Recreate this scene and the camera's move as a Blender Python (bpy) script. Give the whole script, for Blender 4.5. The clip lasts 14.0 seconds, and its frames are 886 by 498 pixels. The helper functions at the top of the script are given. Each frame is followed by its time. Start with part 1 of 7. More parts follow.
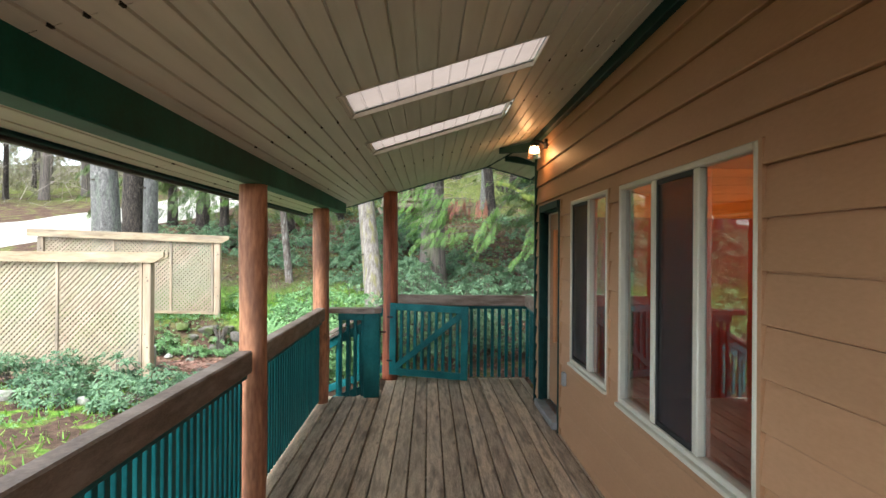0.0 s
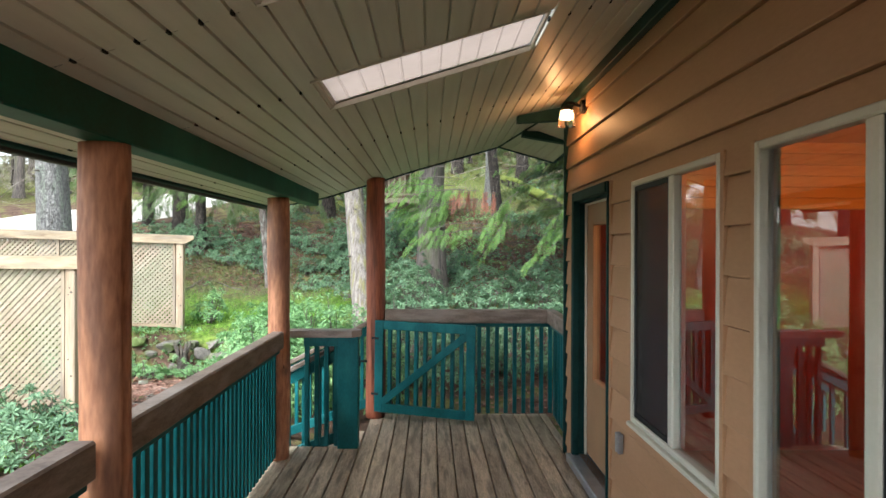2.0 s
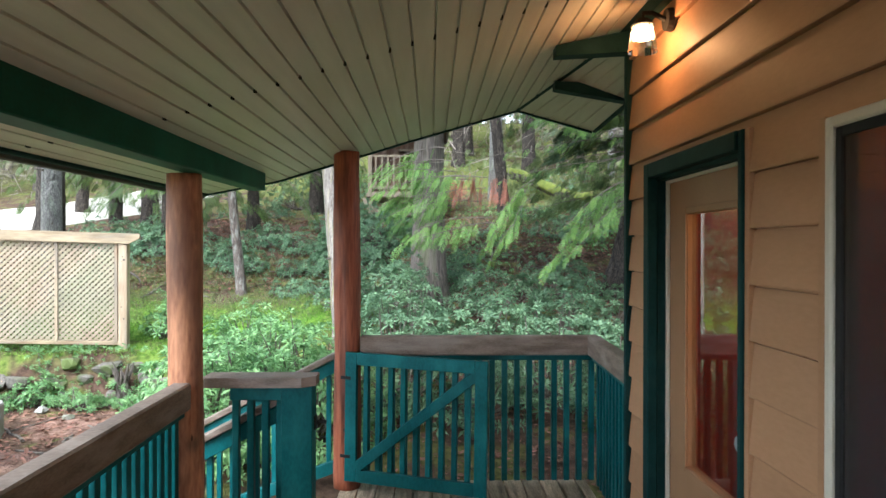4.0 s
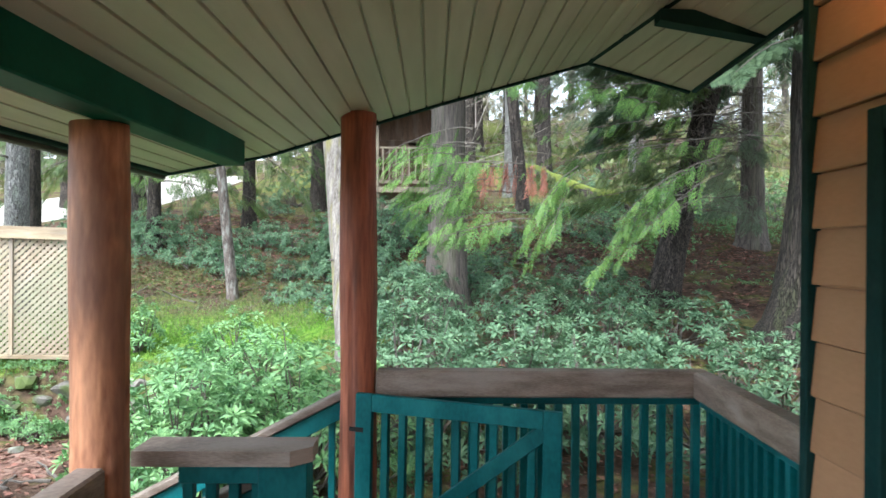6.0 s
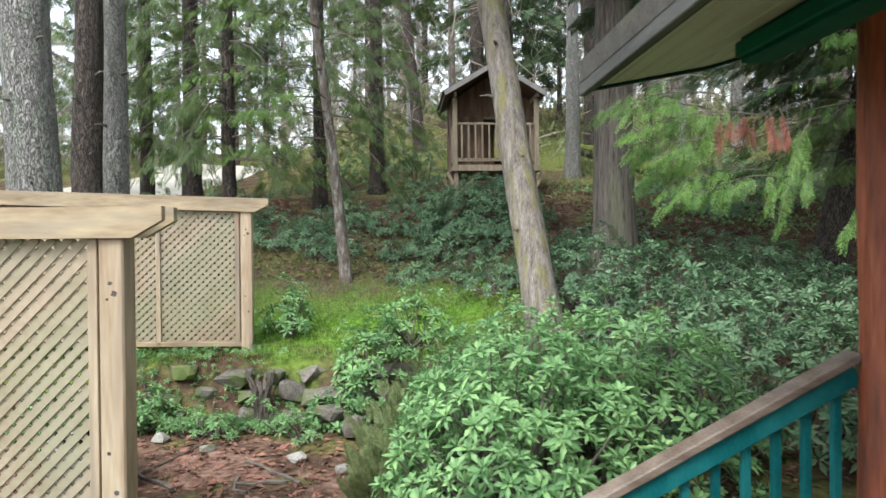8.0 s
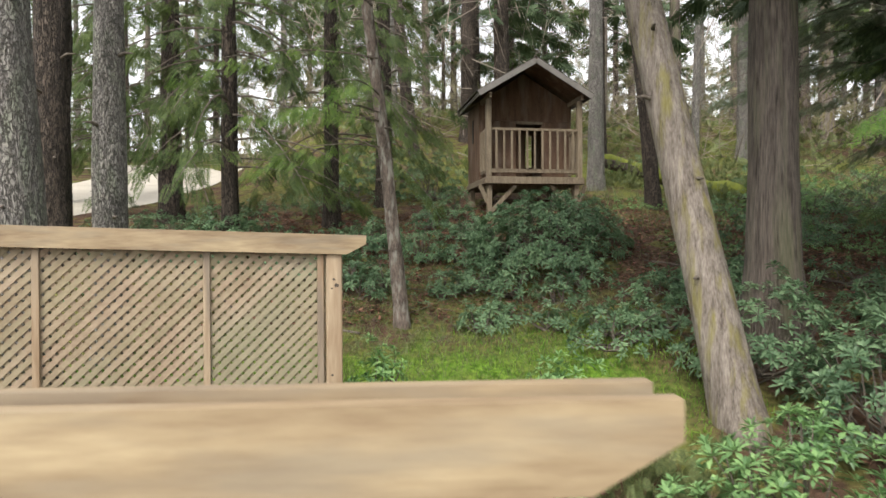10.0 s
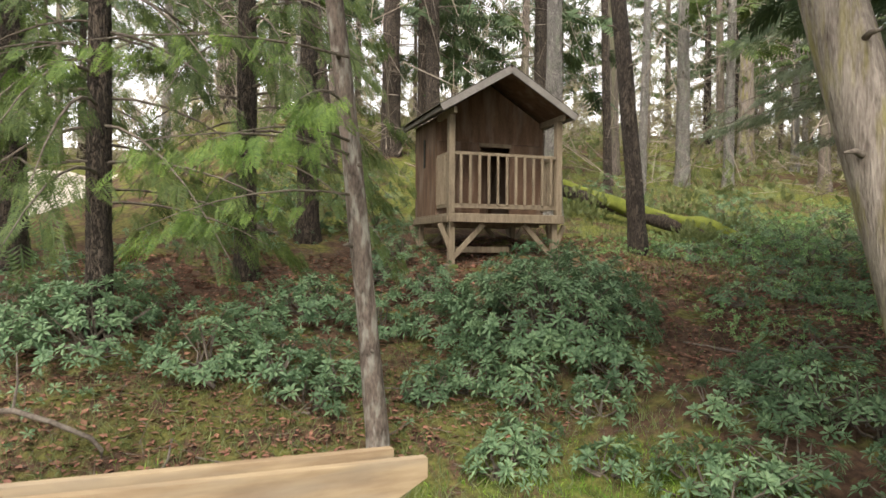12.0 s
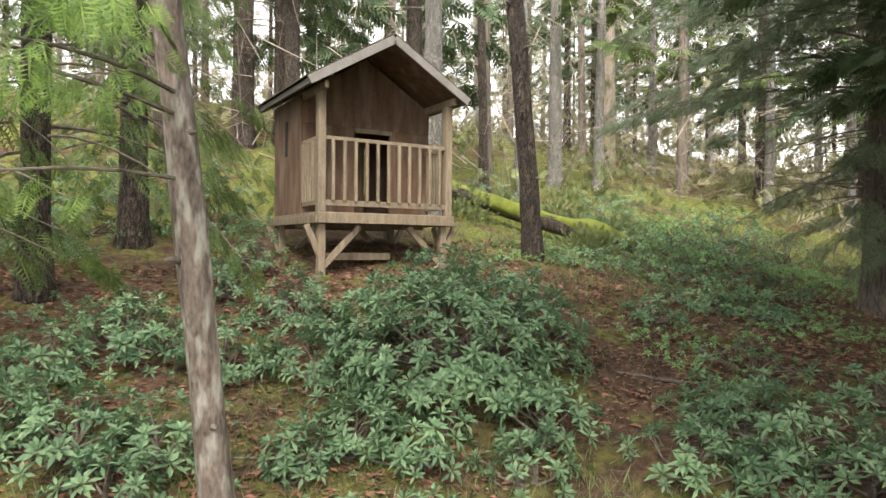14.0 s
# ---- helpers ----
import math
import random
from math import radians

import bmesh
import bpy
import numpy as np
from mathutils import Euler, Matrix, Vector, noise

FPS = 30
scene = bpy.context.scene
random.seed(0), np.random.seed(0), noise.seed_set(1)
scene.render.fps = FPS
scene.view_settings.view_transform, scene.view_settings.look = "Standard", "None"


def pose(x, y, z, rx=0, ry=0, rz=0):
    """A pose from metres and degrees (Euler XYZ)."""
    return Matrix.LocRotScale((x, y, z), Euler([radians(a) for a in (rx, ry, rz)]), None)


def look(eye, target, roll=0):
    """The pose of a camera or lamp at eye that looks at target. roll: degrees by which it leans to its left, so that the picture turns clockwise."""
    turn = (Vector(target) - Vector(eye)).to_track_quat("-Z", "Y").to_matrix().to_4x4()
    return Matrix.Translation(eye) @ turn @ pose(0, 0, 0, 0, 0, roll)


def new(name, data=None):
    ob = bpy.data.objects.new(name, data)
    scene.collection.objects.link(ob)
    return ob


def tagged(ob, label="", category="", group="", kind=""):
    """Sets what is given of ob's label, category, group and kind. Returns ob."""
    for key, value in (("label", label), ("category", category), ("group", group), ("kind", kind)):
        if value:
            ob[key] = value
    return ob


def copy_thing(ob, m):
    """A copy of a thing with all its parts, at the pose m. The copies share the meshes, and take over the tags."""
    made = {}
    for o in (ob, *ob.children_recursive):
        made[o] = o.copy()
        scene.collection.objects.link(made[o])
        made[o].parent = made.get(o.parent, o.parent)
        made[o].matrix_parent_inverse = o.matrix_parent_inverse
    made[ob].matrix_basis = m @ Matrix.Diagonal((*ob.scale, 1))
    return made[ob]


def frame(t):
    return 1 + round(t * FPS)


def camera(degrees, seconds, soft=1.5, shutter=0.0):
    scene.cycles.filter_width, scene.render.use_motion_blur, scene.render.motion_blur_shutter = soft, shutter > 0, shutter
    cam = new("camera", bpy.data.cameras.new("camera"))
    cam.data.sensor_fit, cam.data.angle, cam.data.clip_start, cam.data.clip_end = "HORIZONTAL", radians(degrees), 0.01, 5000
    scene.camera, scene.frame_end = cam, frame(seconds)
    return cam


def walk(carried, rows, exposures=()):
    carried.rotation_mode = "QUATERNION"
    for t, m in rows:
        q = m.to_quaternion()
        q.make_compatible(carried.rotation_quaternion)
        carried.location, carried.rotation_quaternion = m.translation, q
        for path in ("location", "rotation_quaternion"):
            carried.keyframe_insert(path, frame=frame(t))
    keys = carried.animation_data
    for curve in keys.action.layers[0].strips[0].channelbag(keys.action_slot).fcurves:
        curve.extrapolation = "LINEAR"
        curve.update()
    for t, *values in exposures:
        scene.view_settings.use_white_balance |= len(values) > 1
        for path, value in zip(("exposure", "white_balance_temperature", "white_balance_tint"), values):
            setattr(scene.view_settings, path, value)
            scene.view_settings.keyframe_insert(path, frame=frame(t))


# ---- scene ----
cam = camera(68.0, 14.0, shutter=0.2)
PATH = [
    (0, (0.081, -0.157, 1.696), (0.124, 1.842, 1.698), 0.4),
    (0.5, (0.116, 0.256, 1.705), (0.156, 2.256, 1.706), 0.3),
    (1, (0.127, 0.728, 1.716), (0.168, 2.728, 1.716), 0.4),
    (1.5, (0.131, 1.189, 1.722), (0.172, 3.189, 1.723), 0.3),
    (2, (0.142, 1.688, 1.727), (0.18, 3.688, 1.726), 0.2),
    (2.5, (0.158, 2.168, 1.726), (0.197, 4.168, 1.727), 0.2),
    (3, (0.169, 2.678, 1.739), (0.209, 4.678, 1.738), 0.1),
    (5.5, (0.22, 4.712, 1.761), (0.25, 6.712, 1.75), 0.2),
    (6, (-0.03, 4.977, 1.746), (0.002, 6.977, 1.742), 0.4),
    (6.5, (-0.516, 5.194, 1.75), (-0.475, 7.194, 1.743), 0.1),
    (7, (-1.174, 5.385, 1.747), (-1.133, 7.385, 1.726), -0.2),
    (7.5, (-1.788, 5.535, 1.545), (-1.732, 7.535, 1.525), -0.5),
    (8, (-2.453, 5.813, 1.458), (-2.323, 7.808, 1.439), -0.5),
    (8.5, (-2.961, 6.175, 1.461), (-2.783, 8.167, 1.444), -0.4),
    (9, (-3.372, 6.685, 1.536), (-3.137, 8.671, 1.52), -0.5),
    (11.5, (-4.461, 10.038, 2.473), (-3.937, 11.968, 2.461), 0.4),
    (12, (-4.463, 10.705, 2.619), (-3.811, 12.595, 2.609), 0.4),
    (12.5, (-4.422, 11.199, 2.661), (-3.639, 13.039, 2.652), 0.4),
    (13, (-4.317, 11.709, 2.675), (-3.409, 13.491, 2.669), 0.4),
    (13.5, (-4.2, 12.053, 2.681), (-3.214, 13.794, 2.675), 0.4),
    (14, (-4.049, 12.33, 2.685), (-3.006, 14.036, 2.68), 0.4),
]
walk(cam, [(t, look(eye, target, roll)) for t, eye, target, roll in PATH], [(0, 2.3, 5900, 5), (3, 2.3, 5800, 5), (5.5, 2.42, 5500, 5), (6.2, 2.34, 5700, 5), (7, 2.1, 5900, 5), (9, 1.27, 6400, 8), (11.5, 1.45, 7300, 11), (13, 1.97, 7200, 11), (14, 2.1, 7100, 11)])

# ---- world, sun, lamps, exposure ----
world = bpy.data.worlds.new("overcast_sky")
scene.world = world
world.use_nodes = True
wn = world.node_tree.nodes
wl = world.node_tree.links
sky = wn.new("ShaderNodeTexSky")
sky.sky_type = "NISHITA"
sky.sun_disc = False
sky.sun_elevation = radians(60)
sky.sun_rotation = radians(200)
soft_sky = wn.new("ShaderNodeHueSaturation")
soft_sky.inputs["Saturation"].default_value = 0.22
soft_sky.inputs["Value"].default_value = 1.0
wl.new(sky.outputs["Color"], soft_sky.inputs["Color"])
wl.new(soft_sky.outputs["Color"], wn["Background"].inputs["Color"])
wn["Background"].inputs["Strength"].default_value = 0.15

sun_data = bpy.data.lights.new("sun", "SUN")
sun_data.energy, sun_data.angle, sun_data.color = 1.5, radians(25), (1.0, 0.97, 0.92)
sun = new("sun", sun_data)
sun.matrix_basis = look((-14, -12, 30), (0, 10, 0))


def bulb(name, place, watts, colour, radius):
    data = bpy.data.lights.new(name, "POINT")
    data.energy, data.color, data.shadow_soft_size = watts, colour, radius
    ob = new(name, data)
    ob.location = place
    return ob


bulb("porch_bulb", (1.165, 6.62, 2.705), 1.0, (1.0, 0.42, 0.14), 0.02)
room_data = bpy.data.lights.new("room_lamp", "AREA")
room_data.energy, room_data.color, room_data.size = 4.5, (1.0, 0.45, 0.14), 0.5
room_lamp = new("room_lamp", room_data)
room_lamp.matrix_basis = look((3.4, 4.9, 2.1), (3.2, 7.1, 2.75))

# ---- mesh helpers ----
rng = np.random.default_rng(7)


def mesh_np(name, V, F, smooth=False):
    """A mesh from an array of corners and an array of triangles or quads."""
    me = bpy.data.meshes.new(name)
    V = np.asarray(V, np.float32)
    F = np.asarray(F, np.int32)
    n, k = F.shape
    me.vertices.add(len(V))
    me.vertices.foreach_set("co", V.ravel())
    me.loops.add(n * k)
    me.loops.foreach_set("vertex_index", F.ravel())
    me.polygons.add(n)
    me.polygons.foreach_set("loop_start", np.arange(0, n * k, k, dtype=np.int32))
    me.polygons.foreach_set("loop_total", np.full(n, k, np.int32))
    me.polygons.foreach_set("use_smooth", np.full(n, smooth, bool))
    me.update(calc_edges=True)
    return me


class Acc:
    """Gathers corners and triangles for one mesh."""

    def __init__(self):
        self.v, self.f, self.n = [], [], 0

    def add(self, V, F):
        V = np.asarray(V, float)
        self.v.append(V)
        self.f.append(np.asarray(F, int) + self.n)
        self.n += len(V)

    def mesh(self, name, smooth=False):
        return mesh_np(name, np.concatenate(self.v), np.concatenate(self.f), smooth)


def tris(F):
    F = np.asarray(F)
    if F.shape[1] == 3:
        return F
    return np.concatenate([F[:, [0, 1, 2]], F[:, [0, 2, 3]]])


BOXF = np.array([(0, 1, 3, 2), (4, 6, 7, 5), (0, 4, 5, 1), (2, 3, 7, 6), (0, 2, 6, 4), (1, 5, 7, 3)])


def cbox(sx, sy, sz, b=0.004):
    """A box about the origin with chamfered edges: corners and triangles."""
    b = min(b, 0.45 * min(sx, sy, sz))
    bm = bmesh.new()
    bmesh.ops.create_cube(bm, size=1, matrix=Matrix.Diagonal((sx, sy, sz, 1)))
    if b > 0:
        bmesh.ops.bevel(bm, geom=bm.edges[:], offset=b, segments=1, affect="EDGES", profile=0.5)
    bmesh.ops.triangulate(bm, faces=bm.faces[:])
    V = np.array([v.co[:] for v in bm.verts])
    F = np.array([[v.index for v in f.verts] for f in bm.faces])
    bm.free()
    return V, F


def put(V, m):
    m = np.array(m)
    return np.asarray(V) @ m[:3, :3].T + m[:3, 3]


def span_box(acc, lo, hi, b=0.004):
    """A chamfered box between two opposite corners, into acc."""
    lo, hi = np.minimum(lo, hi), np.maximum(lo, hi)
    V, F = cbox(*(hi - lo), b)
    acc.add(V + (lo + hi) / 2, F)


def beam_between(acc, a, b, w, h, bev=0.004, up=(0, 0, 1)):
    """A bar from a to b: w across, h along the up direction."""
    a, b = Vector(a), Vector(b)
    d = b - a
    x = d.normalized()
    side = x.cross(Vector(up)).normalized()
    top = side.cross(x)
    m = Matrix((x, side, top)).transposed().to_4x4()
    m.translation = (a + b) / 2
    V, F = cbox(d.length, w, h, bev)
    acc.add(put(V, m), F)


def tube(points, radii, n=8, cap=True, wob=0.0):
    """A tube along points: corners and triangles. wob: unevenness of its outline."""
    P = np.asarray(points, float)
    R = np.asarray(radii, float)
    T = np.gradient(P, axis=0)
    T /= np.linalg.norm(T, axis=1)[:, None] + 1e-9
    ref = np.array([0, 0, 1.0]) if abs(T[0][2]) < 0.8 else np.array([1.0, 0, 0])
    A = np.cross(T, ref)
    A /= np.linalg.norm(A, axis=1)[:, None] + 1e-9
    B = np.cross(T, A)
    ang = np.linspace(0, 2 * np.pi, n, endpoint=False)
    ring = np.cos(ang)[None, :, None] * A[:, None] + np.sin(ang)[None, :, None] * B[:, None]
    k = np.ones((len(P), n))
    if wob:
        k += wob * rng.standard_normal((len(P), n))
    V = (P[:, None] + ring * (R[:, None] * k)[:, :, None]).reshape(-1, 3)
    i = np.arange(len(P) - 1)[:, None] * n
    j = np.arange(n)[None, :]
    j2 = (j + 1) % n
    Q = np.stack([i + j, i + j2, i + n + j2, i + n + j], -1).reshape(-1, 4)
    F = tris(Q)
    if cap:
        last = (len(P) - 1) * n
        F = np.concatenate([F, [(0, m + 1, m) for m in range(1, n - 1)], [(last, last + m, last + m + 1) for m in range(1, n - 1)]])
    return V, F


def thing(name, place, label, category, group="", kind=""):
    ob = new(name)
    ob.empty_display_size = 0.1
    ob.location = place
    ob.matrix_basis = Matrix.Translation(place)
    tagged(ob, label, category, group, kind)
    return ob


def part(name, data, material, parent=None, label=""):
    """Links a mesh (made in world places) as one object, under a thing or a part."""
    if isinstance(data, Acc):
        data = data.mesh(name)
    if not data.materials:
        data.materials.append(material)
    ob = new(name, data)
    if parent is not None:
        ob.parent = parent
        up = parent.matrix_basis.copy()
        while parent.parent is not None:
            up = parent.parent.matrix_basis @ parent.matrix_parent_inverse @ up
            parent = parent.parent
        ob.matrix_parent_inverse = up.inverted()
    if label:
        tagged(ob, label)
    return ob


def piece(name, mesh, material, parent, place, turn=None):
    """A small repeated part that shares its mesh with its like."""
    if not mesh.materials:
        mesh.materials.append(material)
    ob = new(name, mesh)
    ob.parent = parent
    ob.matrix_parent_inverse = parent.matrix_basis.inverted()
    m = Matrix.Translation(place)
    ob.matrix_basis = m @ turn if turn is not None else m
    return ob


CACHE = {}


def box_mesh(sx, sy, sz, b=0.003):
    key = (round(sx, 3), round(sy, 3), round(sz, 3), b)
    if key not in CACHE:
        CACHE[key] = mesh_np("block", *cbox(*key[:3], b))
    return CACHE[key]


def solid(name, material, lo, hi, b=0.004, label="", category="", kind="structure", parent=None):
    acc = Acc()
    span_box(acc, np.array(lo, float), np.array(hi, float), b)
    ob = part(name, acc, material, parent)
    return tagged(ob, label, category, "", kind) if parent is None else ob

# ---- materials ----
def mat(name, dark, light, scale=6.0, rough=0.7, fine=60.0, fine_mix=0.35, bump=0.25, stretch=(1, 1, 1), vary=0.0, spec=0.4,
        metal=0.0, island=0.0, stain=None, stain_scale=1.5, stain_amount=0.5, coords="Object", translucent=0.0, detail=6.0, bump_dist=0.01, cracks=0.0, crack_scale=12.0, knots=0.0, knot_vec=(4.0, 0.5, 4.0)):
    """Two-scale mottled surface. stretch: grain along an axis; vary: brightness by object; island: by joined piece;
    stain: a third colour in patches."""
    m = bpy.data.materials.new(name)
    m.use_nodes = True
    N, L = m.node_tree.nodes, m.node_tree.links
    bsdf = N["Principled BSDF"]
    tc = N.new("ShaderNodeTexCoord")
    mp = N.new("ShaderNodeMapping")
    mp.inputs["Scale"].default_value = stretch
    if coords == "World":
        geo = N.new("ShaderNodeNewGeometry")
        L.new(geo.outputs["Position"], mp.inputs["Vector"])
    else:
        L.new(tc.outputs[coords], mp.inputs["Vector"])
    big = N.new("ShaderNodeTexNoise")
    big.inputs["Scale"].default_value, big.inputs["Detail"].default_value = scale, detail
    small = N.new("ShaderNodeTexNoise")
    small.inputs["Scale"].default_value, small.inputs["Detail"].default_value = fine, 4.0
    vector = mp.outputs["Vector"]
    if vary:
        info = N.new("ShaderNodeObjectInfo")
        shift = N.new("ShaderNodeVectorMath")
        shift.operation = "MULTIPLY_ADD"
        L.new(info.outputs["Random"], shift.inputs[0])
        shift.inputs[1].default_value = (37.0, 53.0, 71.0)
        L.new(vector, shift.inputs[2])
        vector = shift.outputs[0]
    L.new(vector, big.inputs["Vector"])
    L.new(vector, small.inputs["Vector"])
    blend = N.new("ShaderNodeMath")
    blend.operation = "MULTIPLY_ADD"
    L.new(small.outputs["Fac"], blend.inputs[0])
    blend.inputs[1].default_value = fine_mix
    part_big = N.new("ShaderNodeMath")
    part_big.operation = "MULTIPLY"
    part_big.inputs[1].default_value = 1 - fine_mix
    L.new(big.outputs["Fac"], part_big.inputs[0])
    L.new(part_big.outputs[0], blend.inputs[2])
    ramp = N.new("ShaderNodeValToRGB")
    ramp.color_ramp.elements[0].position, ramp.color_ramp.elements[1].position = 0.33, 0.67
    ramp.color_ramp.elements[0].color, ramp.color_ramp.elements[1].color = (*dark, 1), (*light, 1)
    L.new(blend.outputs[0], ramp.inputs["Fac"])
    colour = ramp.outputs["Color"]
    if stain:
        sn = N.new("ShaderNodeTexNoise")
        sn.inputs["Scale"].default_value, sn.inputs["Detail"].default_value = stain_scale, 5.0
        L.new(vector, sn.inputs["Vector"])
        sr = N.new("ShaderNodeMapRange")
        sr.inputs["From Min"].default_value, sr.inputs["From Max"].default_value = 0.5, 0.66
        sr.inputs["To Max"].default_value = stain_amount
        L.new(sn.outputs["Fac"], sr.inputs["Value"])
        mix = N.new("ShaderNodeMix")
        mix.data_type = "RGBA"
        L.new(sr.outputs[0], mix.inputs["Factor"])
        L.new(colour, mix.inputs["A"])
        mix.inputs["B"].default_value = (*stain, 1)
        colour = mix.outputs["Result"]
    height = blend.outputs[0]
    if cracks:
        warp = N.new("ShaderNodeVectorMath")
        warp.operation = "MULTIPLY_ADD"
        L.new(big.outputs["Color"], warp.inputs[0])
        warp.inputs[1].default_value = (0.35, 0.35, 0.35)
        L.new(vector, warp.inputs[2])
        vo = N.new("ShaderNodeTexVoronoi")
        vo.feature = "DISTANCE_TO_EDGE"
        vo.inputs["Scale"].default_value = crack_scale
        L.new(warp.outputs[0], vo.inputs["Vector"])
        cr = N.new("ShaderNodeMapRange")
        cr.inputs["From Max"].default_value = 0.16
        L.new(vo.outputs["Distance"], cr.inputs["Value"])
        dark_mix = N.new("ShaderNodeMix")
        dark_mix.data_type = "RGBA"
        dark_mix.inputs["A"].default_value = (*(c * (1 - cracks) for c in dark), 1)
        L.new(cr.outputs[0], dark_mix.inputs["Factor"])
        L.new(colour, dark_mix.inputs["B"])
        colour = dark_mix.outputs["Result"]
        hsum = N.new("ShaderNodeMath")
        hsum.operation = "ADD"
        L.new(height, hsum.inputs[0])
        L.new(cr.outputs[0], hsum.inputs[1])
        height = hsum.outputs[0]
    if knots:
        kv = N.new("ShaderNodeTexVoronoi")
        kv.inputs["Scale"].default_value = 1.0
        kp = N.new("ShaderNodeMapping")
        kp.inputs["Scale"].default_value = knot_vec
        L.new(tc.outputs["Object"], kp.inputs["Vector"])
        kv.inputs["Randomness"].default_value = 1.0
        L.new(kp.outputs["Vector"], kv.inputs["Vector"])
        kn = N.new("ShaderNodeMapRange")
        kn.inputs["From Min"].default_value, kn.inputs["From Max"].default_value = 0.06, 0.16
        kn.inputs["To Min"].default_value, kn.inputs["To Max"].default_value = knots, 0.0
        L.new(kv.outputs["Distance"], kn.inputs["Value"])
        km = N.new("ShaderNodeMix")
        km.data_type = "RGBA"
        L.new(kn.outputs[0], km.inputs["Factor"])
        L.new(colour, km.inputs["A"])
        km.inputs["B"].default_value = (0.11, 0.07, 0.045, 1)
        colour = km.outputs["Result"]
    for amount, source in ((vary, "object"), (island, "island")):
        if amount:
            if source == "object":
                rnd = info.outputs["Random"]
            else:
                g = N.new("ShaderNodeNewGeometry")
                rnd = g.outputs["Random Per Island"]
            mr = N.new("ShaderNodeMapRange")
            mr.inputs["To Min"].default_value, mr.inputs["To Max"].default_value = 1 - amount, 1 + amount
            L.new(rnd, mr.inputs["Value"])
            hs = N.new("ShaderNodeHueSaturation")
            L.new(mr.outputs[0], hs.inputs["Value"])
            L.new(colour, hs.inputs["Color"])
            if source == "island":
                hr = N.new("ShaderNodeMapRange")
                hr.inputs["To Min"].default_value, hr.inputs["To Max"].default_value = 0.515, 0.485
                L.new(rnd, hr.inputs["Value"])
                L.new(hr.outputs[0], hs.inputs["Hue"])
            colour = hs.outputs["Color"]
    L.new(colour, bsdf.inputs["Base Color"])
    bsdf.inputs["Roughness"].default_value = rough
    bsdf.inputs["Metallic"].default_value = metal
    bsdf.inputs["Specular IOR Level"].default_value = spec
    if bump:
        bp = N.new("ShaderNodeBump")
        bp.inputs["Strength"].default_value, bp.inputs["Distance"].default_value = bump, bump_dist
        L.new(height, bp.inputs["Height"])
        L.new(bp.outputs["Normal"], bsdf.inputs["Normal"])
    if translucent:
        tr = N.new("ShaderNodeBsdfTranslucent")
        L.new(colour, tr.inputs["Color"])
        ms = N.new("ShaderNodeMixShader")
        ms.inputs["Fac"].default_value = translucent
        L.new(bsdf.outputs[0], ms.inputs[1])
        L.new(tr.outputs[0], ms.inputs[2])
        L.new(ms.outputs[0], N["Material Output"].inputs["Surface"])
    return m


M_deck = mat("deck_board", (0.20, 0.145, 0.098), (0.72, 0.56, 0.385), 4.0, 0.6, 30, 0.6, 0.8, (9, 0.9, 9), 0.26, stain=(0.07, 0.052, 0.036), stain_scale=2.6, stain_amount=0.6, knots=0.7, knot_vec=(9.0, 2.6, 9.0))
M_log = mat("log_post_stain", (0.22, 0.078, 0.04), (0.63, 0.295, 0.155), 3.5, 0.55, 15, 0.5, 0.45, (3.2, 3.2, 0.7), 0.10, stain=(0.17, 0.085, 0.06), stain_scale=2.2, stain_amount=0.65, knots=0.75, knot_vec=(3.4, 3.4, 3.0))
M_cap = mat("rail_cap_wood", (0.12, 0.082, 0.06), (0.31, 0.24, 0.19), 4, 0.6, 50, 0.4, 0.3, (1, 1, 5), 0.15, stain=(0.36, 0.30, 0.26), stain_scale=2.0, stain_amount=0.5)
M_teal = mat("teal_paint", (0.003, 0.07, 0.075), (0.012, 0.135, 0.14), 5, 0.5, 70, 0.4, 0.15, (1, 1, 0.5), 0.16, spec=0.22, stain=(0.03, 0.18, 0.18), stain_scale=5, stain_amount=0.35)
M_green = mat("dark_green_paint", (0.0, 0.05, 0.034), (0.002, 0.10, 0.068), 3, 0.55, 60, 0.3, 0.1, (1, 1, 1), 0.05, spec=0.15, stain=(0.02, 0.17, 0.12), stain_scale=1.2, stain_amount=0.5)
M_siding = mat("tan_siding_paint", (0.37, 0.198, 0.098), (0.45, 0.25, 0.132), 2, 0.55, 80, 0.35, 0.12, (1, 0.3, 1), 0.05)
M_soffit = mat("beige_ceiling_plank", (0.52, 0.485, 0.40), (0.62, 0.585, 0.49), 2, 0.45, 90, 0.25, 0.08, (8, 0.6, 8))
M_dark = mat("shadow_gap", (0.02, 0.02, 0.018), (0.03, 0.03, 0.026), 4, 0.9, spec=0.1)
M_frame = mat("cream_window_frame", (0.56, 0.53, 0.43), (0.64, 0.60, 0.50), 5, 0.4, 80, 0.3, 0.05)
M_black = mat("black_frame", (0.010, 0.010, 0.010), (0.024, 0.024, 0.024), 6, 0.55, spec=0.2)
M_door = mat("tan_door_paint", (0.30, 0.165, 0.08), (0.36, 0.205, 0.105), 3, 0.45, 70, 0.3, 0.06)
M_pine = mat("pine_panel", (0.58, 0.19, 0.035), (0.80, 0.34, 0.075), 3, 0.35, 30, 0.4, 0.08, (0.6, 6, 6), 0.1, knots=0.6, knot_vec=(2.2, 5, 5))
M_redwood = mat("red_interior_wood", (0.26, 0.014, 0.007), (0.40, 0.032, 0.014), 2, 0.4, 30, 0.3, 0.05, (1, 6, 1))
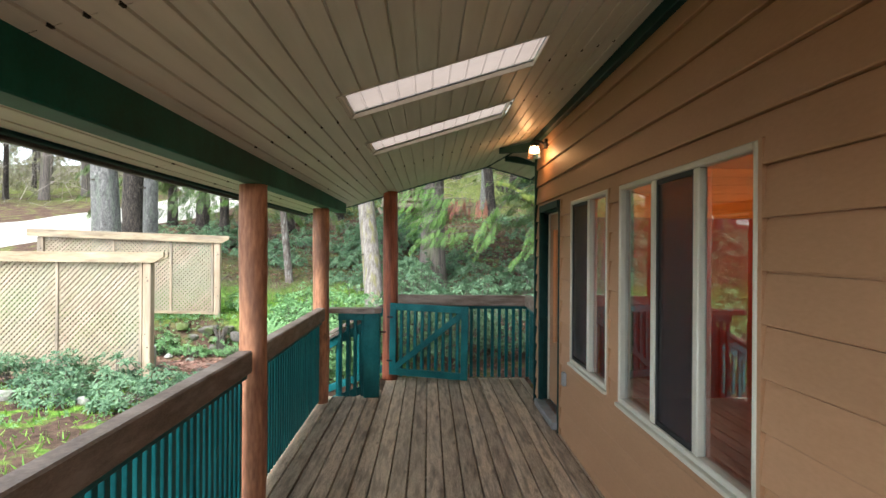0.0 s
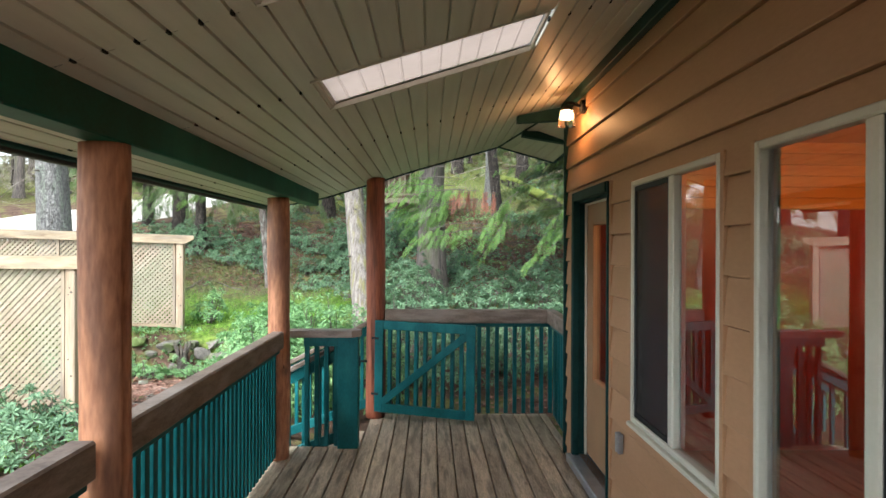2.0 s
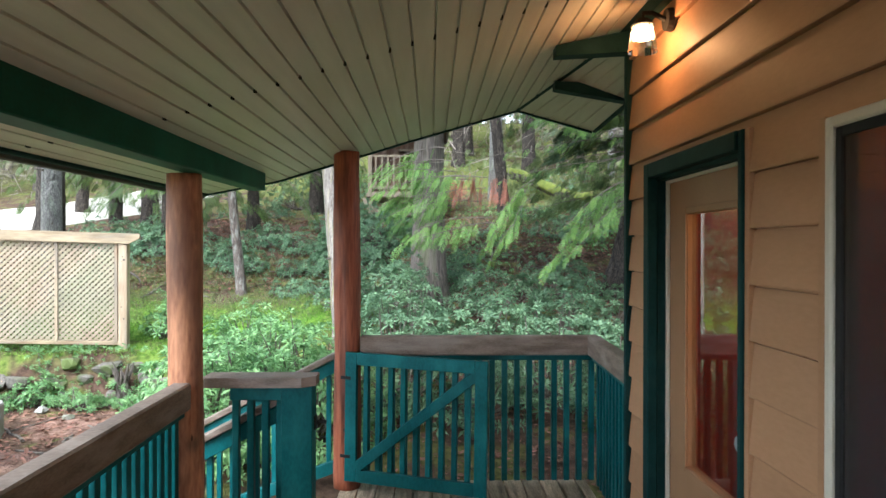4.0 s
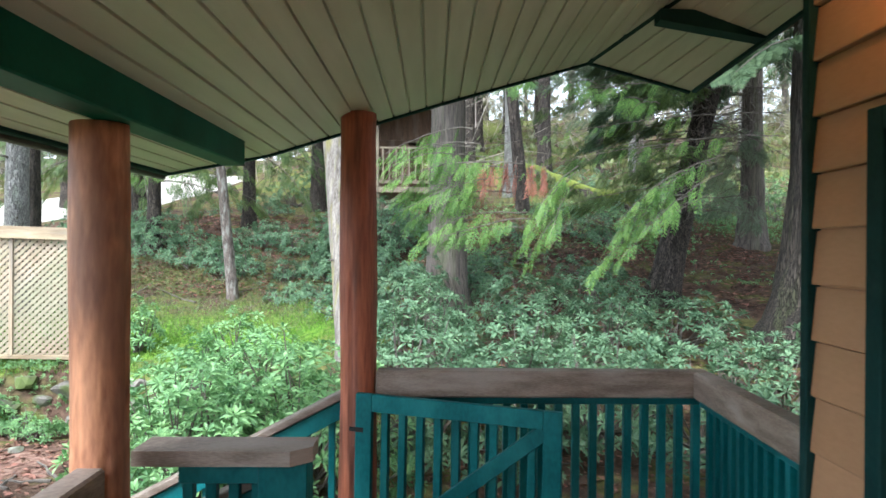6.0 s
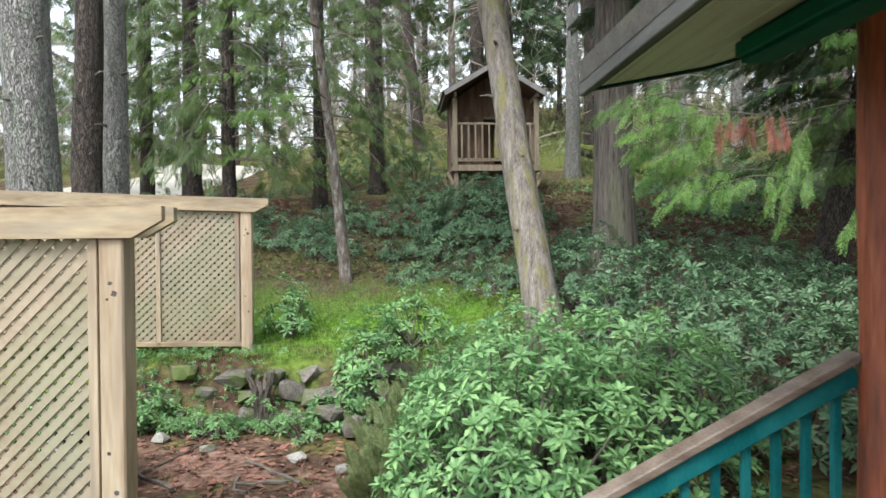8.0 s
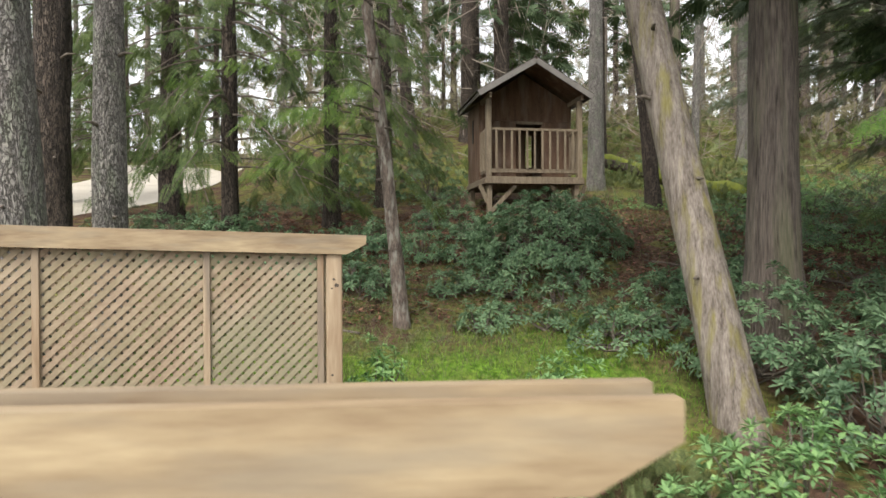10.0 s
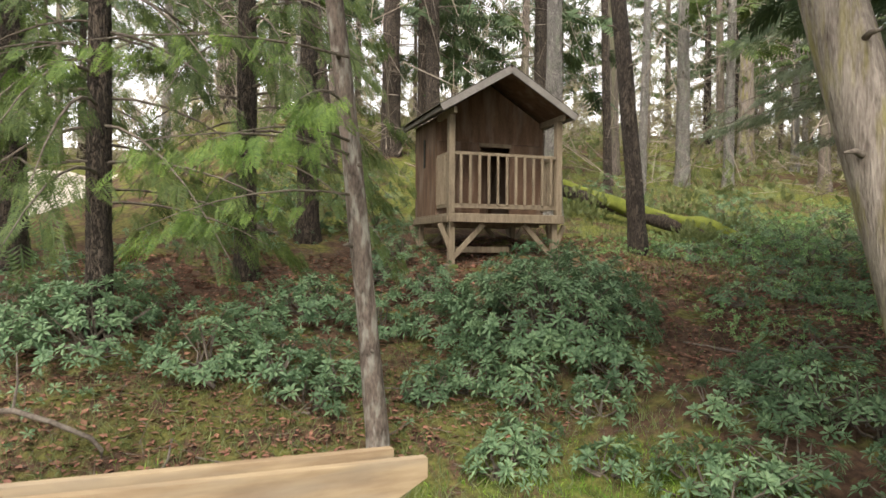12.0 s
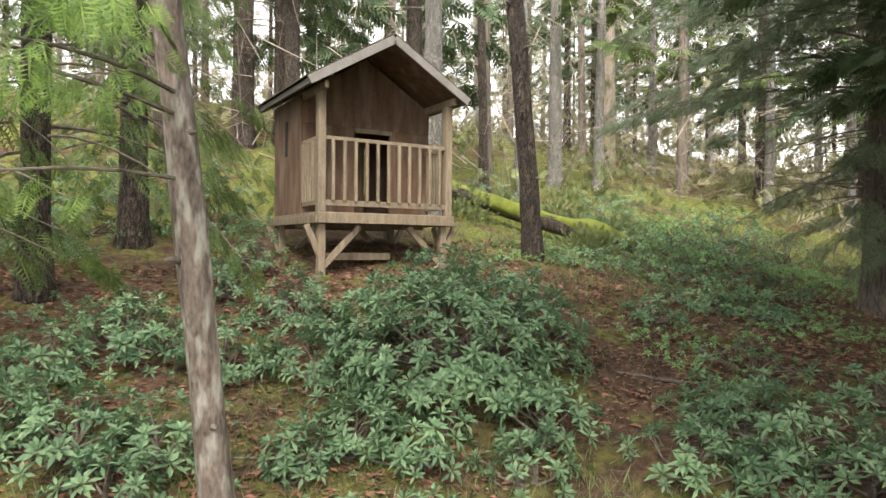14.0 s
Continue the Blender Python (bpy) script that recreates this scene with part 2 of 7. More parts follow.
M_floorin = mat("interior_floor", (0.20, 0.05, 0.02), (0.32, 0.095, 0.042), 3, 0.3, 30, 0.3, 0.05, (8, 0.7, 8))
M_fence = mat("pale_fence_wood", (0.20, 0.135, 0.08), (0.43, 0.335, 0.21), 2.5, 0.7, 12, 0.3, 0.2, (0.6, 5, 5), 0.12, stain=(0.24, 0.20, 0.15), stain_scale=2.6, stain_amount=0.6, knots=0.5, knot_vec=(1.3, 3.0, 5.0))
M_fence_post = mat("knotty_post_wood", (0.25, 0.165, 0.10), (0.50, 0.40, 0.28), 2.2, 0.7, 12, 0.3, 0.2, (5, 5, 0.5), 0.12, stain=(0.14, 0.115, 0.095), stain_scale=1.5, stain_amount=0.7, knots=0.45, knot_vec=(6, 6, 1.7))
M_lath = mat("lattice_lath", (0.26, 0.20, 0.13), (0.37, 0.30, 0.205), 5, 0.75, 40, 0.4, 0.2, (1, 1, 1), 0.0, island=0.10, stain=(0.30, 0.29, 0.20), stain_scale=1.3, stain_amount=0.5)
M_hut = mat("weathered_plywood", (0.065, 0.036, 0.023), (0.165, 0.10, 0.064), 3, 0.75, 40, 0.4, 0.2, (3, 3, 0.6), 0.1, stain=(0.27, 0.22, 0.18), stain_scale=1.8, stain_amount=0.4, knots=0.7, knot_vec=(5, 5, 4))
M_hutrail = mat("weathered_rail_wood", (0.13, 0.10, 0.07), (0.27, 0.22, 0.155), 5, 0.7, 40, 0.4, 0.2, (4, 4, 0.8), 0.12)
M_shingle = mat("dark_shingle", (0.04, 0.035, 0.03), (0.11, 0.10, 0.085), 8, 0.85, 60, 0.5, 0.4, stain=(0.12, 0.13, 0.04), stain_scale=2)
M_fascia = mat("grey_fascia", (0.15, 0.14, 0.13), (0.26, 0.245, 0.23), 4, 0.65, 50, 0.4, 0.15)
M_stone = mat("field_stone", (0.065, 0.057, 0.048), (0.23, 0.20, 0.17), 5, 0.85, 40, 0.5, 0.6, vary=0.2, stain=(0.10, 0.135, 0.03), stain_scale=2.6, stain_amount=0.9)
M_bark_grey = mat("grey_fir_bark", (0.17, 0.158, 0.146), (0.45, 0.42, 0.385), 7, 0.9, 45, 0.45, 1.0, (2.2, 2.2, 0.7), 0.1, stain=(0.27, 0.31, 0.22), stain_scale=4, stain_amount=0.6, bump_dist=0.035, cracks=0.3, crack_scale=18)
M_bark_dark = mat("dark_fir_bark", (0.035, 0.026, 0.02), (0.16, 0.125, 0.10), 8, 0.9, 40, 0.45, 1.0, (2.2, 2.2, 0.5), 0.2, bump_dist=0.04, cracks=0.5, crack_scale=14)
M_bark_red = mat("cedar_bark", (0.035, 0.027, 0.023), (0.25, 0.205, 0.175), 8, 0.9, 26, 0.55, 1.0, (3, 3, 0.22), 0.15, stain=(0.15, 0.17, 0.08), stain_scale=2, stain_amount=0.4, bump_dist=0.04)
M_bark_moss = mat("mossy_fir_bark", (0.04, 0.032, 0.025), (0.15, 0.12, 0.095), 7, 0.9, 40, 0.4, 1.0, (3, 3, 0.3), 0.0, stain=(0.10, 0.125, 0.04), stain_scale=1.4, stain_amount=0.7, bump_dist=0.04, cracks=0.4, crack_scale=12)
M_bark_pale = mat("pale_peeling_bark", (0.08, 0.06, 0.048), (0.38, 0.33, 0.285), 6, 0.85, 30, 0.45, 1.0, (3.4, 3.4, 0.5), 0.05, stain=(0.25, 0.225, 0.05), stain_scale=3.6, stain_amount=0.65, bump_dist=0.035)
M_bark_thin = mat("mottled_thin_bark", (0.045, 0.034, 0.028), (0.21, 0.165, 0.14), 9, 0.9, 34, 0.5, 1.0, (1.8, 1.8, 0.6), 0.1, stain=(0.36, 0.35, 0.31), stain_scale=10, stain_amount=0.6, bump_dist=0.02)
M_twig = mat("grey_twig", (0.07, 0.055, 0.045), (0.20, 0.17, 0.14), 10, 0.9, 40, 0.4, 0.3)
M_rhodo = mat("glossy_broad_leaf", (0.08, 0.15, 0.08), (0.20, 0.315, 0.165), 2.0, 0.5, 30, 0.3, 0.0, island=0.3, coords="World", translucent=0.25, spec=0.35)
M_rhodo_new = mat("bright_broad_leaf", (0.13, 0.26, 0.098), (0.275, 0.45, 0.185), 2.0, 0.45, 30, 0.3, 0.0, island=0.35, coords="World", translucent=0.3, spec=0.35)
M_fir = mat("fir_needles", (0.04, 0.075, 0.02), (0.12, 0.172, 0.045), 1.5, 0.6, 20, 0.4, 0.0, island=0.3, coords="World", translucent=0.3)
M_fir_new = mat("bright_fir_needles", (0.065, 0.13, 0.024), (0.17, 0.265, 0.055), 1.5, 0.6, 20, 0.4, 0.0, island=0.3, coords="World", translucent=0.35)
# far needles: green lifted and greyed, so the colour carries the distance haze
M_fir_hazed = mat("hazed_fir_needles", (0.17, 0.19, 0.115), (0.32, 0.34, 0.22), 0.3, 0.8, 3, 0.4, 0.0, island=0.35, coords="World", translucent=0.5)
M_fir_grey = mat("grey_green_needles", (0.12, 0.165, 0.10), (0.26, 0.31, 0.195), 1.5, 0.6, 20, 0.4, 0.0, island=0.3, coords="World", translucent=0.45)
M_stone_pale = mat("pale_rock", (0.16, 0.15, 0.13), (0.42, 0.39, 0.35), 6, 0.85, 50, 0.5, 0.6, vary=0.2, stain=(0.13, 0.17, 0.05), stain_scale=4, stain_amount=0.6)
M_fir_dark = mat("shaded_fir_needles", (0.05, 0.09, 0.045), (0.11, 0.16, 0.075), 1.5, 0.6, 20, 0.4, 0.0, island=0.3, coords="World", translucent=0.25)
M_cedar = mat("cedar_fronds", (0.075, 0.16, 0.035), (0.22, 0.365, 0.085), 1.6, 0.55, 20, 0.4, 0.0, island=0.25, coords="World", translucent=0.35)
M_cedar_dead = mat("dead_cedar_fronds", (0.21, 0.08, 0.05), (0.37, 0.16, 0.105), 2, 0.8, 20, 0.4, 0.0, island=0.3, coords="World", translucent=0.2)
M_grass = mat("lawn_grass", (0.10, 0.225, 0.024), (0.23, 0.39, 0.06), 1.5, 0.7, 20, 0.3, 0.0, island=0.3, coords="World", translucent=0.3)
M_heath = mat("feathery_shrub", (0.10, 0.13, 0.05), (0.205, 0.245, 0.10), 2, 0.7, 20, 0.3, 0.0, island=0.3, coords="World", translucent=0.25)
M_litter = mat("fallen_leaves", (0.13, 0.062, 0.04), (0.30, 0.155, 0.10), 2, 0.8, 20, 0.4, 0.0, island=0.45, coords="World")
M_moss = mat("moss", (0.06, 0.078, 0.012), (0.18, 0.205, 0.032), 5, 0.95, 50, 0.5, 0.8, coords="World")
M_road = mat("pale_gravel_road", (0.38, 0.345, 0.29), (0.52, 0.48, 0.41), 1.5, 0.9, 60, 0.4, 0.3, coords="World")
M_glass = bpy.data.materials.new("window_glass")
M_glass.use_nodes = True
gb = M_glass.node_tree.nodes["Principled BSDF"]
gb.inputs["Base Color"].default_value = (0.93, 0.95, 0.94, 1)
gb.inputs["Roughness"].default_value = 0.01
gb.inputs["Transmission Weight"].default_value = 1.0
gb.inputs["IOR"].default_value = 1.85
M_metal = mat("grey_metal", (0.30, 0.31, 0.33), (0.42, 0.43, 0.45), 8, 0.4, 50, 0.3, 0.05, metal=0.7)
M_skylight = mat("white_translucent_panel", (0.20, 0.152, 0.124), (0.235, 0.182, 0.15), 3, 0.5, 30, 0.2, 0.03, translucent=0.75)


def ground_material():
    """Leaf litter, with moss and grass where they grow, and bare red-brown soil on the path."""
    m = bpy.data.materials.new("forest_floor")
    m.use_nodes = True
    N, L = m.node_tree.nodes, m.node_tree.links
    bsdf = N["Principled BSDF"]
    geo = N.new("ShaderNodeNewGeometry")
    xyz = N.new("ShaderNodeSeparateXYZ")
    L.new(geo.outputs["Position"], xyz.inputs[0])

    def noise_of(scale, detail=5.0):
        n = N.new("ShaderNodeTexNoise")
        n.inputs["Scale"].default_value, n.inputs["Detail"].default_value = scale, detail
        L.new(geo.outputs["Position"], n.inputs["Vector"])
        return n.outputs["Fac"]

    def ramp_of(fac, a, b, p=0.35, q=0.65):
        r = N.new("ShaderNodeValToRGB")
        r.color_ramp.elements[0].position, r.color_ramp.elements[1].position = p, q
        r.color_ramp.elements[0].color, r.color_ramp.elements[1].color = (*a, 1), (*b, 1)
        L.new(fac, r.inputs["Fac"])
        return r.outputs["Color"]

    def calc(op, a, b, clamp=False):
        n = N.new("ShaderNodeMath")
        n.operation, n.use_clamp = op, clamp
        for k, v in enumerate((a, b)):
            if isinstance(v, (int, float)):
                n.inputs[k].default_value = v
            else:
                L.new(v, n.inputs[k])
        return n.outputs[0]

    def band(v, lo, hi, soft):
        return calc("MULTIPLY", calc("DIVIDE", calc("SUBTRACT", v, lo), soft, True), calc("DIVIDE", calc("SUBTRACT", hi, v), soft, True))

    def over(fac, a, b):
        x = N.new("ShaderNodeMix")
        x.data_type = "RGBA"
        L.new(fac, x.inputs["Factor"])
        L.new(a, x.inputs["A"])
        L.new(b, x.inputs["B"])
        return x.outputs["Result"]

    wide, mid, fine, grit = noise_of(0.35), noise_of(2.2), noise_of(14), noise_of(70)
    litter = over(calc("MULTIPLY", grit, 0.8), ramp_of(fine, (0.032, 0.02, 0.014), (0.14, 0.082, 0.057)), ramp_of(mid, (0.065, 0.04, 0.027), (0.22, 0.14, 0.092)))
    grass = ramp_of(fine, (0.06, 0.14, 0.012), (0.20, 0.34, 0.045))
    moss = ramp_of(fine, (0.07, 0.085, 0.02), (0.18, 0.19, 0.05))
    x, y = xyz.outputs["X"], xyz.outputs["Y"]
    wob = calc("MULTIPLY", calc("SUBTRACT", mid, 0.5), 3.0)
    xw, yw = calc("ADD", x, wob), calc("ADD", y, wob)
    bed = calc("MULTIPLY", calc("MULTIPLY", band(xw, -9.0, -1.9, 0.8), band(yw, 2.0, 9.0, 0.8)), calc("DIVIDE", calc("SUBTRACT", mid, 0.52), 0.1, True))
    lawn = calc("MULTIPLY", band(xw, -13.0, -0.8, 0.8), band(yw, 12.2, 15.2, 1.3))
    patch = calc("MULTIPLY", calc("DIVIDE", calc("SUBTRACT", calc("ADD", calc("MULTIPLY", wide, 0.5), calc("MULTIPLY", mid, 0.5)), 0.43), 0.1, True), calc("DIVIDE", calc("SUBTRACT", calc("ADD", yw, calc("MULTIPLY", x, 0.45)), 18.5), 4.0, True))
    speck = calc("MULTIPLY", calc("DIVIDE", calc("SUBTRACT", mid, 0.52), 0.08, True), 0.7)
    foot = calc("MULTIPLY", calc("MULTIPLY", band(xw, -9.0, -0.5, 1.0), band(yw, 14.0, 18.0, 1.2)), calc("DIVIDE", calc("SUBTRACT", noise_of(3.1), 0.44), 0.1, True))
    colour = over(calc("MAXIMUM", calc("MAXIMUM", patch, speck), calc("MULTIPLY", foot, 0.8)), litter, moss)
    soil = ramp_of(fine, (0.15, 0.075, 0.055), (0.36, 0.225, 0.17))
    path = calc("MULTIPLY", calc("MULTIPLY", band(xw, -7.5, -2.0, 0.6), band(yw, 8.9, 12.2, 0.5)), calc("DIVIDE", calc("SUBTRACT", noise_of(1.6), 0.42), 0.12, True))
    colour = over(path, colour, soil)
    colour = over(bed, colour, grass)
    colour = over(lawn, colour, grass)
    L.new(colour, bsdf.inputs["Base Color"])
    bsdf.inputs["Roughness"].default_value = 0.95
    bsdf.inputs["Specular IOR Level"].default_value = 0.15
    bp = N.new("ShaderNodeBump")
    bp.inputs["Strength"].default_value, bp.inputs["Distance"].default_value = 0.9, 0.03
    L.new(calc("ADD", fine, grit), bp.inputs["Height"])
    L.new(bp.outputs["Normal"], bsdf.inputs["Normal"])
    return m


M_ground = ground_material()
M_twig_far = mat("pale_grey_twig", (0.20, 0.165, 0.135), (0.36, 0.31, 0.26), 1.0, 0.9, 6, 0.4, 0.0, island=0.25, coords="World")
M_far = mat("far_thicket", (0.17, 0.16, 0.09), (0.32, 0.30, 0.18), 0.4, 0.8, 6, 0.4, 0.0, island=0.3, coords="World", translucent=0.35)
M_concrete = mat("old_concrete", (0.22, 0.21, 0.18), (0.38, 0.36, 0.32), 5, 0.9, 60, 0.5, 0.4, stain=(0.14, 0.17, 0.06), stain_scale=3, stain_amount=0.6)

# ---- ground ----
def smooth(a, b, v):
    t = np.clip((np.asarray(v, float) - a) / (b - a), 0, 1)
    return t * t * (3 - 2 * t)


def ground_z(x, y):
    """Height of the ground: a path by the house, a low stone terrace, then a wooded hill."""
    x, y = np.asarray(x, float), np.asarray(y, float)
    left = np.interp(y, (-60, 9.3, 10.3, 12.25, 12.45, 15.6, 17.0, 19.4, 23, 31, 45, 90), (-0.12, -0.12, -0.30, -0.30, 0.28, 0.88, 1.32, 2.10, 2.95, 5.7, 9.6, 16))
    right = np.interp(y, (-60, 9.0, 12, 15, 18, 21, 23, 31, 45, 90), (-0.4, -0.4, 0.45, 1.25, 2.15, 2.75, 3.2, 5.7, 9.6, 16))
    far_left = np.interp(y, (-60, 8, 13, 16, 20, 27, 35, 60, 90), (-0.2, -0.2, 0.45, 1.2, 2.05, 3.4, 4.7, 8.5, 13))
    s = smooth(-2.4, 0.2, x)
    w = np.maximum(smooth(-8.5, -11.0, x), smooth(-4.0, -8.5, x) * smooth(19, 22, y))
    z = (left * (1 - s) + right * s) * (1 - w) + far_left * w
    z = z + 0.05 * np.sin(1.3 * x + 0.7 * y) * np.sin(0.9 * y - 0.5 * x) * smooth(12.6, 15, y)
    near_house = smooth(-1.6, -0.6, x) * smooth(9.2, 8.2, y)
    return z * (1 - near_house) - 0.40 * near_house


def grid_lines(lo, hi, fine_lo, fine_hi, step):
    mid = np.arange(fine_lo, fine_hi + 1e-6, step)
    down = fine_lo - np.cumsum(step * 1.18 ** np.arange(1, 60))
    up = fine_hi + np.cumsum(step * 1.18 ** np.arange(1, 60))
    return np.concatenate([np.r_[down[down > lo], lo][::-1], mid, np.r_[up[up < hi], hi]])


gx = grid_lines(-400, 400, -9, 8, 0.12)
gy = grid_lines(-400, 400, 7, 24, 0.12)
GX, GY = np.meshgrid(gx, gy)
GZ = ground_z(GX, GY)
rough_ground = rng.standard_normal(GZ.shape) * 0.012 * (np.abs(GX) < 9)
verts = np.stack([GX, GY, GZ + rough_ground], -1).reshape(-1, 3)
nx, ny = len(gx), len(gy)
i0 = (np.arange(ny - 1)[:, None] * nx + np.arange(nx - 1)[None]).ravel()
ground = part("ground", mesh_np("ground", verts, np.stack([i0, i0 + 1, i0 + nx + 1, i0 + nx], -1), True), M_ground)
tagged(ground, "brown leaf litter, moss and grass on a wooded slope", "ground", "", "structure")


def road_strip():
    centre = np.array([(-30, 6), (-21, 12), (-15.5, 17), (-12, 21.5), (-9.6, 26.5), (-9.5, 33), (-13, 40)], float)
    t = np.linspace(0, len(centre) - 1, 90)
    k = np.arange(len(centre))
    c = np.stack([np.interp(t, k, centre[:, 0]), np.interp(t, k, centre[:, 1])], -1)
    for _ in range(6):
        c[1:-1] = (c[:-2] + c[1:-1] * 2 + c[2:]) / 4
    d = np.gradient(c, axis=0)
    d /= np.linalg.norm(d, axis=1)[:, None]
    side = np.stack([-d[:, 1], d[:, 0]], -1)
    across = np.linspace(-2.3, 2.3, 9)
    P = c[:, None] + side[:, None] * across[None, :, None]
    Z = ground_z(P[..., 0], P[..., 1]) + 0.06 - 0.05 * (np.abs(across) / 2.3) ** 4
    V = np.concatenate([P, Z[..., None]], -1).reshape(-1, 3)
    a = (np.arange(89)[:, None] * 9 + np.arange(8)[None]).ravel()
    return mesh_np("road", V, np.stack([a, a + 1, a + 10, a + 9], -1), True)


tagged(part("road", road_strip(), M_road), "pale gravel drive curving up between the trees", "road", "", "structure")

# ---- the house and its porch ----
WALL = 1.30
M_jamb = mat("dark_jamb_paint", (0.004, 0.022, 0.022), (0.008, 0.04, 0.038), 4, 0.6, spec=0.12, stain=(0.02, 0.06, 0.055), stain_scale=6, stain_amount=0.4)
Y0, YC = -3.0, 7.27


def ceil_z(x, y=0.0):
    """Underside of the porch roof: the ceiling, and the flatter eave outside the beam; its outer side rises a little towards the steps."""
    lift = 0.02 * min(1.0, max(0.0, (0.88 - x) / 0.9)) * max(0.0, (y - 3.6) / 5.26)
    return max(2.565 + 0.31 * x, 2.255 + 0.19 * (x + 1.0)) + lift


WINDOWS = {"a": (2.24, 4.00, 0.735, 2.11), "b": (4.28, 5.43, 0.745, 2.115)}
DOOR = (5.90, 6.93, 0.10, 2.17)

# wall body, solid between the openings
wall = Acc()
cuts = [(Y0, 2.24), (4.00, 4.28), (5.43, 5.90), (6.93, YC)]
for a, b in cuts:
    span_box(wall, np.array((WALL + 0.025, a, -0.35)), np.array((WALL + 0.09, b, 3.1)), 0)
for a, b, lo, hi in (*WINDOWS.values(), DOOR):
    span_box(wall, np.array((WALL + 0.025, a, -0.35)), np.array((WALL + 0.09, b, lo)), 0)
    span_box(wall, np.array((WALL + 0.025, a, hi)), np.array((WALL + 0.09, b, 3.1)), 0)
wall_east = tagged(part("wall_east", wall, M_siding), "tan painted lap siding wall of the house", "wall", "", "structure")
wall_north = solid("wall_north", M_siding, (WALL + 0.09, YC - 0.15, -0.35), (6.4, YC, 3.3), 0, "tan painted end wall of the house", "wall")
solid("wall_south", M_redwood, (WALL + 0.09, Y0, -0.35), (6.4, Y0 + 0.12, 3.1), 0, "closing wall of the room", "wall")
solid("wall_back", M_redwood, (6.28, Y0 + 0.12, -0.35), (6.4, YC - 0.15, 3.1), 0, "red stained wooden wall of the room", "wall")
solid("floor_room", M_floorin, (WALL + 0.09, Y0 + 0.12, -0.1), (6.28, YC - 0.15, 0.06), 0, "reddish wooden floor of the room", "floor")
solid("wall_lining", M_redwood, (WALL + 0.09, YC - 0.18, 0.062), (6.276, YC - 0.152, 2.062), 0, "dark red stained lower lining of the room", "wall")
for k in range(6):
    piece("plank", box_mesh(4.88, 0.024, 0.0905, 0.005), M_pine, wall_north, (3.835, YC - 0.163, 2.112 + 0.093 * k))
solid("ceiling_room", M_pine, (WALL + 0.09, Y0 + 0.12, 2.62), (6.28, YC - 0.15, 2.74), 0, "orange pine board ceiling of the room", "ceiling")

# corner board and wall-top trim
solid("corner_trim", M_jamb, (WALL - 0.022, YC - 0.02, -0.05), (WALL + 0.10, YC + 0.022, 2.95), 0.004, "dark green painted corner board", "trim")
trim = Acc()
beam_between(trim, (WALL - 0.025, Y0, ceil_z(WALL) - 0.045), (WALL - 0.025, YC, ceil_z(WALL) - 0.045), 0.05, 0.08)
tagged(part("wall_trim", trim, M_jamb), "dark green trim where wall meets ceiling", "trim", "", "structure")


def lap_board(length, lo=0.0, hi=0.187):
    """One siding board along y: thick lower edge, thin upper edge; lo and hi cut it short at an opening."""
    key = ("lap", round(length, 3), round(lo, 3), round(hi, 3))
    if key not in CACHE:
        def face(h):
            return -0.031 + 0.018 * (h - 0.006) / 0.181

        prof = [(0.0, lo), (-0.029 if lo == 0 else face(lo), lo), (face(lo + 0.006), lo + 0.006), (face(hi), hi), (0.0, hi)]
        V = [(x, s * length / 2, z) for s in (-1, 1) for x, z in prof]
        F = [(k, (k + 1) % 5, 5 + (k + 1) % 5) for k in range(5)] + [(k, 5 + (k + 1) % 5, 5 + k) for k in range(5)]
        F += [(0, 2, 1), (0, 3, 2), (0, 4, 3), (5, 6, 7), (5, 7, 8), (5, 8, 9)]
        CACHE[key] = mesh_np("lap", np.array(V, float), np.array(F))
    return CACHE[key]


def siding():
    z = -0.124
    holes = [(*WINDOWS["a"][:2], *WINDOWS["a"][2:]), (*WINDOWS["b"][:2], *WINDOWS["b"][2:]), DOOR]
    while z < 2.9:
        runs = [(Y0, YC - 0.022)]
        for a, b, lo, hi in holes:
            if z + 0.19 > lo and z < hi - 0.02:
                runs = [q for r in runs for q in ((r[0], min(r[1], a)), (max(r[0], b), r[1])) if q[1] - q[0] > 0.03]
            if z + 0.03 < hi < z + 0.17:
                piece("siding_board", lap_board(b - a, hi - z, 0.187), M_siding, wall_east, (WALL + 0.0245, (a + b) / 2, z))
            if z + 0.03 < lo < z + 0.17:
                piece("siding_board", lap_board(b - a, 0.0, lo - z), M_siding, wall_east, (WALL + 0.0245, (a + b) / 2, z))
        for a, b in runs:
            piece("siding_board", lap_board(b - a), M_siding, wall_east, (WALL + 0.0245, (a + b) / 2, z))
        z += 0.1945


siding()


def bar(parent, name, material, lo, hi, b=0.004):
    acc = Acc()
    span_box(acc, np.array(lo, float), np.array(hi, float), b)
    return part(name, acc, material, parent)


M_screen = bpy.data.materials.new("insect_screen")
M_screen.use_nodes = True
sc = M_screen.node_tree
sc.nodes["Principled BSDF"].inputs["Base Color"].default_value = (0.02, 0.02, 0.022, 1)
sc.nodes["Principled BSDF"].inputs["Roughness"].default_value = 0.7
clear = sc.nodes.new("ShaderNodeBsdfTransparent")
sm = sc.nodes.new("ShaderNodeMixShader")
sm.inputs["Fac"].default_value = 0.4
sc.links.new(sc.nodes["Principled BSDF"].outputs[0], sm.inputs[1])
sc.links.new(clear.outputs[0], sm.inputs[2])
sc.links.new(sm.outputs[0], sc.nodes["Material Output"].inputs["Surface"])


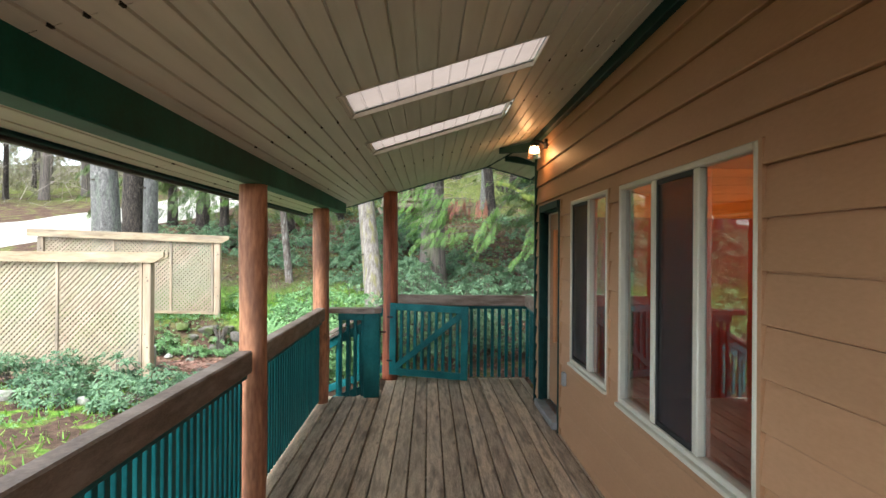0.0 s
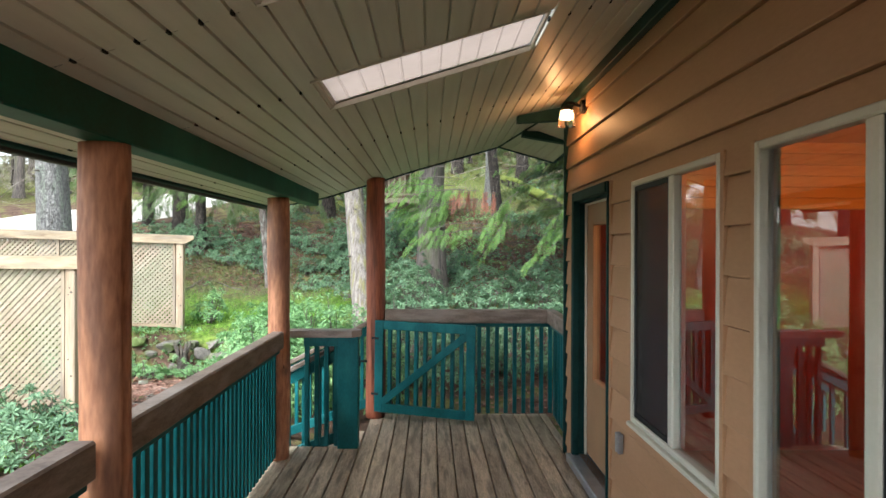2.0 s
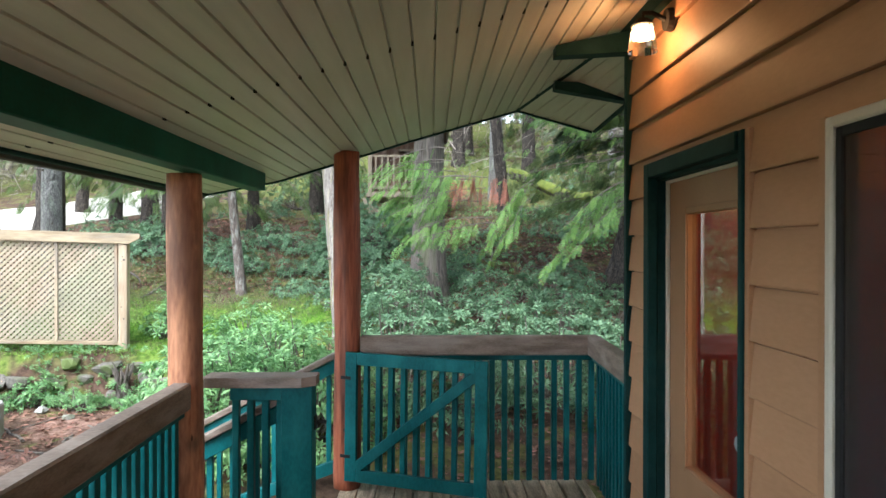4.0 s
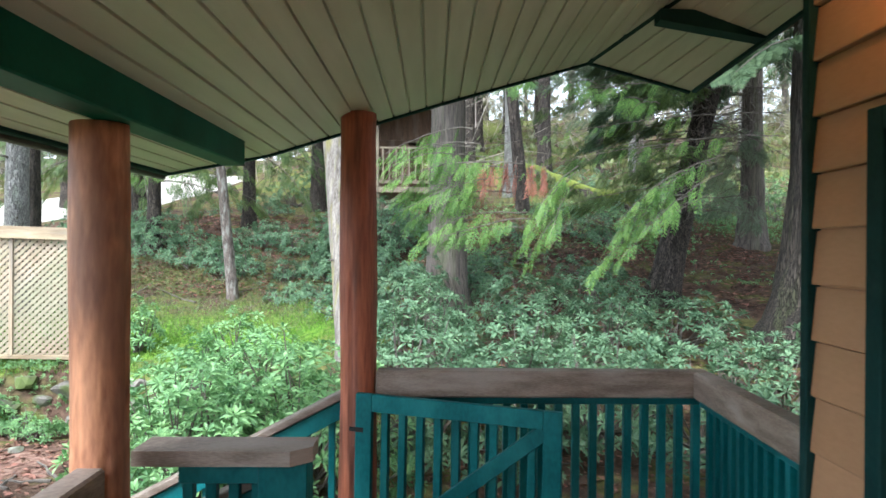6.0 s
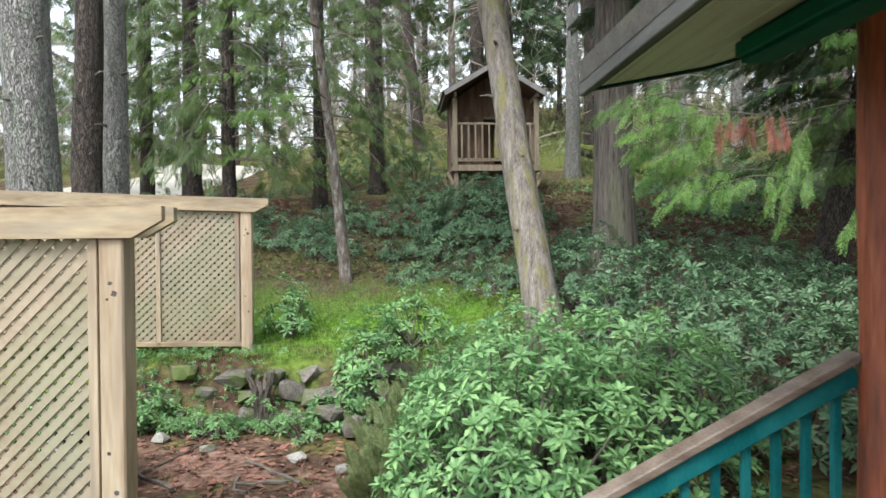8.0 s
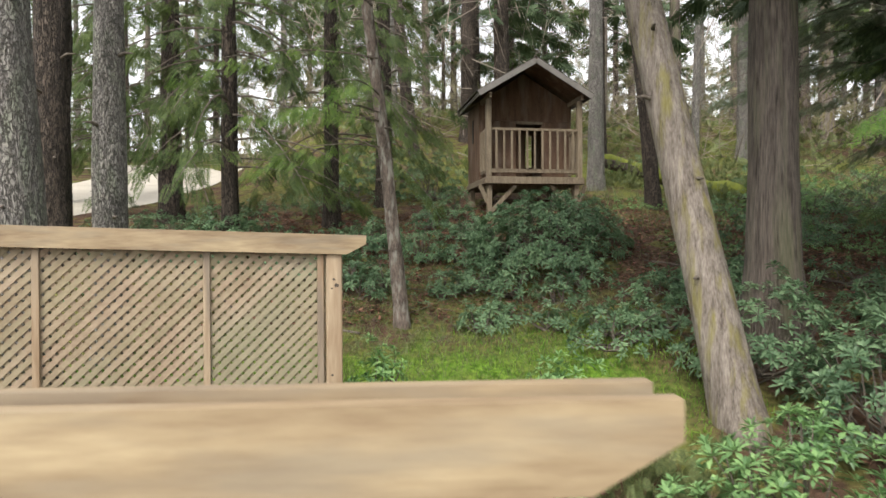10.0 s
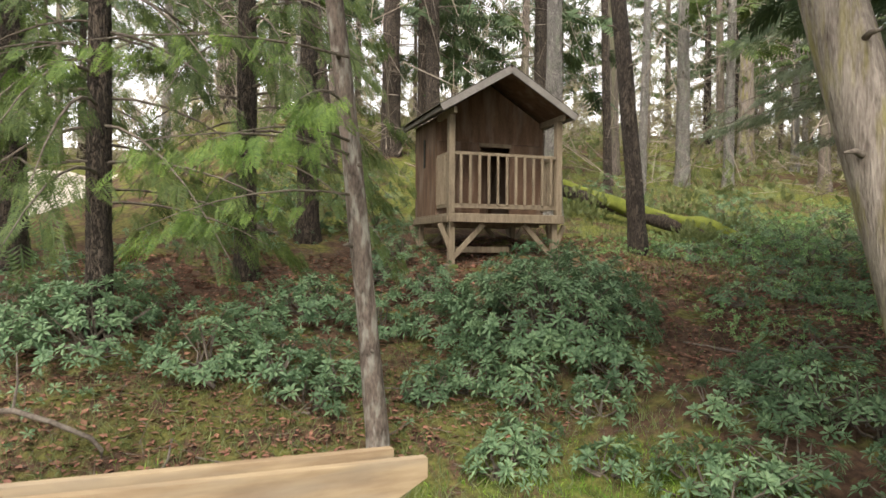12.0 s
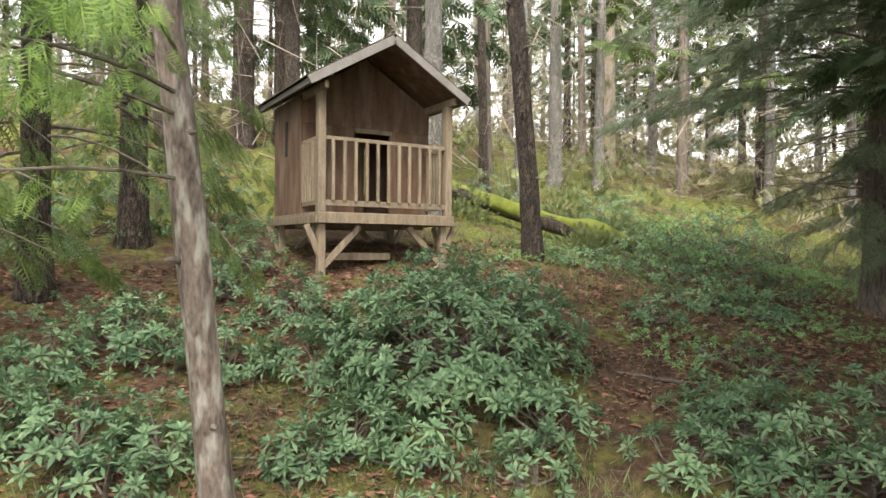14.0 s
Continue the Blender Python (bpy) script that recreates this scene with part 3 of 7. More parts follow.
def window(name, y0, y1, z0, z1, mullions, screened):
    """A sliding window in the wall: cream frame, panes between mullions, a black insect screen before some of them."""
    win = thing(name, (WALL, (y0 + y1) / 2, z0), "cream framed sliding window with an insect screen", "window", "porch windows", "structure")
    xo, xi, f = WALL - 0.012, WALL + 0.05, 0.032
    frame_part = Acc()
    for lo, hi in (((xo, y0, z0), (xi, y0 + f, z1)), ((xo, y1 - f, z0), (xi, y1, z1)), ((xo, y0 + f, z1 - f), (xi, y1 - f, z1)), ((xo, y0 + f, z0), (xi, y1 - f, z0 + f))):
        span_box(frame_part, np.array(lo), np.array(hi), 0.006)
    part("window_frame", frame_part, M_frame, win)
    for a, b in ((y0 - 0.032, y0 - 0.001), (y1 + 0.001, y1 + 0.032)):
        bar(win, "side_casing", M_siding, (WALL - 0.0085, a, z0 - 0.03), (WALL + 0.02, b, z1 + 0.005), 0.002)
    bar(win, "window_sill", M_frame, (xo - 0.02, y0 - 0.01, z0 - 0.025), (WALL + 0.03, y1 + 0.01, z0 - 0.001))
    for ya, yb in mullions:
        bar(win, "mullion", M_frame, (WALL - 0.008, ya, z0 + f), (xi - 0.01, yb, z1 - f), 0.006)
    edges = [y0 + f] + [v for m in mullions for v in m] + [y1 - f]
    for k in range(0, len(edges), 2):
        a, b = edges[k], edges[k + 1]
        pane = bar(win, "pane", M_glass, (WALL + 0.024, a - 0.005, z0 + f - 0.005), (WALL + 0.029, b + 0.005, z1 - f + 0.005), 0)
        pane.visible_shadow = False
        if k // 2 in screened:
            sf = Acc()
            w = 0.028
            for lo, hi in (((WALL, a, z0 + f), (WALL + 0.014, a + w, z1 - f)), ((WALL, b - w, z0 + f), (WALL + 0.014, b, z1 - f)),
                           ((WALL, a + w, z1 - f - w), (WALL + 0.014, b - w, z1 - f)), ((WALL, a + w, z0 + f), (WALL + 0.014, b - w, z0 + f + w))):
                span_box(sf, np.array(lo), np.array(hi), 0.003)
            part("screen_frame", sf, M_black, win, "black screen frame")
            bar(win, "screen", M_screen, (WALL + 0.006, a + w, z0 + f + w), (WALL + 0.0075, b - w, z1 - f - w), 0)
    return win


window("window_1", *WINDOWS["a"], [(2.775, 2.835), (3.345, 3.41)], {1})
window("window_2", *WINDOWS["b"], [(4.785, 4.85)], {1})


def entry_door():
    y0, y1, z0, z1 = DOOR
    door = thing("door_1", (WALL, y0, z0), "tan entry door with a glass panel and dark green frame", "door", "", "structure")
    for lo, hi in (((WALL - 0.02, y0, z0 - 0.1), (WALL + 0.02, y0 + 0.03, z1)), ((WALL - 0.03, y1 - 0.07, z0 - 0.1), (WALL + 0.02, y1, z1)), ((WALL - 0.03, y0 + 0.03, z1 - 0.07), (WALL + 0.02, y1 - 0.07, z1))):
        bar(door, "casing", M_jamb, lo, hi)
    for lo, hi in (((WALL + 0.02, y0, z0), (WALL + 0.16, y0 + 0.05, z1 - 0.04)), ((WALL + 0.02, y1 - 0.05, z0), (WALL + 0.16, y1, z1 - 0.04)), ((WALL + 0.02, y0 + 0.05, z1 - 0.085), (WALL + 0.16, y1 - 0.05, z1 - 0.04))):
        bar(door, "jamb", M_jamb, lo, hi)
    bar(door, "weatherstrip", M_frame, (WALL + 0.066, y1 - 0.066, z0), (WALL + 0.084, y1 - 0.05, z1 - 0.085), 0.002)
    bar(door, "weatherstrip", M_frame, (WALL + 0.066, y0 + 0.05, z1 - 0.099), (WALL + 0.084, y1 - 0.068, z1 - 0.085), 0.002)
    a, b, lo, hi = y0 + 0.055, y1 - 0.064, z0 + 0.02, z1 - 0.09
    ga, gb_, gl, gh = a + 0.17, b - 0.225, 0.74, hi - 0.17
    x0, x1 = WALL + 0.085, WALL + 0.128
    leaf = Acc()
    for l, h in (((x0, a, lo), (x1, ga, hi)), ((x0, gb_, lo), (x1, b, hi)), ((x0, ga, gh), (x1, gb_, hi)), ((x0, ga, lo), (x1, gb_, gl))):
        span_box(leaf, np.array(l), np.array(h), 0.0)
    part("leaf", leaf, M_door, door)
    for l, h in (((x0 - 0.012, ga - 0.03, gl - 0.03), (x0, ga, gh + 0.03)), ((x0 - 0.012, gb_, gl - 0.03), (x0, gb_ + 0.03, gh + 0.03)), ((x0 - 0.012, ga, gh), (x0, gb_, gh + 0.03)), ((x0 - 0.012, ga, gl - 0.03), (x0, gb_, gl))):
        bar(door, "glass_bead", M_door, l, h)
    g = bar(door, "pane", M_glass, (x0 + 0.018, ga - 0.004, gl - 0.004), (x0 + 0.023, gb_ + 0.004, gh + 0.004), 0)
    g.visible_shadow = False
    bar(door, "side_casing", M_siding, (WALL - 0.0085, y0 - 0.032, z0 - 0.1), (WALL + 0.02, y0 - 0.001, z1), 0.002)
    bar(door, "threshold", M_metal, (WALL - 0.07, y0 + 0.01, z0 - 0.07), (WALL + 0.16, y1 - 0.01, z0), 0.008)
    knob = Acc()
    knob.add(*tube([(x0, a + 0.06, 1.03), (x0 - 0.03, a + 0.06, 1.03), (x0 - 0.035, a + 0.06, 1.03), (x0 - 0.06, a + 0.06, 1.03), (x0 - 0.07, a + 0.06, 1.03)], (0.012, 0.012, 0.027, 0.03, 0.012), 12))
    part("door_handle", knob, M_metal, door, "round metal door knob")


entry_door()
plate = thing("outlet_cover", (WALL - 0.01, 5.62, 0.55), "small grey weatherproof outlet cover on the siding", "outlet cover")
bar(plate, "cover", M_metal, (WALL - 0.035, 5.59, 0.50), (WALL - 0.001, 5.66, 0.62), 0.006)

# deck
deck = thing("deck", (0, 0, 0), "weathered brown wooden porch deck of long boards", "deck", "", "structure")
joists = Acc()
for k in range(26):
    y = Y0 + 0.2 + k * 0.45
    if y < 8.5:
        span_box(joists, np.array((-1.12 if y < 7.4 else -0.45, y - 0.02, -0.2)), np.array((1.36, y + 0.02, -0.042)), 0)
part("joists", joists, M_deck, deck)
solid("deck_rim", M_cap, (-1.165, Y0, -0.22), (-1.125, 7.42, -0.04), 0.003, "brown rim board along the deck edge", "trim")


def deck_boards():
    pitch, x = 0.1345, -1.1345
    k = 0
    while x < 1.33:
        w = min(pitch - 0.011, 1.36 - x)
        end = 8.56 if x > -0.5 else 7.44
        joint = (0.9, 2.1, -0.6, 1.5, 2.7)[k % 5]
        for a, b in ((Y0, joint - 0.003), (joint + 0.003, end)):
            ob = piece("deck_board", box_mesh(w, b - a, 0.038, 0.004), M_deck, deck, (x + w / 2, (a + b) / 2, -0.0205 + 0.002 * math.sin(k * 2.3)))
        x += pitch
        k += 1


deck_boards()


M_log_red = mat("dark_red_log_stain", (0.17, 0.042, 0.022), (0.43, 0.13, 0.062), 4, 0.55, 18, 0.5, 0.5, (4, 4, 0.4), 0.0, stain=(0.07, 0.03, 0.022), stain_scale=2.5, stain_amount=0.7)
M_knot = mat("dark_knot", (0.07, 0.03, 0.02), (0.15, 0.07, 0.045), 30, 0.7, 90)
M_knot_grey = mat("grey_knot", (0.045, 0.036, 0.03), (0.12, 0.095, 0.075), 40, 0.8, 110)


def log_post(x, y, r, z1, label, material, checks=()):
    post = thing("log_post", (x, y, 0), label, "post", "porch posts")
    zs = np.linspace(0.0, z1, 34)
    rr = r * (1.03 - 0.05 * zs / z1) + 0.003 * np.sin(zs * 5 + x)
    n = 44
    V, F = tube(np.stack([x + 0.004 * np.sin(zs * 2), y + 0 * zs, zs], -1), rr, n, True, 0.006)
    R = V.reshape(len(zs), n, 3)
    for column, lo, hi, deep in checks:
        for i, h in enumerate(zs):
            if lo < h < hi:
                c = (column + int(round(1.2 * math.sin(h * 2.1 + column)))) % n
                R[i, c, :2] += (np.array((x, y)) - R[i, c, :2]) * deep
    part("log", mesh_np("log", R.reshape(-1, 3), F, True), material, post)
    # knots where limbs were cut off flush
    for k in range(5):
        az, h = 2.1 * k + x * 9 + y, z1 * (0.16 + 0.17 * k) + 0.05 * math.sin(7 * k + y)
        d = np.array((math.cos(az), math.sin(az), 0.0))
        p = np.array((x, y, h)) + d * (r - 0.0115)
        acc = Acc()
        acc.add(*tube([p, p + d * 0.006, p + d * 0.009], (0.021, 0.017, 0.009), 9))
        part("knot", acc.mesh("knot", True), M_knot, post, "dark flush knot")
    return post


log_post(-1.06, 4.14, 0.09, 2.108, "round peeled log post with reddish stain under the beam", M_log, ((8, 0.2, 1.2, 0.10), (30, 0.6, 1.9, 0.12)))
log_post(-1.11, 7.13, 0.09, 2.139, "round peeled log post with reddish stain under the beam", M_log, ((12, 0.9, 2.0, 0.10), (26, 0.1, 1.1, 0.12), (34, 1.2, 1.9, 0.08)))
log_post(-0.42, 8.45, 0.097, ceil_z(-0.42, 8.45) - 0.004, "cracked dark red log post at the top of the steps", M_log_red, ((10, 0.1, 2.4, 0.16), (11, 0.4, 1.9, 0.12), (21, 0.3, 1.6, 0.12), (33, 0.1, 2.3, 0.16), (0, 0.7, 2.2, 0.12)))
log_post(-1.065, 1.25, 0.09, 2.079, "round peeled log post with reddish stain under the beam", M_log)

beam = Acc()
beam_between(beam, (-1.045, Y0, 2.07 + 0.0102 * Y0 + 0.1), (-1.045, 8.33, 2.155 + 0.1), 0.12, 0.2, 0.006)
bt = thing("porch_beam", (-1.05, 3, 2.115), "dark green painted beam carried by the log posts", "beam")
part("beam", beam, M_green, bt)
lip = Acc()
beam_between(lip, (-1.118, Y0, 2.07 + 0.0102 * Y0 + 0.05), (-1.118, 8.33, 2.155 + 0.05), 0.022, 0.06, 0.004)
part("moulding", lip, M_green, bt)

# porch ceiling: planks along y in one mesh, with two skylight openings
SKY = [(-0.38, 0.684, 3.10, 3.65), (-0.38, 0.66, 4.55, 5.11), (-0.38, 0.684, 0.2, 0.75)]
EDGE_L, EDGE_N = -1.60, 8.80
HIP = (0.88, EDGE_N, 2.838)


def porch_ceiling():
    acc = Acc()
    pitch = 0.0945
    x = EDGE_L + 0.02

    def far_end(px):
        return EDGE_N if px <= HIP[0] else YC + (EDGE_N - YC) * (WALL - px) / (WALL - HIP[0])

    while x < WALL - 0.002:
        w = min(pitch, WALL - x)
        runs = [(Y0, 1.6), (1.604, 3.66), (3.664, 4.69), (4.694, EDGE_N + 1)]
        for a, b, c, d in SKY:
            if x + w / 2 > a and x + w / 2 < b:
                runs = [q for r in runs for q in ((r[0], min(r[1], c)), (max(r[0], d), r[1])) if q[1] - q[0] > 0.02]
        for a, b in runs:
            prof = [(0.0, 0.004), (0.003, 0.0), (w - 0.009, 0.0), (w - 0.007, 0.012), (w, 0.012), (w, 0.024), (0.0, 0.024)]
            n = len(prof)
            V = [(x + px, min(y, far_end(x + px)), ceil_z(x + px, min(y, far_end(x + px))) + pz) for y in (a, b) for px, pz in prof]
            F = [(k, (k + 1) % n, n + (k + 1) % n, n + k) for k in range(n)]
            acc.add(V, tris(np.array(F)))
        x += pitch
    # the far corner, which falls away from the hip line
    P, Q, R, S = np.array((WALL, YC, ceil_z(WALL))), np.array(HIP), np.array((1.474, EDGE_N - 0.03, 2.665)), np.array((1.60, YC, 2.83))
    n = 5
    for k in range(n):
        s0, s1 = k / n + 0.004, (k + 1) / n - 0.012
        V = [P + (S - P) * s0, P + (S - P) * s1, Q + (R - Q) * s1, Q + (R - Q) * s0]
        V = np.array(V + [v + np.array((0, 0, 0.02)) for v in V])
        acc.add(V, tris(np.array([(0, 1, 2, 3), (4, 7, 6, 5), (0, 4, 5, 1), (1, 5, 6, 2), (2, 6, 7, 3), (3, 7, 4, 0)])))
    return acc


tagged(part("ceiling", porch_ceiling(), M_soffit), "beige grooved plank ceiling of the sloping porch roof", "ceiling", "", "structure")


notch = Acc()
for yj in (1.602, 3.662, 4.692, 6.4):
    x = EDGE_L + 0.02 + 0.0945
    while x < WALL - 0.05:
        if not any(a - 0.01 < x < b + 0.01 and c - 0.01 < yj < d + 0.01 for a, b, c, d in SKY) and not -1.13 < x < -0.96:
            span_box(notch, np.array((x - 0.011, yj - 0.014, ceil_z(x, yj) - 0.004)), np.array((x - 0.001, yj + 0.014, ceil_z(x, yj) + 0.012)), 0)
        x += 0.0945
tagged(part("soffit_notch", notch, M_dark), "dark drain notches along the ceiling joints", "trim", "", "stuff")


def roof_slab():
    """Roof above the ceiling, with its skylight shafts left open."""
    acc = Acc()
    xs = (EDGE_L - 0.02, -1.0, -0.40, 0.70, 0.88, 1.30)
    for a, b in zip(xs[:-1], xs[1:]):
        runs = [(Y0, 3.6), (3.6, EDGE_N + 0.01)]
        if a == -0.40:
            for s in SKY:
                runs = [q for r in runs for q in ((r[0], min(r[1], s[2] - 0.01)), (max(r[0], s[3] + 0.01), r[1])) if q[1] - q[0] > 0.02]
        for c, d in runs:
            V = np.array([(x, y if x < 0.9 or y < YC else YC, ceil_z(x, y) + dz) for x in (a, b) for y in (c, d) for dz in (0.03, 0.13)])
            acc.add(V, tris(BOXF))
    V = np.array([(x, y, z + dz) for x, y, z in ((WALL, YC, ceil_z(WALL)), HIP, (1.64, YC, 2.83), (1.52, EDGE_N - 0.02, 2.665)) for dz in (0.03, 0.13)])
    acc.add(V, tris(BOXF))
    span_box(acc, np.array((1.3, Y0, 3.12)), np.array((6.8, YC + 0.05, 3.3)), 0)
    return acc


tagged(part("roof", roof_slab(), M_shingle), "dark shingled roof over porch and house", "roof", "", "structure")

for n, (a, b, c, d) in enumerate(SKY):
    sk = thing("skylight", ((a + b) / 2, c, 2.6), "white translucent skylight panel in the ceiling", "skylight", "porch skylights")
    pan = Acc()
    k = 0
    x = a
    while x < b - 0.01:
        w = min(0.0945, b - x)
        V = np.array([(px, y, ceil_z(px) + 0.035 + dz) for px, dz in ((x, 0.006), (x + 0.008, 0), (x + w - 0.008, 0), (x + w, 0.006)) for y in (c - 0.005, d + 0.005)])
        pan.add(V, tris(np.array([(0, 1, 3, 2), (2, 3, 5, 4), (4, 5, 7, 6)])))
        x += w
    tagged(part("panel", pan, M_skylight, sk), kind="stuff")
    lip = Acc()
    for p, q in (((a, c), (b, c)), ((a, d), (b, d)), ((a, c), (a, d)), ((b, c), (b, d))):
        beam_between(lip, (*p, ceil_z(p[0]) + 0.006), (*q, ceil_z(q[0]) + 0.006), 0.008, 0.026, 0.002)
    part("trim_lip", lip, M_soffit, sk)

M_eave = mat("dark_grey_board", (0.05, 0.05, 0.045), (0.13, 0.125, 0.115), 4, 0.7, 50, 0.4, 0.2, (5, 0.5, 5))
fascia = Acc()
beam_between(fascia, (EDGE_L, Y0, ceil_z(EDGE_L) + 0.045), (EDGE_L, 3.6, ceil_z(EDGE_L) + 0.045), 0.035, 0.15)
beam_between(fascia, (EDGE_L, 3.6, ceil_z(EDGE_L) + 0.045), (EDGE_L, EDGE_N + 0.02, ceil_z(EDGE_L, EDGE_N) + 0.045), 0.035, 0.15)
tagged(part("fascia", fascia, M_eave), "weathered dark grey fascia board along the eave", "trim", "", "structure")
edge = Acc()
for p, q in (((EDGE_L, EDGE_N + 0.015, ceil_z(EDGE_L, EDGE_N)), (-1.0, EDGE_N + 0.015, ceil_z(-1.0, EDGE_N))), ((-1.0, EDGE_N + 0.015, ceil_z(-1.0, EDGE_N)), (0.0, EDGE_N + 0.015, ceil_z(0.0, EDGE_N))), ((0.0, EDGE_N + 0.015, ceil_z(0.0, EDGE_N)), (HIP[0], EDGE_N + 0.015, HIP[2])), ((HIP[0], EDGE_N + 0.015, HIP[2]), (1.474, EDGE_N - 0.015, 2.665)), ((1.48, EDGE_N - 0.03, 2.665), (1.606, YC, 2.83))):
    beam_between(edge, (p[0], p[1], p[2] + 0.03), (q[0], q[1], q[2] + 0.03), 0.03, 0.085)
beam_between(edge, (EDGE_L + 0.03, Y0, ceil_z(EDGE_L) + 0.002), (EDGE_L + 0.03, 3.6, ceil_z(EDGE_L) + 0.002), 0.04, 0.025)
beam_between(edge, (EDGE_L + 0.03, 3.6, ceil_z(EDGE_L) + 0.002), (EDGE_L + 0.03, EDGE_N, ceil_z(EDGE_L, EDGE_N) + 0.002), 0.04, 0.025)
beam_between(edge, (WALL - 0.01, YC + 0.05, ceil_z(WALL) - 0.004), (HIP[0], HIP[1], HIP[2] - 0.002), 0.035, 0.012)
tagged(part("edge_trim", edge, M_jamb), "dark green metal edge round the ceiling", "trim", "", "structure")


def lookout(y, x0, x1, z, z0, name_label):
    """A short green bracket under the ceiling: level below, cut to the slope above."""
    ob = thing("roof_bracket", (x1, y, z), name_label, "bracket", "roof brackets")
    w = 0.09
    V = []
    for yy in (y - w / 2, y + w / 2):
        V += [(x0, yy, z0 - 0.055), (x1, yy, z), (x1, yy, z + 0.12), (x0, yy, z0)]
    acc = Acc()
    acc.add(np.array(V), tris(np.array([(0, 1, 2, 3), (4, 7, 6, 5), (0, 4, 5, 1), (1, 5, 6, 2), (2, 6, 7, 3), (3, 7, 4, 0)])))
    part("bracket", acc, M_jamb, ob)


lookout(7.15, 0.86, 1.30, 2.80, ceil_z(0.86) - 0.003, "dark green wooden roof bracket on the wall")
lookout(8.08, 1.03, 1.54, 2.735, 2.875, "dark green wooden roof bracket at the eave")


def porch_lamp():
    x, y, z = WALL, 6.62, 2.80
    lamp = thing("wall_lamp", (x, y, z), "lit porch lantern with glass shade on a dark metal arm", "wall lamp")
    acc = Acc()
    acc.add(*tube([(x - 0.002, y, z), (x - 0.03, y, z)], (0.055, 0.05), 16))
    part("back_plate", acc, M_black, lamp)
    acc = Acc()
    acc.add(*tube([(x - 0.03, y, z), (x - 0.09, y, z + 0.03), (x - 0.135, y, z + 0.03), (x - 0.135, y, z - 0.01)], (0.012, 0.012, 0.012, 0.014), 10))
    acc.add(*tube([(x - 0.135, y, z + 0.0), (x - 0.135, y, z - 0.03)], (0.03, 0.055), 14))
    part("arm", acc, M_black, lamp)
    sh = Acc()
    sh.add(*tube([(x - 0.135, y, z - 0.03), (x - 0.135, y, z - 0.06), (x - 0.135, y, z - 0.15)], (0.045, 0.055, 0.068), 14, False))
    s = part("shade", sh, M_glass, lamp, "clear flared glass shade")
    s.visible_shadow = False
    gl = bpy.data.materials.new("lit_bulb")
    gl.use_nodes = True
    gn = gl.node_tree.nodes["Principled BSDF"]
    gn.inputs["Emission Color"].default_value = (1.0, 0.62, 0.3, 1)
    gn.inputs["Emission Strength"].default_value = 2.5
    b = Acc()
    b.add(*tube([(x - 0.135, y, z - 0.035), (x - 0.135, y, z - 0.06), (x - 0.135, y, z - 0.10), (x - 0.135, y, z - 0.115)], (0.012, 0.026, 0.026, 0.008), 12))
    bo = part("bulb", b.mesh("bulb", True), gl, lamp, "glowing warm bulb")
    bo.visible_shadow = False


porch_lamp()


# railings
def railing(name_label, a, b, top, posts=(), pitch=0.09, cap_w=0.095, cap_h=0.14, wide=0.04, name="porch_railing"):
    """A straight railing from a to b: a heavy timber cap over teal balusters between two thin rails."""
    a, b = np.array(a, float), np.array(b, float)
    rail = thing(name, (*a[:2], 0), name_label, "railing", "porch railings")
    acc = Acc()
    beam_between(acc, (*a, top - cap_h / 2), (*b, top - cap_h / 2), cap_w, cap_h, 0.009)
    part("cap", acc, M_cap, rail, "worn brown timber cap")
    up = Acc()
    beam_between(up, (*a, top - cap_h - 0.02), (*b, top - cap_h - 0.02), 0.03, 0.04)
    part("top_rail", up, M_teal, rail)
    d = b - a
    length = np.linalg.norm(d)
    n = int(length / pitch)
    side = np.array((-d[1], d[0])) / length * 0.032
    m = box_mesh(wide, wide, top - cap_h - 0.04, 0.003)
    turn = Matrix.Rotation(math.atan2(d[1], d[0]), 4, "Z")
    for k in range(n):
        p = a + d * (k + 0.5) / n
        piece("baluster", m, M_teal, rail, (p[0] + side[0], p[1] + side[1], 0.03 + (top - cap_h - 0.04) / 2), turn)
    return rail


railing("porch railing with brown timber cap and teal balusters", (-1.075, Y0), (-1.075, 4.02), 1.05, pitch=0.09, wide=0.046)
railing("porch railing with brown timber cap and teal balusters", (-1.075, 4.17), (-1.095, 7.05), 1.05, pitch=0.09, wide=0.046)
railing("end railing with brown timber cap and teal balusters", (-0.32, 8.44), (1.43, 8.44), 1.105)
railing("side railing with brown timber cap beside the house corner", (1.385, 8.39), (1.345, YC + 0.03), 1.105)


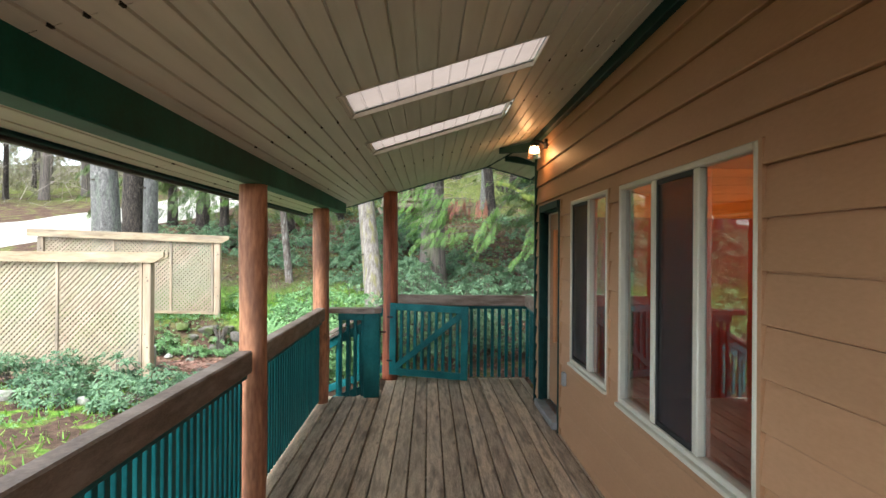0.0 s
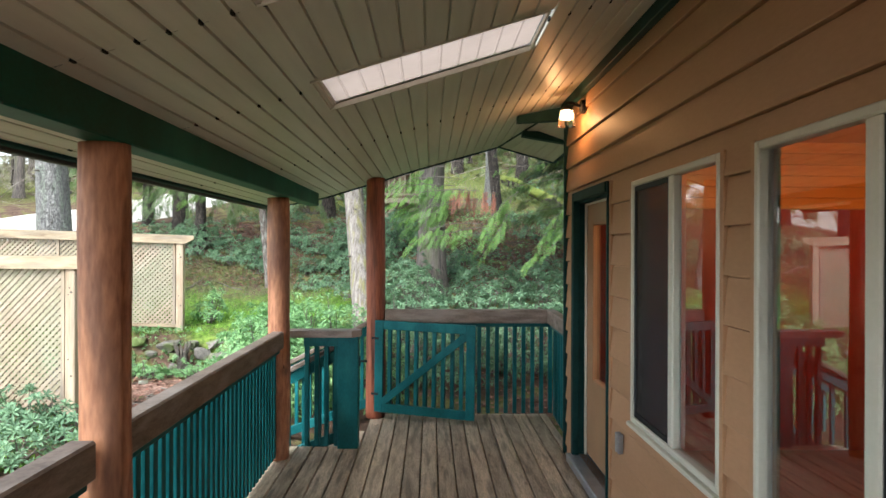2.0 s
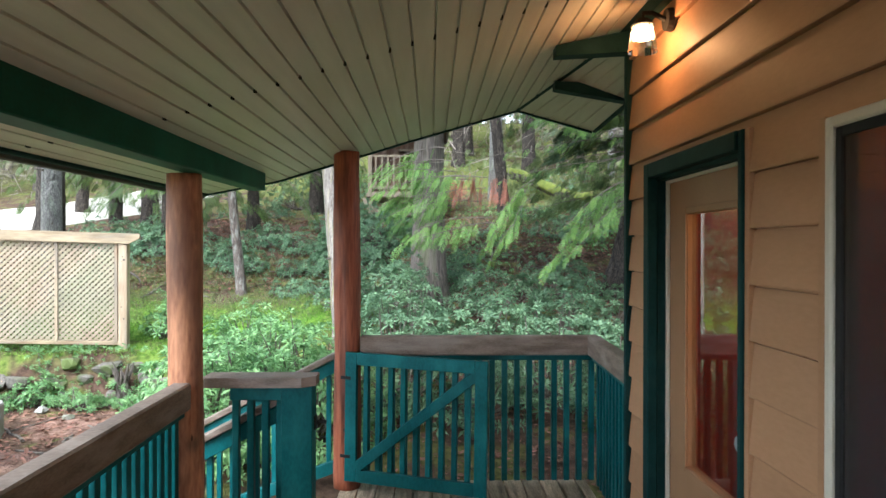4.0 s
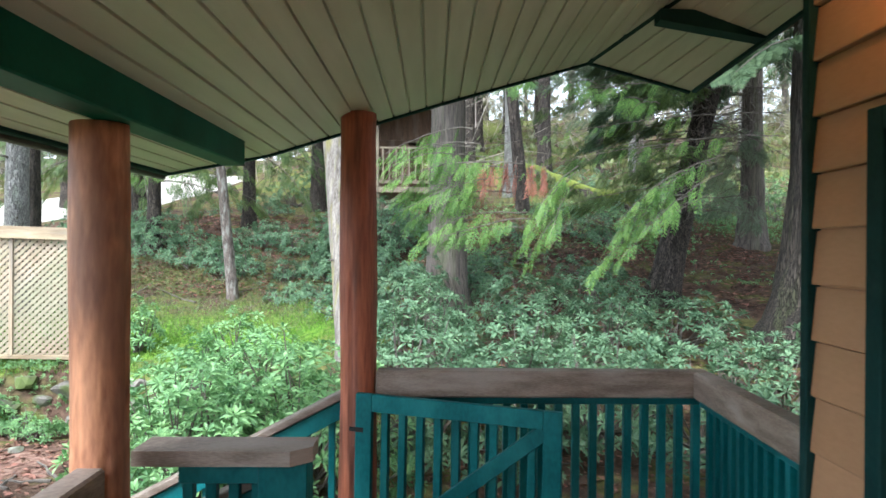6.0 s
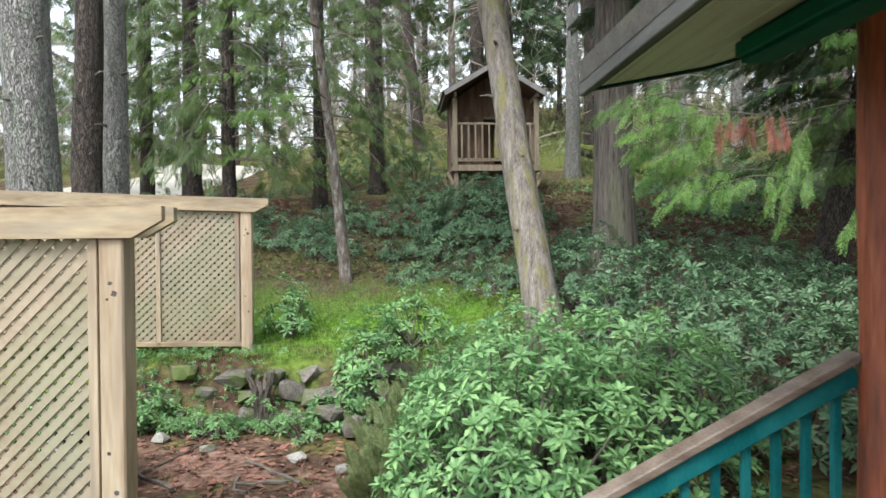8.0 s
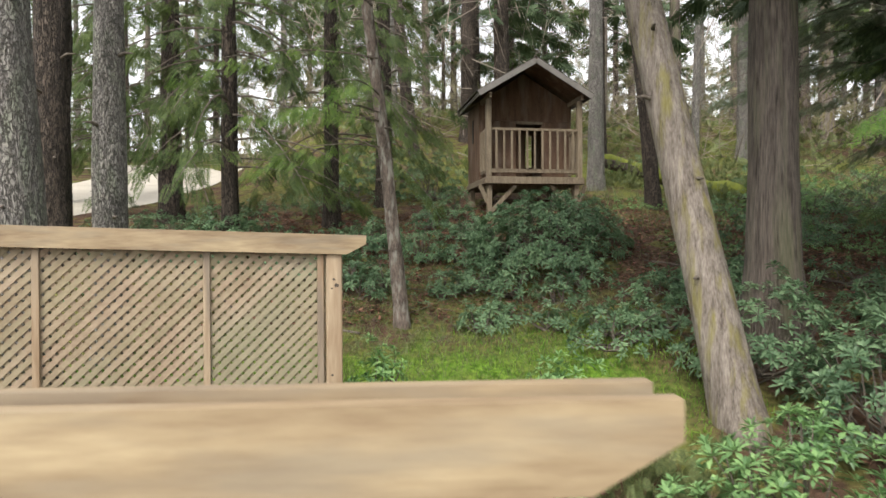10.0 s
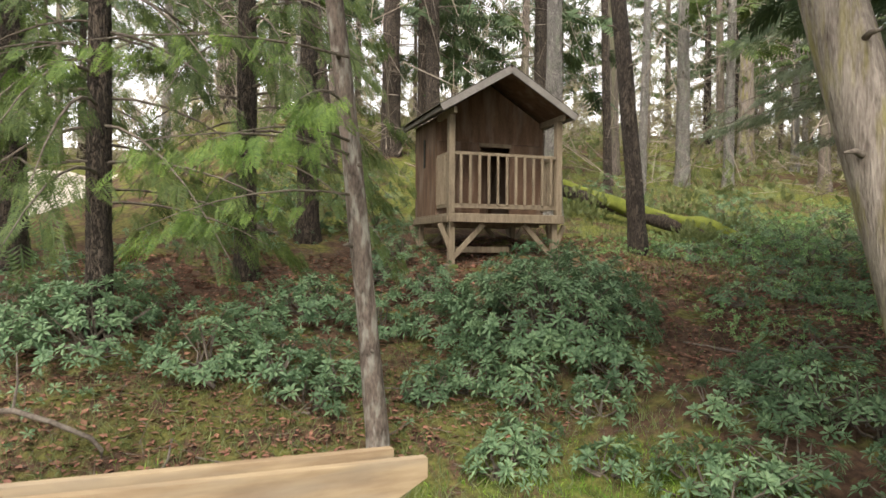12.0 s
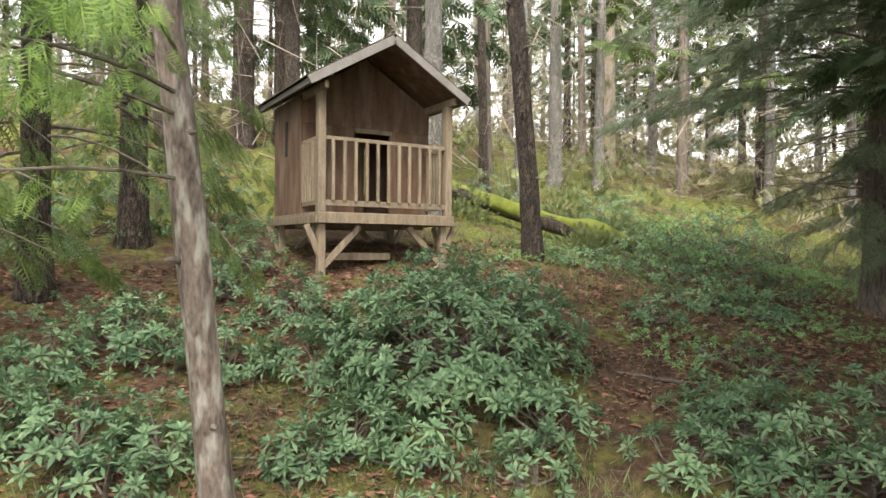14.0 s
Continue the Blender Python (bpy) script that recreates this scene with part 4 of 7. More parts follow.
def short_rail():
    rail = thing("step_railing", (-0.75, 7.4, 0), "short teal railing with a flat brown cap by the steps", "railing", "porch railings")
    cap = Acc()
    V = [(-1.09, 7.31), (-0.53, 7.31), (-0.46, 7.37), (-0.46, 7.49), (-1.09, 7.49)]
    P = np.array([(x, y, z) for z in (0.965, 1.02) for x, y in V])
    cap.add(P, np.array([(0, 2, 1), (0, 3, 2), (0, 4, 3), (5, 6, 7), (5, 7, 8), (5, 8, 9)] + [t for k in range(5) for t in ((k, (k + 1) % 5, 5 + (k + 1) % 5), (k, 5 + (k + 1) % 5, 5 + k))]))
    part("cap", cap, M_cap, rail, "flat brown board cap with clipped corner")
    bar(rail, "end_post", M_teal, (-0.655, 7.355, 0.0), (-0.478, 7.40, 0.963), 0.004)
    bar(rail, "end_post", M_teal, (-0.518, 7.402, 0.0), (-0.478, 7.48, 0.963), 0.004)
    bar(rail, "top_rail", M_teal, (-0.95, 7.38, 0.88), (-0.657, 7.42, 0.963), 0.003)
    m = box_mesh(0.04, 0.04, 0.93, 0.003)
    for k in range(4):
        piece("baluster", m, M_teal, rail, (-0.93 + k * 0.085, 7.44, 0.47))


short_rail()


def stair():
    steps = thing("porch_steps", (-0.9, 7.9, -0.4), "weathered wooden steps down from the deck", "steps")
    for k in range(2):
        bar(steps, "tread", M_deck, (-0.82 - 0.28 * k, 7.5, -0.17 - 0.16 * k), (-0.52 - 0.28 * k, 8.38, -0.13 - 0.16 * k))
        bar(steps, "riser", M_cap, (-0.54 - 0.28 * k, 7.5, -0.40), (-0.52 - 0.28 * k, 8.38, -0.172 - 0.16 * k))
    for y in (7.50, 8.52):
        r = thing("stair_railing", (-0.5, y, 0), "sloping teal stair railing with pale worn handrail", "railing", "stair railings")
        a, b = np.array((-0.50, y, 0.93)), np.array((-1.72, y, 0.30))
        acc = Acc()
        beam_between(acc, a + (0, 0, 0.03), b + (0, 0, 0.03), 0.10, 0.04, 0.006)
        part("handrail", acc, M_cap, r, "pale worn timber handrail")
        acc = Acc()
        beam_between(acc, a - (0, 0, 0.05), b - (0, 0, 0.05), 0.04, 0.09)
        part("top_rail", acc, M_teal, r)
        acc = Acc()
        beam_between(acc, a - (0, 0, 0.80), b - (0, 0, 0.62), 0.04, 0.09)
        part("bottom_rail", acc, M_teal, r)
        for k in range(9):
            s = (k + 0.5) / 9
            p = a + (b - a) * s
            h = 0.78 - 0.2 * s
            piece("baluster", box_mesh(0.035, 0.035, round(h, 2), 0.003), M_teal, r, (p[0], y + 0.03, p[2] - 0.03 - h / 2))


stair()


def gate():
    """The open gate: a sagging teal frame with a diagonal brace."""
    g = thing("porch_gate", (-0.41, 8.33, 0.06), "open teal painted wooden gate with a diagonal brace", "gate")
    o = Vector((-0.42, 8.33, 0.085))
    along = (Vector((0.575, 8.03, 0.062)) - o).normalized()
    up = Vector((0.012, -0.01, 1)).normalized()
    w, h = 1.035, 0.922

    def at(u, v, off=0.0):
        nrm = along.cross(up).normalized()
        return o + along * u + up * v + nrm * off

    f = 0.088
    nrm = along.cross(up).normalized()
    for name, p, q in (("stile", at(f / 2, 0), at(f / 2, h)), ("stile", at(w - f / 2, 0), at(w - f / 2, h))):
        acc = Acc()
        beam_between(acc, p, q, f, 0.035, 0.004, up=nrm)
        part(name, acc, M_teal, g)
    for p, q in ((at(f, f / 2), at(w - f, f / 2)), (at(f, h - f / 2), at(w - f, h - f / 2))):
        acc = Acc()
        beam_between(acc, p, q, 0.035, f, 0.004, up=up)
        part("rail", acc, M_teal, g)
    acc = Acc()
    beam_between(acc, at(f * 0.9, f * 1.1, 0.002), at(w - f * 0.9, h - f * 1.1, 0.002), 0.03, f * 0.85, 0.004, up=up)
    part("brace", acc, M_teal, g)
    for k in range(9):
        u = f + (w - 2 * f) * (k + 0.6) / 9.2
        acc = Acc()
        beam_between(acc, at(u, 0.02, -0.036), at(u, h - 0.02, -0.036), 0.038, 0.036, 0.003, up=nrm)
        part("baluster", acc, M_teal, g)
    for v in (0.18, 0.74):
        acc = Acc()
        beam_between(acc, at(-0.03, v, 0.021), at(0.045, v, 0.021), 0.005, 0.022, 0.001, up=up)
        part("hinge", acc, M_black, g)


gate()

latch = thing("gate_latch", (-0.465, 7.45, 0.74), "black iron gate latch on the end post", "latch")
bar(latch, "plate", M_black, (-0.477, 7.41, 0.70), (-0.468, 7.47, 0.78), 0.001)
bar(latch, "bolt", M_black, (-0.468, 7.43, 0.732), (-0.41, 7.45, 0.75), 0.003)

# ---- lattice fences ----
def lattice_fence(end, along, length, z0, z_beam, stiles, post_w, tip, back_tip, tilt=0.0):
    """A screen of diagonal lattice between posts under a heavy top beam. end: its free end; along: the way it runs from there; tilt: its rise per metre."""
    d = Vector((along[0], along[1], 0)).normalized()
    nrm = Vector((-d.y, d.x, 0))
    o = Vector((end[0], end[1], 0))
    f = thing("lattice_fence", (end[0], end[1], z0), "pale cedar lattice screen with a heavy top beam", "fence", "garden screens")

    def at(u, v, off=0.0):
        return o + d * u + Vector((0, 0, v + tilt * u)) + nrm * off

    for u in (post_w / 2, length - post_w / 2):
        acc = Acc()
        beam_between(acc, at(u, z0 - 0.15), at(u, z_beam), post_w, post_w, 0.008, up=nrm)
        post = part("post", acc, M_fence_post, f, "knotty square post")
        for v, side, r in ((0.40, 0.018, 0.013), (0.845, -0.014, 0.020), (0.875, 0.004, 0.013), (0.83, 0.018, 0.009), (0.29, -0.015, 0.016)):
            for face in (-1, 1):
                acc = Acc()
                p = at(u + side * face, z0 + v * (z_beam - z0), face * (post_w / 2 - 0.002))
                acc.add(*tube([p, p + nrm * face * 0.0025, p + nrm * face * 0.0035], (r * 0.8, r * 0.72, r * 0.3), 18, True, 0.13))
                part("knot", acc, M_knot_grey, post, "dark weathered knot")
    for off in (-0.062, 0.062):
        acc = Acc()
        out = tip if off > 0 else back_tip
        V = []
        b = 0.142
        for yy in (off - 0.019, off + 0.019):
            for u, v in ((-out, z_beam + b), (-out, z_beam + 0.55 * b), (-out + 0.14, z_beam), (length + tip, z_beam), (length + tip, z_beam + b)):
                V.append(at(u, v, yy)[:])
        n = 5
        F = [(0, 1, 2), (0, 2, 3), (0, 3, 4), (5, 7, 6), (5, 8, 7), (5, 9, 8)] + [t for k in range(n) for t in ((k, n + k, n + (k + 1) % n), (k, n + (k + 1) % n, (k + 1) % n))]
        acc.add(np.array(V), np.array(F))
        part("top_beam", acc, M_fence, f, "heavy top board with clipped end")
    acc = Acc()
    beam_between(acc, at(0, z_beam + 0.03), at(length, z_beam + 0.03), 0.085, 0.05)
    part("top_filler", acc, M_fence, f)
    lo, hi = z0 + 0.06, z_beam
    for u in stiles:
        acc = Acc()
        beam_between(acc, at(u, lo, 0.03), at(u, hi, 0.03), 0.045, 0.02, 0.003, up=nrm)
        part("batten", acc, M_fence_post, f)
    acc = Acc()
    beam_between(acc, at(post_w, lo + 0.02, 0.03), at(length - post_w, lo + 0.02, 0.03), 0.02, 0.05)
    part("bottom_rail", acc, M_fence, f)
    # two layers of laths, each a real strip clipped to the opening
    a, b = post_w, length - post_w
    H = hi - lo
    for layer, sign, off in (("front", -1, 0.012), ("back", 1, 0.002)):
        acc = Acc()
        gap = 0.078
        V0, F0 = cbox(1, 1, 1, 0)
        for k in range(int(-H / gap) - 1, int((b - a) / gap) + 1):
            u0 = a + k * gap
            s = [max(0.0, (a - u0) / H), min(1.0, (b - u0) / H)]
            if s[1] - s[0] < 0.03:
                continue
            p = (u0 + H * s[0], lo + H * (s[0] if sign > 0 else 1 - s[0]))
            q = (u0 + H * s[1], lo + H * (s[1] if sign > 0 else 1 - s[1]))
            beam_between(acc, at(p[0], p[1], off), at(q[0], q[1], off), 0.036, 0.008, 0, up=nrm)
        tagged(part("lattice", acc, M_lath, f, "diagonal laths"), kind="stuff")
    return f


lattice_fence((-3.70, 8.93), (-0.995, 0.10), 5.2, -0.14, 1.492, (0.155, 1.36, 2.58, 3.8), 0.115, 0.19, 0.19)
lattice_fence((-3.99, 12.79), (-0.99, -0.10), 3.35, 0.34, 1.795, (0.155, 0.93, 1.98), 0.115, 0.17, 0.10, 0.03)


# ---- playhouse on legs ----
def playhouse():
    hut = thing("playhouse", (-0.4, 20.4, 2.1), "weathered wooden playhouse on braced legs with a small porch", "playhouse")
    xl, xr, yf, yw, yb, zd = -1.33, 0.50, 19.55, 20.17, 21.22, 3.09
    deck_p = Acc()
    span_box(deck_p, np.array((xl, yf, zd - 0.035)), np.array((xr, yb, zd)), 0.004)
    part("platform", deck_p, M_hutrail, hut)
    for lo, hi in (((xl - 0.01, yf - 0.035, zd - 0.13), (xr + 0.01, yf, zd - 0.005)), ((xl - 0.035, yf, zd - 0.13), (xl, yb, zd - 0.037)), ((xr, yf, zd - 0.13), (xr + 0.035, yb, zd - 0.037)), ((xl, yb - 0.04, zd - 0.17), (xr, yb, zd - 0.037)), ((xl, yf + 0.75, zd - 0.17), (xr, yf + 0.79, zd - 0.037))):
        bar(hut, "rim_joist", M_hutrail, lo, hi)
    # walls with a door opening in front
    ztop = 4.56
    ridge_x, ridge_z, eave_z = -0.45, 5.19, 4.56
    bar(hut, "side_wall", M_hut, (xl, yw, zd), (xl + 0.03, yb, ztop), 0.003)
    bar(hut, "side_wall", M_hut, (xr - 0.03, yw, zd), (xr, yb, ztop), 0.003)

    def gable(y, name):
        acc = Acc()
        V = [(x, yy, z) for yy in (y, y + 0.03) for x, z in ((xl + 0.03, 4.22), (xr - 0.03, 4.22), (xr - 0.03, ztop), (ridge_x, ridge_z - 0.06), (xl + 0.03, ztop))]
        F = [(0, 1, 2), (0, 2, 3), (0, 3, 4), (5, 7, 6), (5, 8, 7), (5, 9, 8)] + [t for k in range(5) for t in ((k, 5 + k, 5 + (k + 1) % 5), (k, 5 + (k + 1) % 5, (k + 1) % 5))]
        acc.add(np.array(V), np.array(F))
        part(name, acc, M_hut, hut, "knotty brown plywood gable")

    gable(yw, "front_gable")
    gable(yb - 0.03, "back_gable")
    bar(hut, "front_panel", M_hut, (xl + 0.03, yw, zd), (-0.60, yw + 0.03, 4.215), 0.003)
    bar(hut, "front_panel", M_hut, (-0.10, yw, zd), (xr - 0.03, yw + 0.03, 4.215), 0.003)
    bar(hut, "lintel", M_hutrail, (-0.62, yw - 0.02, 4.16), (-0.08, yw - 0.002, 4.215), 0.003)
    for lo, hi in (((xl + 0.03, zd), (-0.44, 4.22)), ((0.02, zd), (xr - 0.03, 4.22)), ((-0.44, zd), (0.02, 3.45)), ((-0.44, 4.12), (0.02, 4.22))):
        bar(hut, "back_panel", M_hut, (lo[0], yb - 0.03, lo[1]), (hi[0], yb, hi[1]), 0)
    dr = Acc()
    beam_between(dr, (-0.60, yw + 0.04, 3.62), (-0.33, yw + 0.33, 3.62), 0.025, 1.02)
    part("door", dr, M_hut, hut, "half open plywood door")
    bar(hut, "side_window", M_black, (xl - 0.012, 20.66, 3.85), (xl - 0.002, 20.74, 4.30), 0.002)
    # roof
    for sx in (-1, 1):
        ex = ridge_x + sx * 1.045
        acc = Acc()
        V = [(x, y, z + dz) for x, z in ((ridge_x, ridge_z), (ex, eave_z)) for y in (19.36, 21.32) for dz in (0.0, 0.035)]
        acc.add(np.array(V), tris(BOXF))
        part("roof_panel", acc, M_hut, hut)
        for r in range(7):
            s0, s1 = r / 7, (r + 1) / 7 + 0.02
            a = Acc()
            pa, pb = (ridge_x + sx * 1.075 * s0, ridge_z + 0.04 - (ridge_z - eave_z) * 1.02 * s0), (ridge_x + sx * 1.075 * s1, ridge_z + 0.052 - (ridge_z - eave_z) * 1.02 * s1)
            V = [(x, y, z + dz) for x, z in (pa, pb) for y in (19.34, 21.34) for dz in (0.0, 0.012)]
            a.add(np.array(V), tris(BOXF))
            part("shingle_course", a, M_shingle, hut)
        for y in (19.35, 21.33):
            a = Acc()
            beam_between(a, (ridge_x, y, ridge_z - 0.02), (ex + sx * 0.02, y, eave_z - 0.02), 0.03, 0.10, 0.004)
            part("barge_board", a, M_fascia, hut, "grey barge board")
        a = Acc()
        beam_between(a, (ex, 19.37, eave_z - 0.01), (ex, 21.31, eave_z - 0.01), 0.025, 0.07)
        part("eave_board", a, M_fascia, hut)
        a = Acc()
        x = xl + 0.05 if sx < 0 else xr - 0.05
        beam_between(a, (x, 19.42, 4.545), (x, yw, 4.545), 0.05, 0.09)
        part("roof_plate", a, M_hutrail, hut)
    # porch posts and rails
    for x in (xl + 0.05, xr - 0.05):
        bar(hut, "porch_post", M_hutrail, (x - 0.048, yf + 0.002, zd), (x + 0.048, yf + 0.10, 4.50), 0.006)
    for z in (3.20, 3.96):
        a = Acc()
        beam_between(a, (xl + 0.10, yf + 0.045, z), (xr - 0.10, yf + 0.045, z), 0.04, 0.07 if z < 3.5 else 0.045)
        part("rail", a, M_hutrail, hut)
        for x in (xl + 0.04, xr - 0.04):
            a = Acc()
            beam_between(a, (x, yf + 0.10, z), (x, yw, z), 0.035, 0.05)
            part("rail", a, M_hutrail, hut)
    m = box_mesh(0.036, 0.03, 0.72, 0.003)
    for k in range(11):
        piece("baluster", m, M_hutrail, hut, (xl + 0.19 + k * (xr - xl - 0.38) / 10, yf + 0.015, 3.585))
    for x in (xl + 0.03, xr - 0.03):
        for k in range(6):
            piece("baluster", m, M_hutrail, hut, (x, yf + 0.17 + k * 0.085, 3.585))
    # legs and braces
    for x, y in ((xl + 0.07, yf + 0.09), (xr - 0.1, yf + 0.09), (xl + 0.07, yb - 0.1), (xr - 0.1, yb - 0.1)):
        g = float(ground_z(x, y)) - 0.08
        if y > 20.9:
            g = min(g, 2.5)
        bar(hut, "leg", M_hutrail, (x - 0.045, y - 0.045, g), (x + 0.045, y + 0.045, zd - 0.132), 0.005)
        a = Acc()
        span_box(a, np.array((x - 0.09, y - 0.09, g - 0.02)), np.array((x + 0.09, y + 0.09, g + 0.13)), 0.015)
        part("footing", a, M_stone, hut, "concrete footing block")
        for dx, dy in ((0.5, 0), (-0.18, 0), (0, 0.22), (0, -0.0)):
            sx = 1 if x < 0 else -1
            if dx or dy > 0:
                a = Acc()
                beam_between(a, (x, y, 2.42 if dx == 0.5 else 2.55), (x + sx * dx, y + dy, zd - 0.15), 0.04, 0.075)
                part("brace", a, M_hutrail, hut)
    bar(hut, "cross_plank", M_hutrail, (xl + 0.2, yf + 0.28, 2.52), (-0.25, yf + 0.32, 2.61))


playhouse()

# ---- plants ----
def frames_from(dirs, roll):
    """Rotation matrices whose x runs along dirs."""
    d = dirs / (np.linalg.norm(dirs, axis=1)[:, None] + 1e-9)
    ref = np.where(np.abs(d[:, 2:3]) > 0.95, np.array([[1.0, 0, 0]]), np.array([[0, 0, 1.0]]))
    s = np.cross(ref, d)
    s /= np.linalg.norm(s, axis=1)[:, None]
    u = np.cross(d, s)
    c, n = np.cos(roll)[:, None], np.sin(roll)[:, None]
    return np.stack([d, s * c + u * n, u * c - s * n], -1)


def scatter(template, places, rots, scales):
    """Copies of one small mesh, joined: corners and triangles."""
    V, F = template
    W = np.einsum("nij,vj->nvi", rots, V) * scales[:, None, None] + places[:, None]
    n = len(V)
    G = F[None] + (np.arange(len(places)) * n)[:, None, None]
    return W.reshape(-1, 3), G.reshape(-1, 3)


def rosette(leaves=11, length=0.125, width=0.030):
    """Broad leaves standing out round a shoot, whose way is x."""
    Vs, Fs, n = [], [], 0
    for k in range(leaves):
        az = k * 2.399 + rng.uniform(-0.2, 0.2)
        rise = radians(58 - 62 * (k / leaves) + rng.uniform(-8, 8))
        l = length * (0.65 + 0.35 * (k / leaves)) * rng.uniform(0.85, 1.1)
        w = width * rng.uniform(0.85, 1.15)
        out = np.array([math.sin(rise), math.cos(rise) * math.cos(az), math.cos(rise) * math.sin(az)])
        side = np.array([0, -math.sin(az), math.cos(az)])
        nrm = np.cross(out, side)
        droop = np.array([-0.012 - 0.035 * k / leaves, 0, 0])
        V = [0.008 * out, 0.6 * l * out + side * w / 2 + nrm * 0.003 + droop * 0.35, 0.6 * l * out - nrm * 0.003 + droop * 0.35, 0.6 * l * out - side * w / 2 + nrm * 0.003 + droop * 0.35, l * out + droop]
        Vs += V
        Fs += [(n, n + 1, n + 2), (n, n + 2, n + 3), (n + 2, n + 1, n + 4), (n + 2, n + 4, n + 3)]
        n += 5
    return np.array(Vs), np.array(Fs)


ROSETTES = [rosette(11), rosette(14), rosette(12)]


def bush(x, y, r, h, material, n, label, group="rhododendrons", size=1.0, name="rhododendron", squash=0.75, sink=0.0):
    """A broad-leaved shrub: stems that fork from the ground, each ending in a whorl of leaves, in an uneven mound."""
    z = float(ground_z(x, y)) - sink
    b = thing(name, (x, y, z), label, "shrub", group)
    rng = np.random.default_rng(int(1000 * abs(x) + 37 * abs(y * 10)))
    n = int(n * 1.55)
    lumps = rng.uniform(-1, 1, (6, 3))
    lumps[:, 2] = np.abs(lumps[:, 2])
    u = rng.standard_normal((n, 3))
    u[:, 2] = np.abs(u[:, 2]) * 0.9 + 0.02
    u /= np.linalg.norm(u, axis=1)[:, None]
    bump_out = 1 + 0.28 * np.max(u @ (lumps / np.linalg.norm(lumps, axis=1)[:, None]).T, axis=1) - 0.22
    depth = 1 - 0.38 * rng.random(n) ** 1.6
    P = u * (bump_out * depth)[:, None] * np.array([r, r, h]) + rng.normal(0, 0.03, (n, 3))
    P[:, 2] = np.maximum(P[:, 2], 0.07)
    ground_here = ground_z(x + P[:, 0], y + P[:, 1]) - z
    P[:, 2] = np.maximum(P[:, 2] + 0.35 * ground_here, ground_here + 0.06)
    dirs = u * np.array([1, 1, 0.8]) + np.array([0, 0, squash]) + rng.normal(0, 0.22, (n, 3))
    place = P + np.array([x, y, z])
    V, F, count = [], [], 0
    for k, T in enumerate(ROSETTES):
        pick = np.arange(n) % 3 == k
        v, f = scatter(T, place[pick], frames_from(dirs[pick], rng.uniform(0, 6.28, pick.sum())), size * rng.uniform(0.6, 1.15, pick.sum()))
        V.append(v)
        F.append(f + count)
        count += len(v)
    tagged(part("leaves", mesh_np("leaves", np.concatenate(V), np.concatenate(F)), material, b), kind="stuff")
    acc = Acc()
    base = np.array([x, y, z - 0.02])
    for k in range(min(n, int(10 + n / 8))):
        p = place[k]
        root = base + np.array([*rng.normal(0, r * 0.15, 2), 0])
        mid = (root + p) / 2 + rng.normal(0, 0.06 * r, 3) + np.array([0, 0, -0.08 * h])
        acc.add(*tube([root, mid, p], (0.013 * size + 0.004, 0.009, 0.004), 4, False))
    tagged(part("stem", acc, M_twig, b, "thin grey brown stems"), kind="stuff")
    return b


def needle_spray(length=0.34, pairs=9, width=0.011, droop=0.06, fine=3):
    """A flat fir shoot along x: a twig with needled side shoots."""
    Vs, Fs, n = [], [], 0

    def sliver(a, d, l, w, up):
        nonlocal n
        a, d = np.array(a), np.array(d) / np.linalg.norm(d)
        s = np.cross(d, up)
        s /= np.linalg.norm(s) + 1e-9
        Vs.extend([a, a + d * l * 0.45 + s * w, a + d * l, a + d * l * 0.45 - s * w])
        Fs.extend([(n, n + 1, n + 2), (n, n + 2, n + 3)])
        n += 4

    up = np.array([0, 0, 1.0])
    sliver((0, 0, 0), (1, 0, -0.1), length, width * 1.2, up)
    for k in range(pairs):
        s = (k + 0.7) / pairs
        l = length * 0.42 * (1 - 0.7 * s) + 0.025
        for side in (-1, 1):
            base = (s * length * 0.93, 0, -0.1 * s * s * length)
            d = np.array((0.75, side * 1.0, -droop * 4 + rng.uniform(-0.15, 0.1)))
            sliver(base, d, l, width, up)
            d = d / np.linalg.norm(d)
            for q in range(fine):
                t = (q + 0.8) / (fine + 0.6)
                for s2 in (-1, 1):
                    e = np.array((d[0] * 0.8 - s2 * d[1] * 0.75, d[1] * 0.8 + s2 * d[0] * 0.75, d[2] - 0.15))
                    sliver(np.array(base) + d * l * t, e, l * 0.42 * (1 - 0.5 * t) + 0.012, width * 0.75, up)
    return np.array(Vs), np.array(Fs)


FIR_SPRAY = needle_spray(0.31, 11, 0.0115, 0.07, 0)
CURTAIN_SPRAY = needle_spray(0.27, 8, 0.0058, 0.07, 1)
FAR_SPRAY = needle_spray(0.62, 6, 0.030, 0.10, 0)


def branch_curve(start, az, length, rise, sag, n=7):
    s = np.linspace(0, 1, n)
    out = np.array([math.cos(az), math.sin(az)])
    x = start[0] + out[0] * length * s
    y = start[1] + out[1] * length * s
    z = start[2] + rise * length * s - sag * length * s * s
    return np.stack([x, y, z], -1)


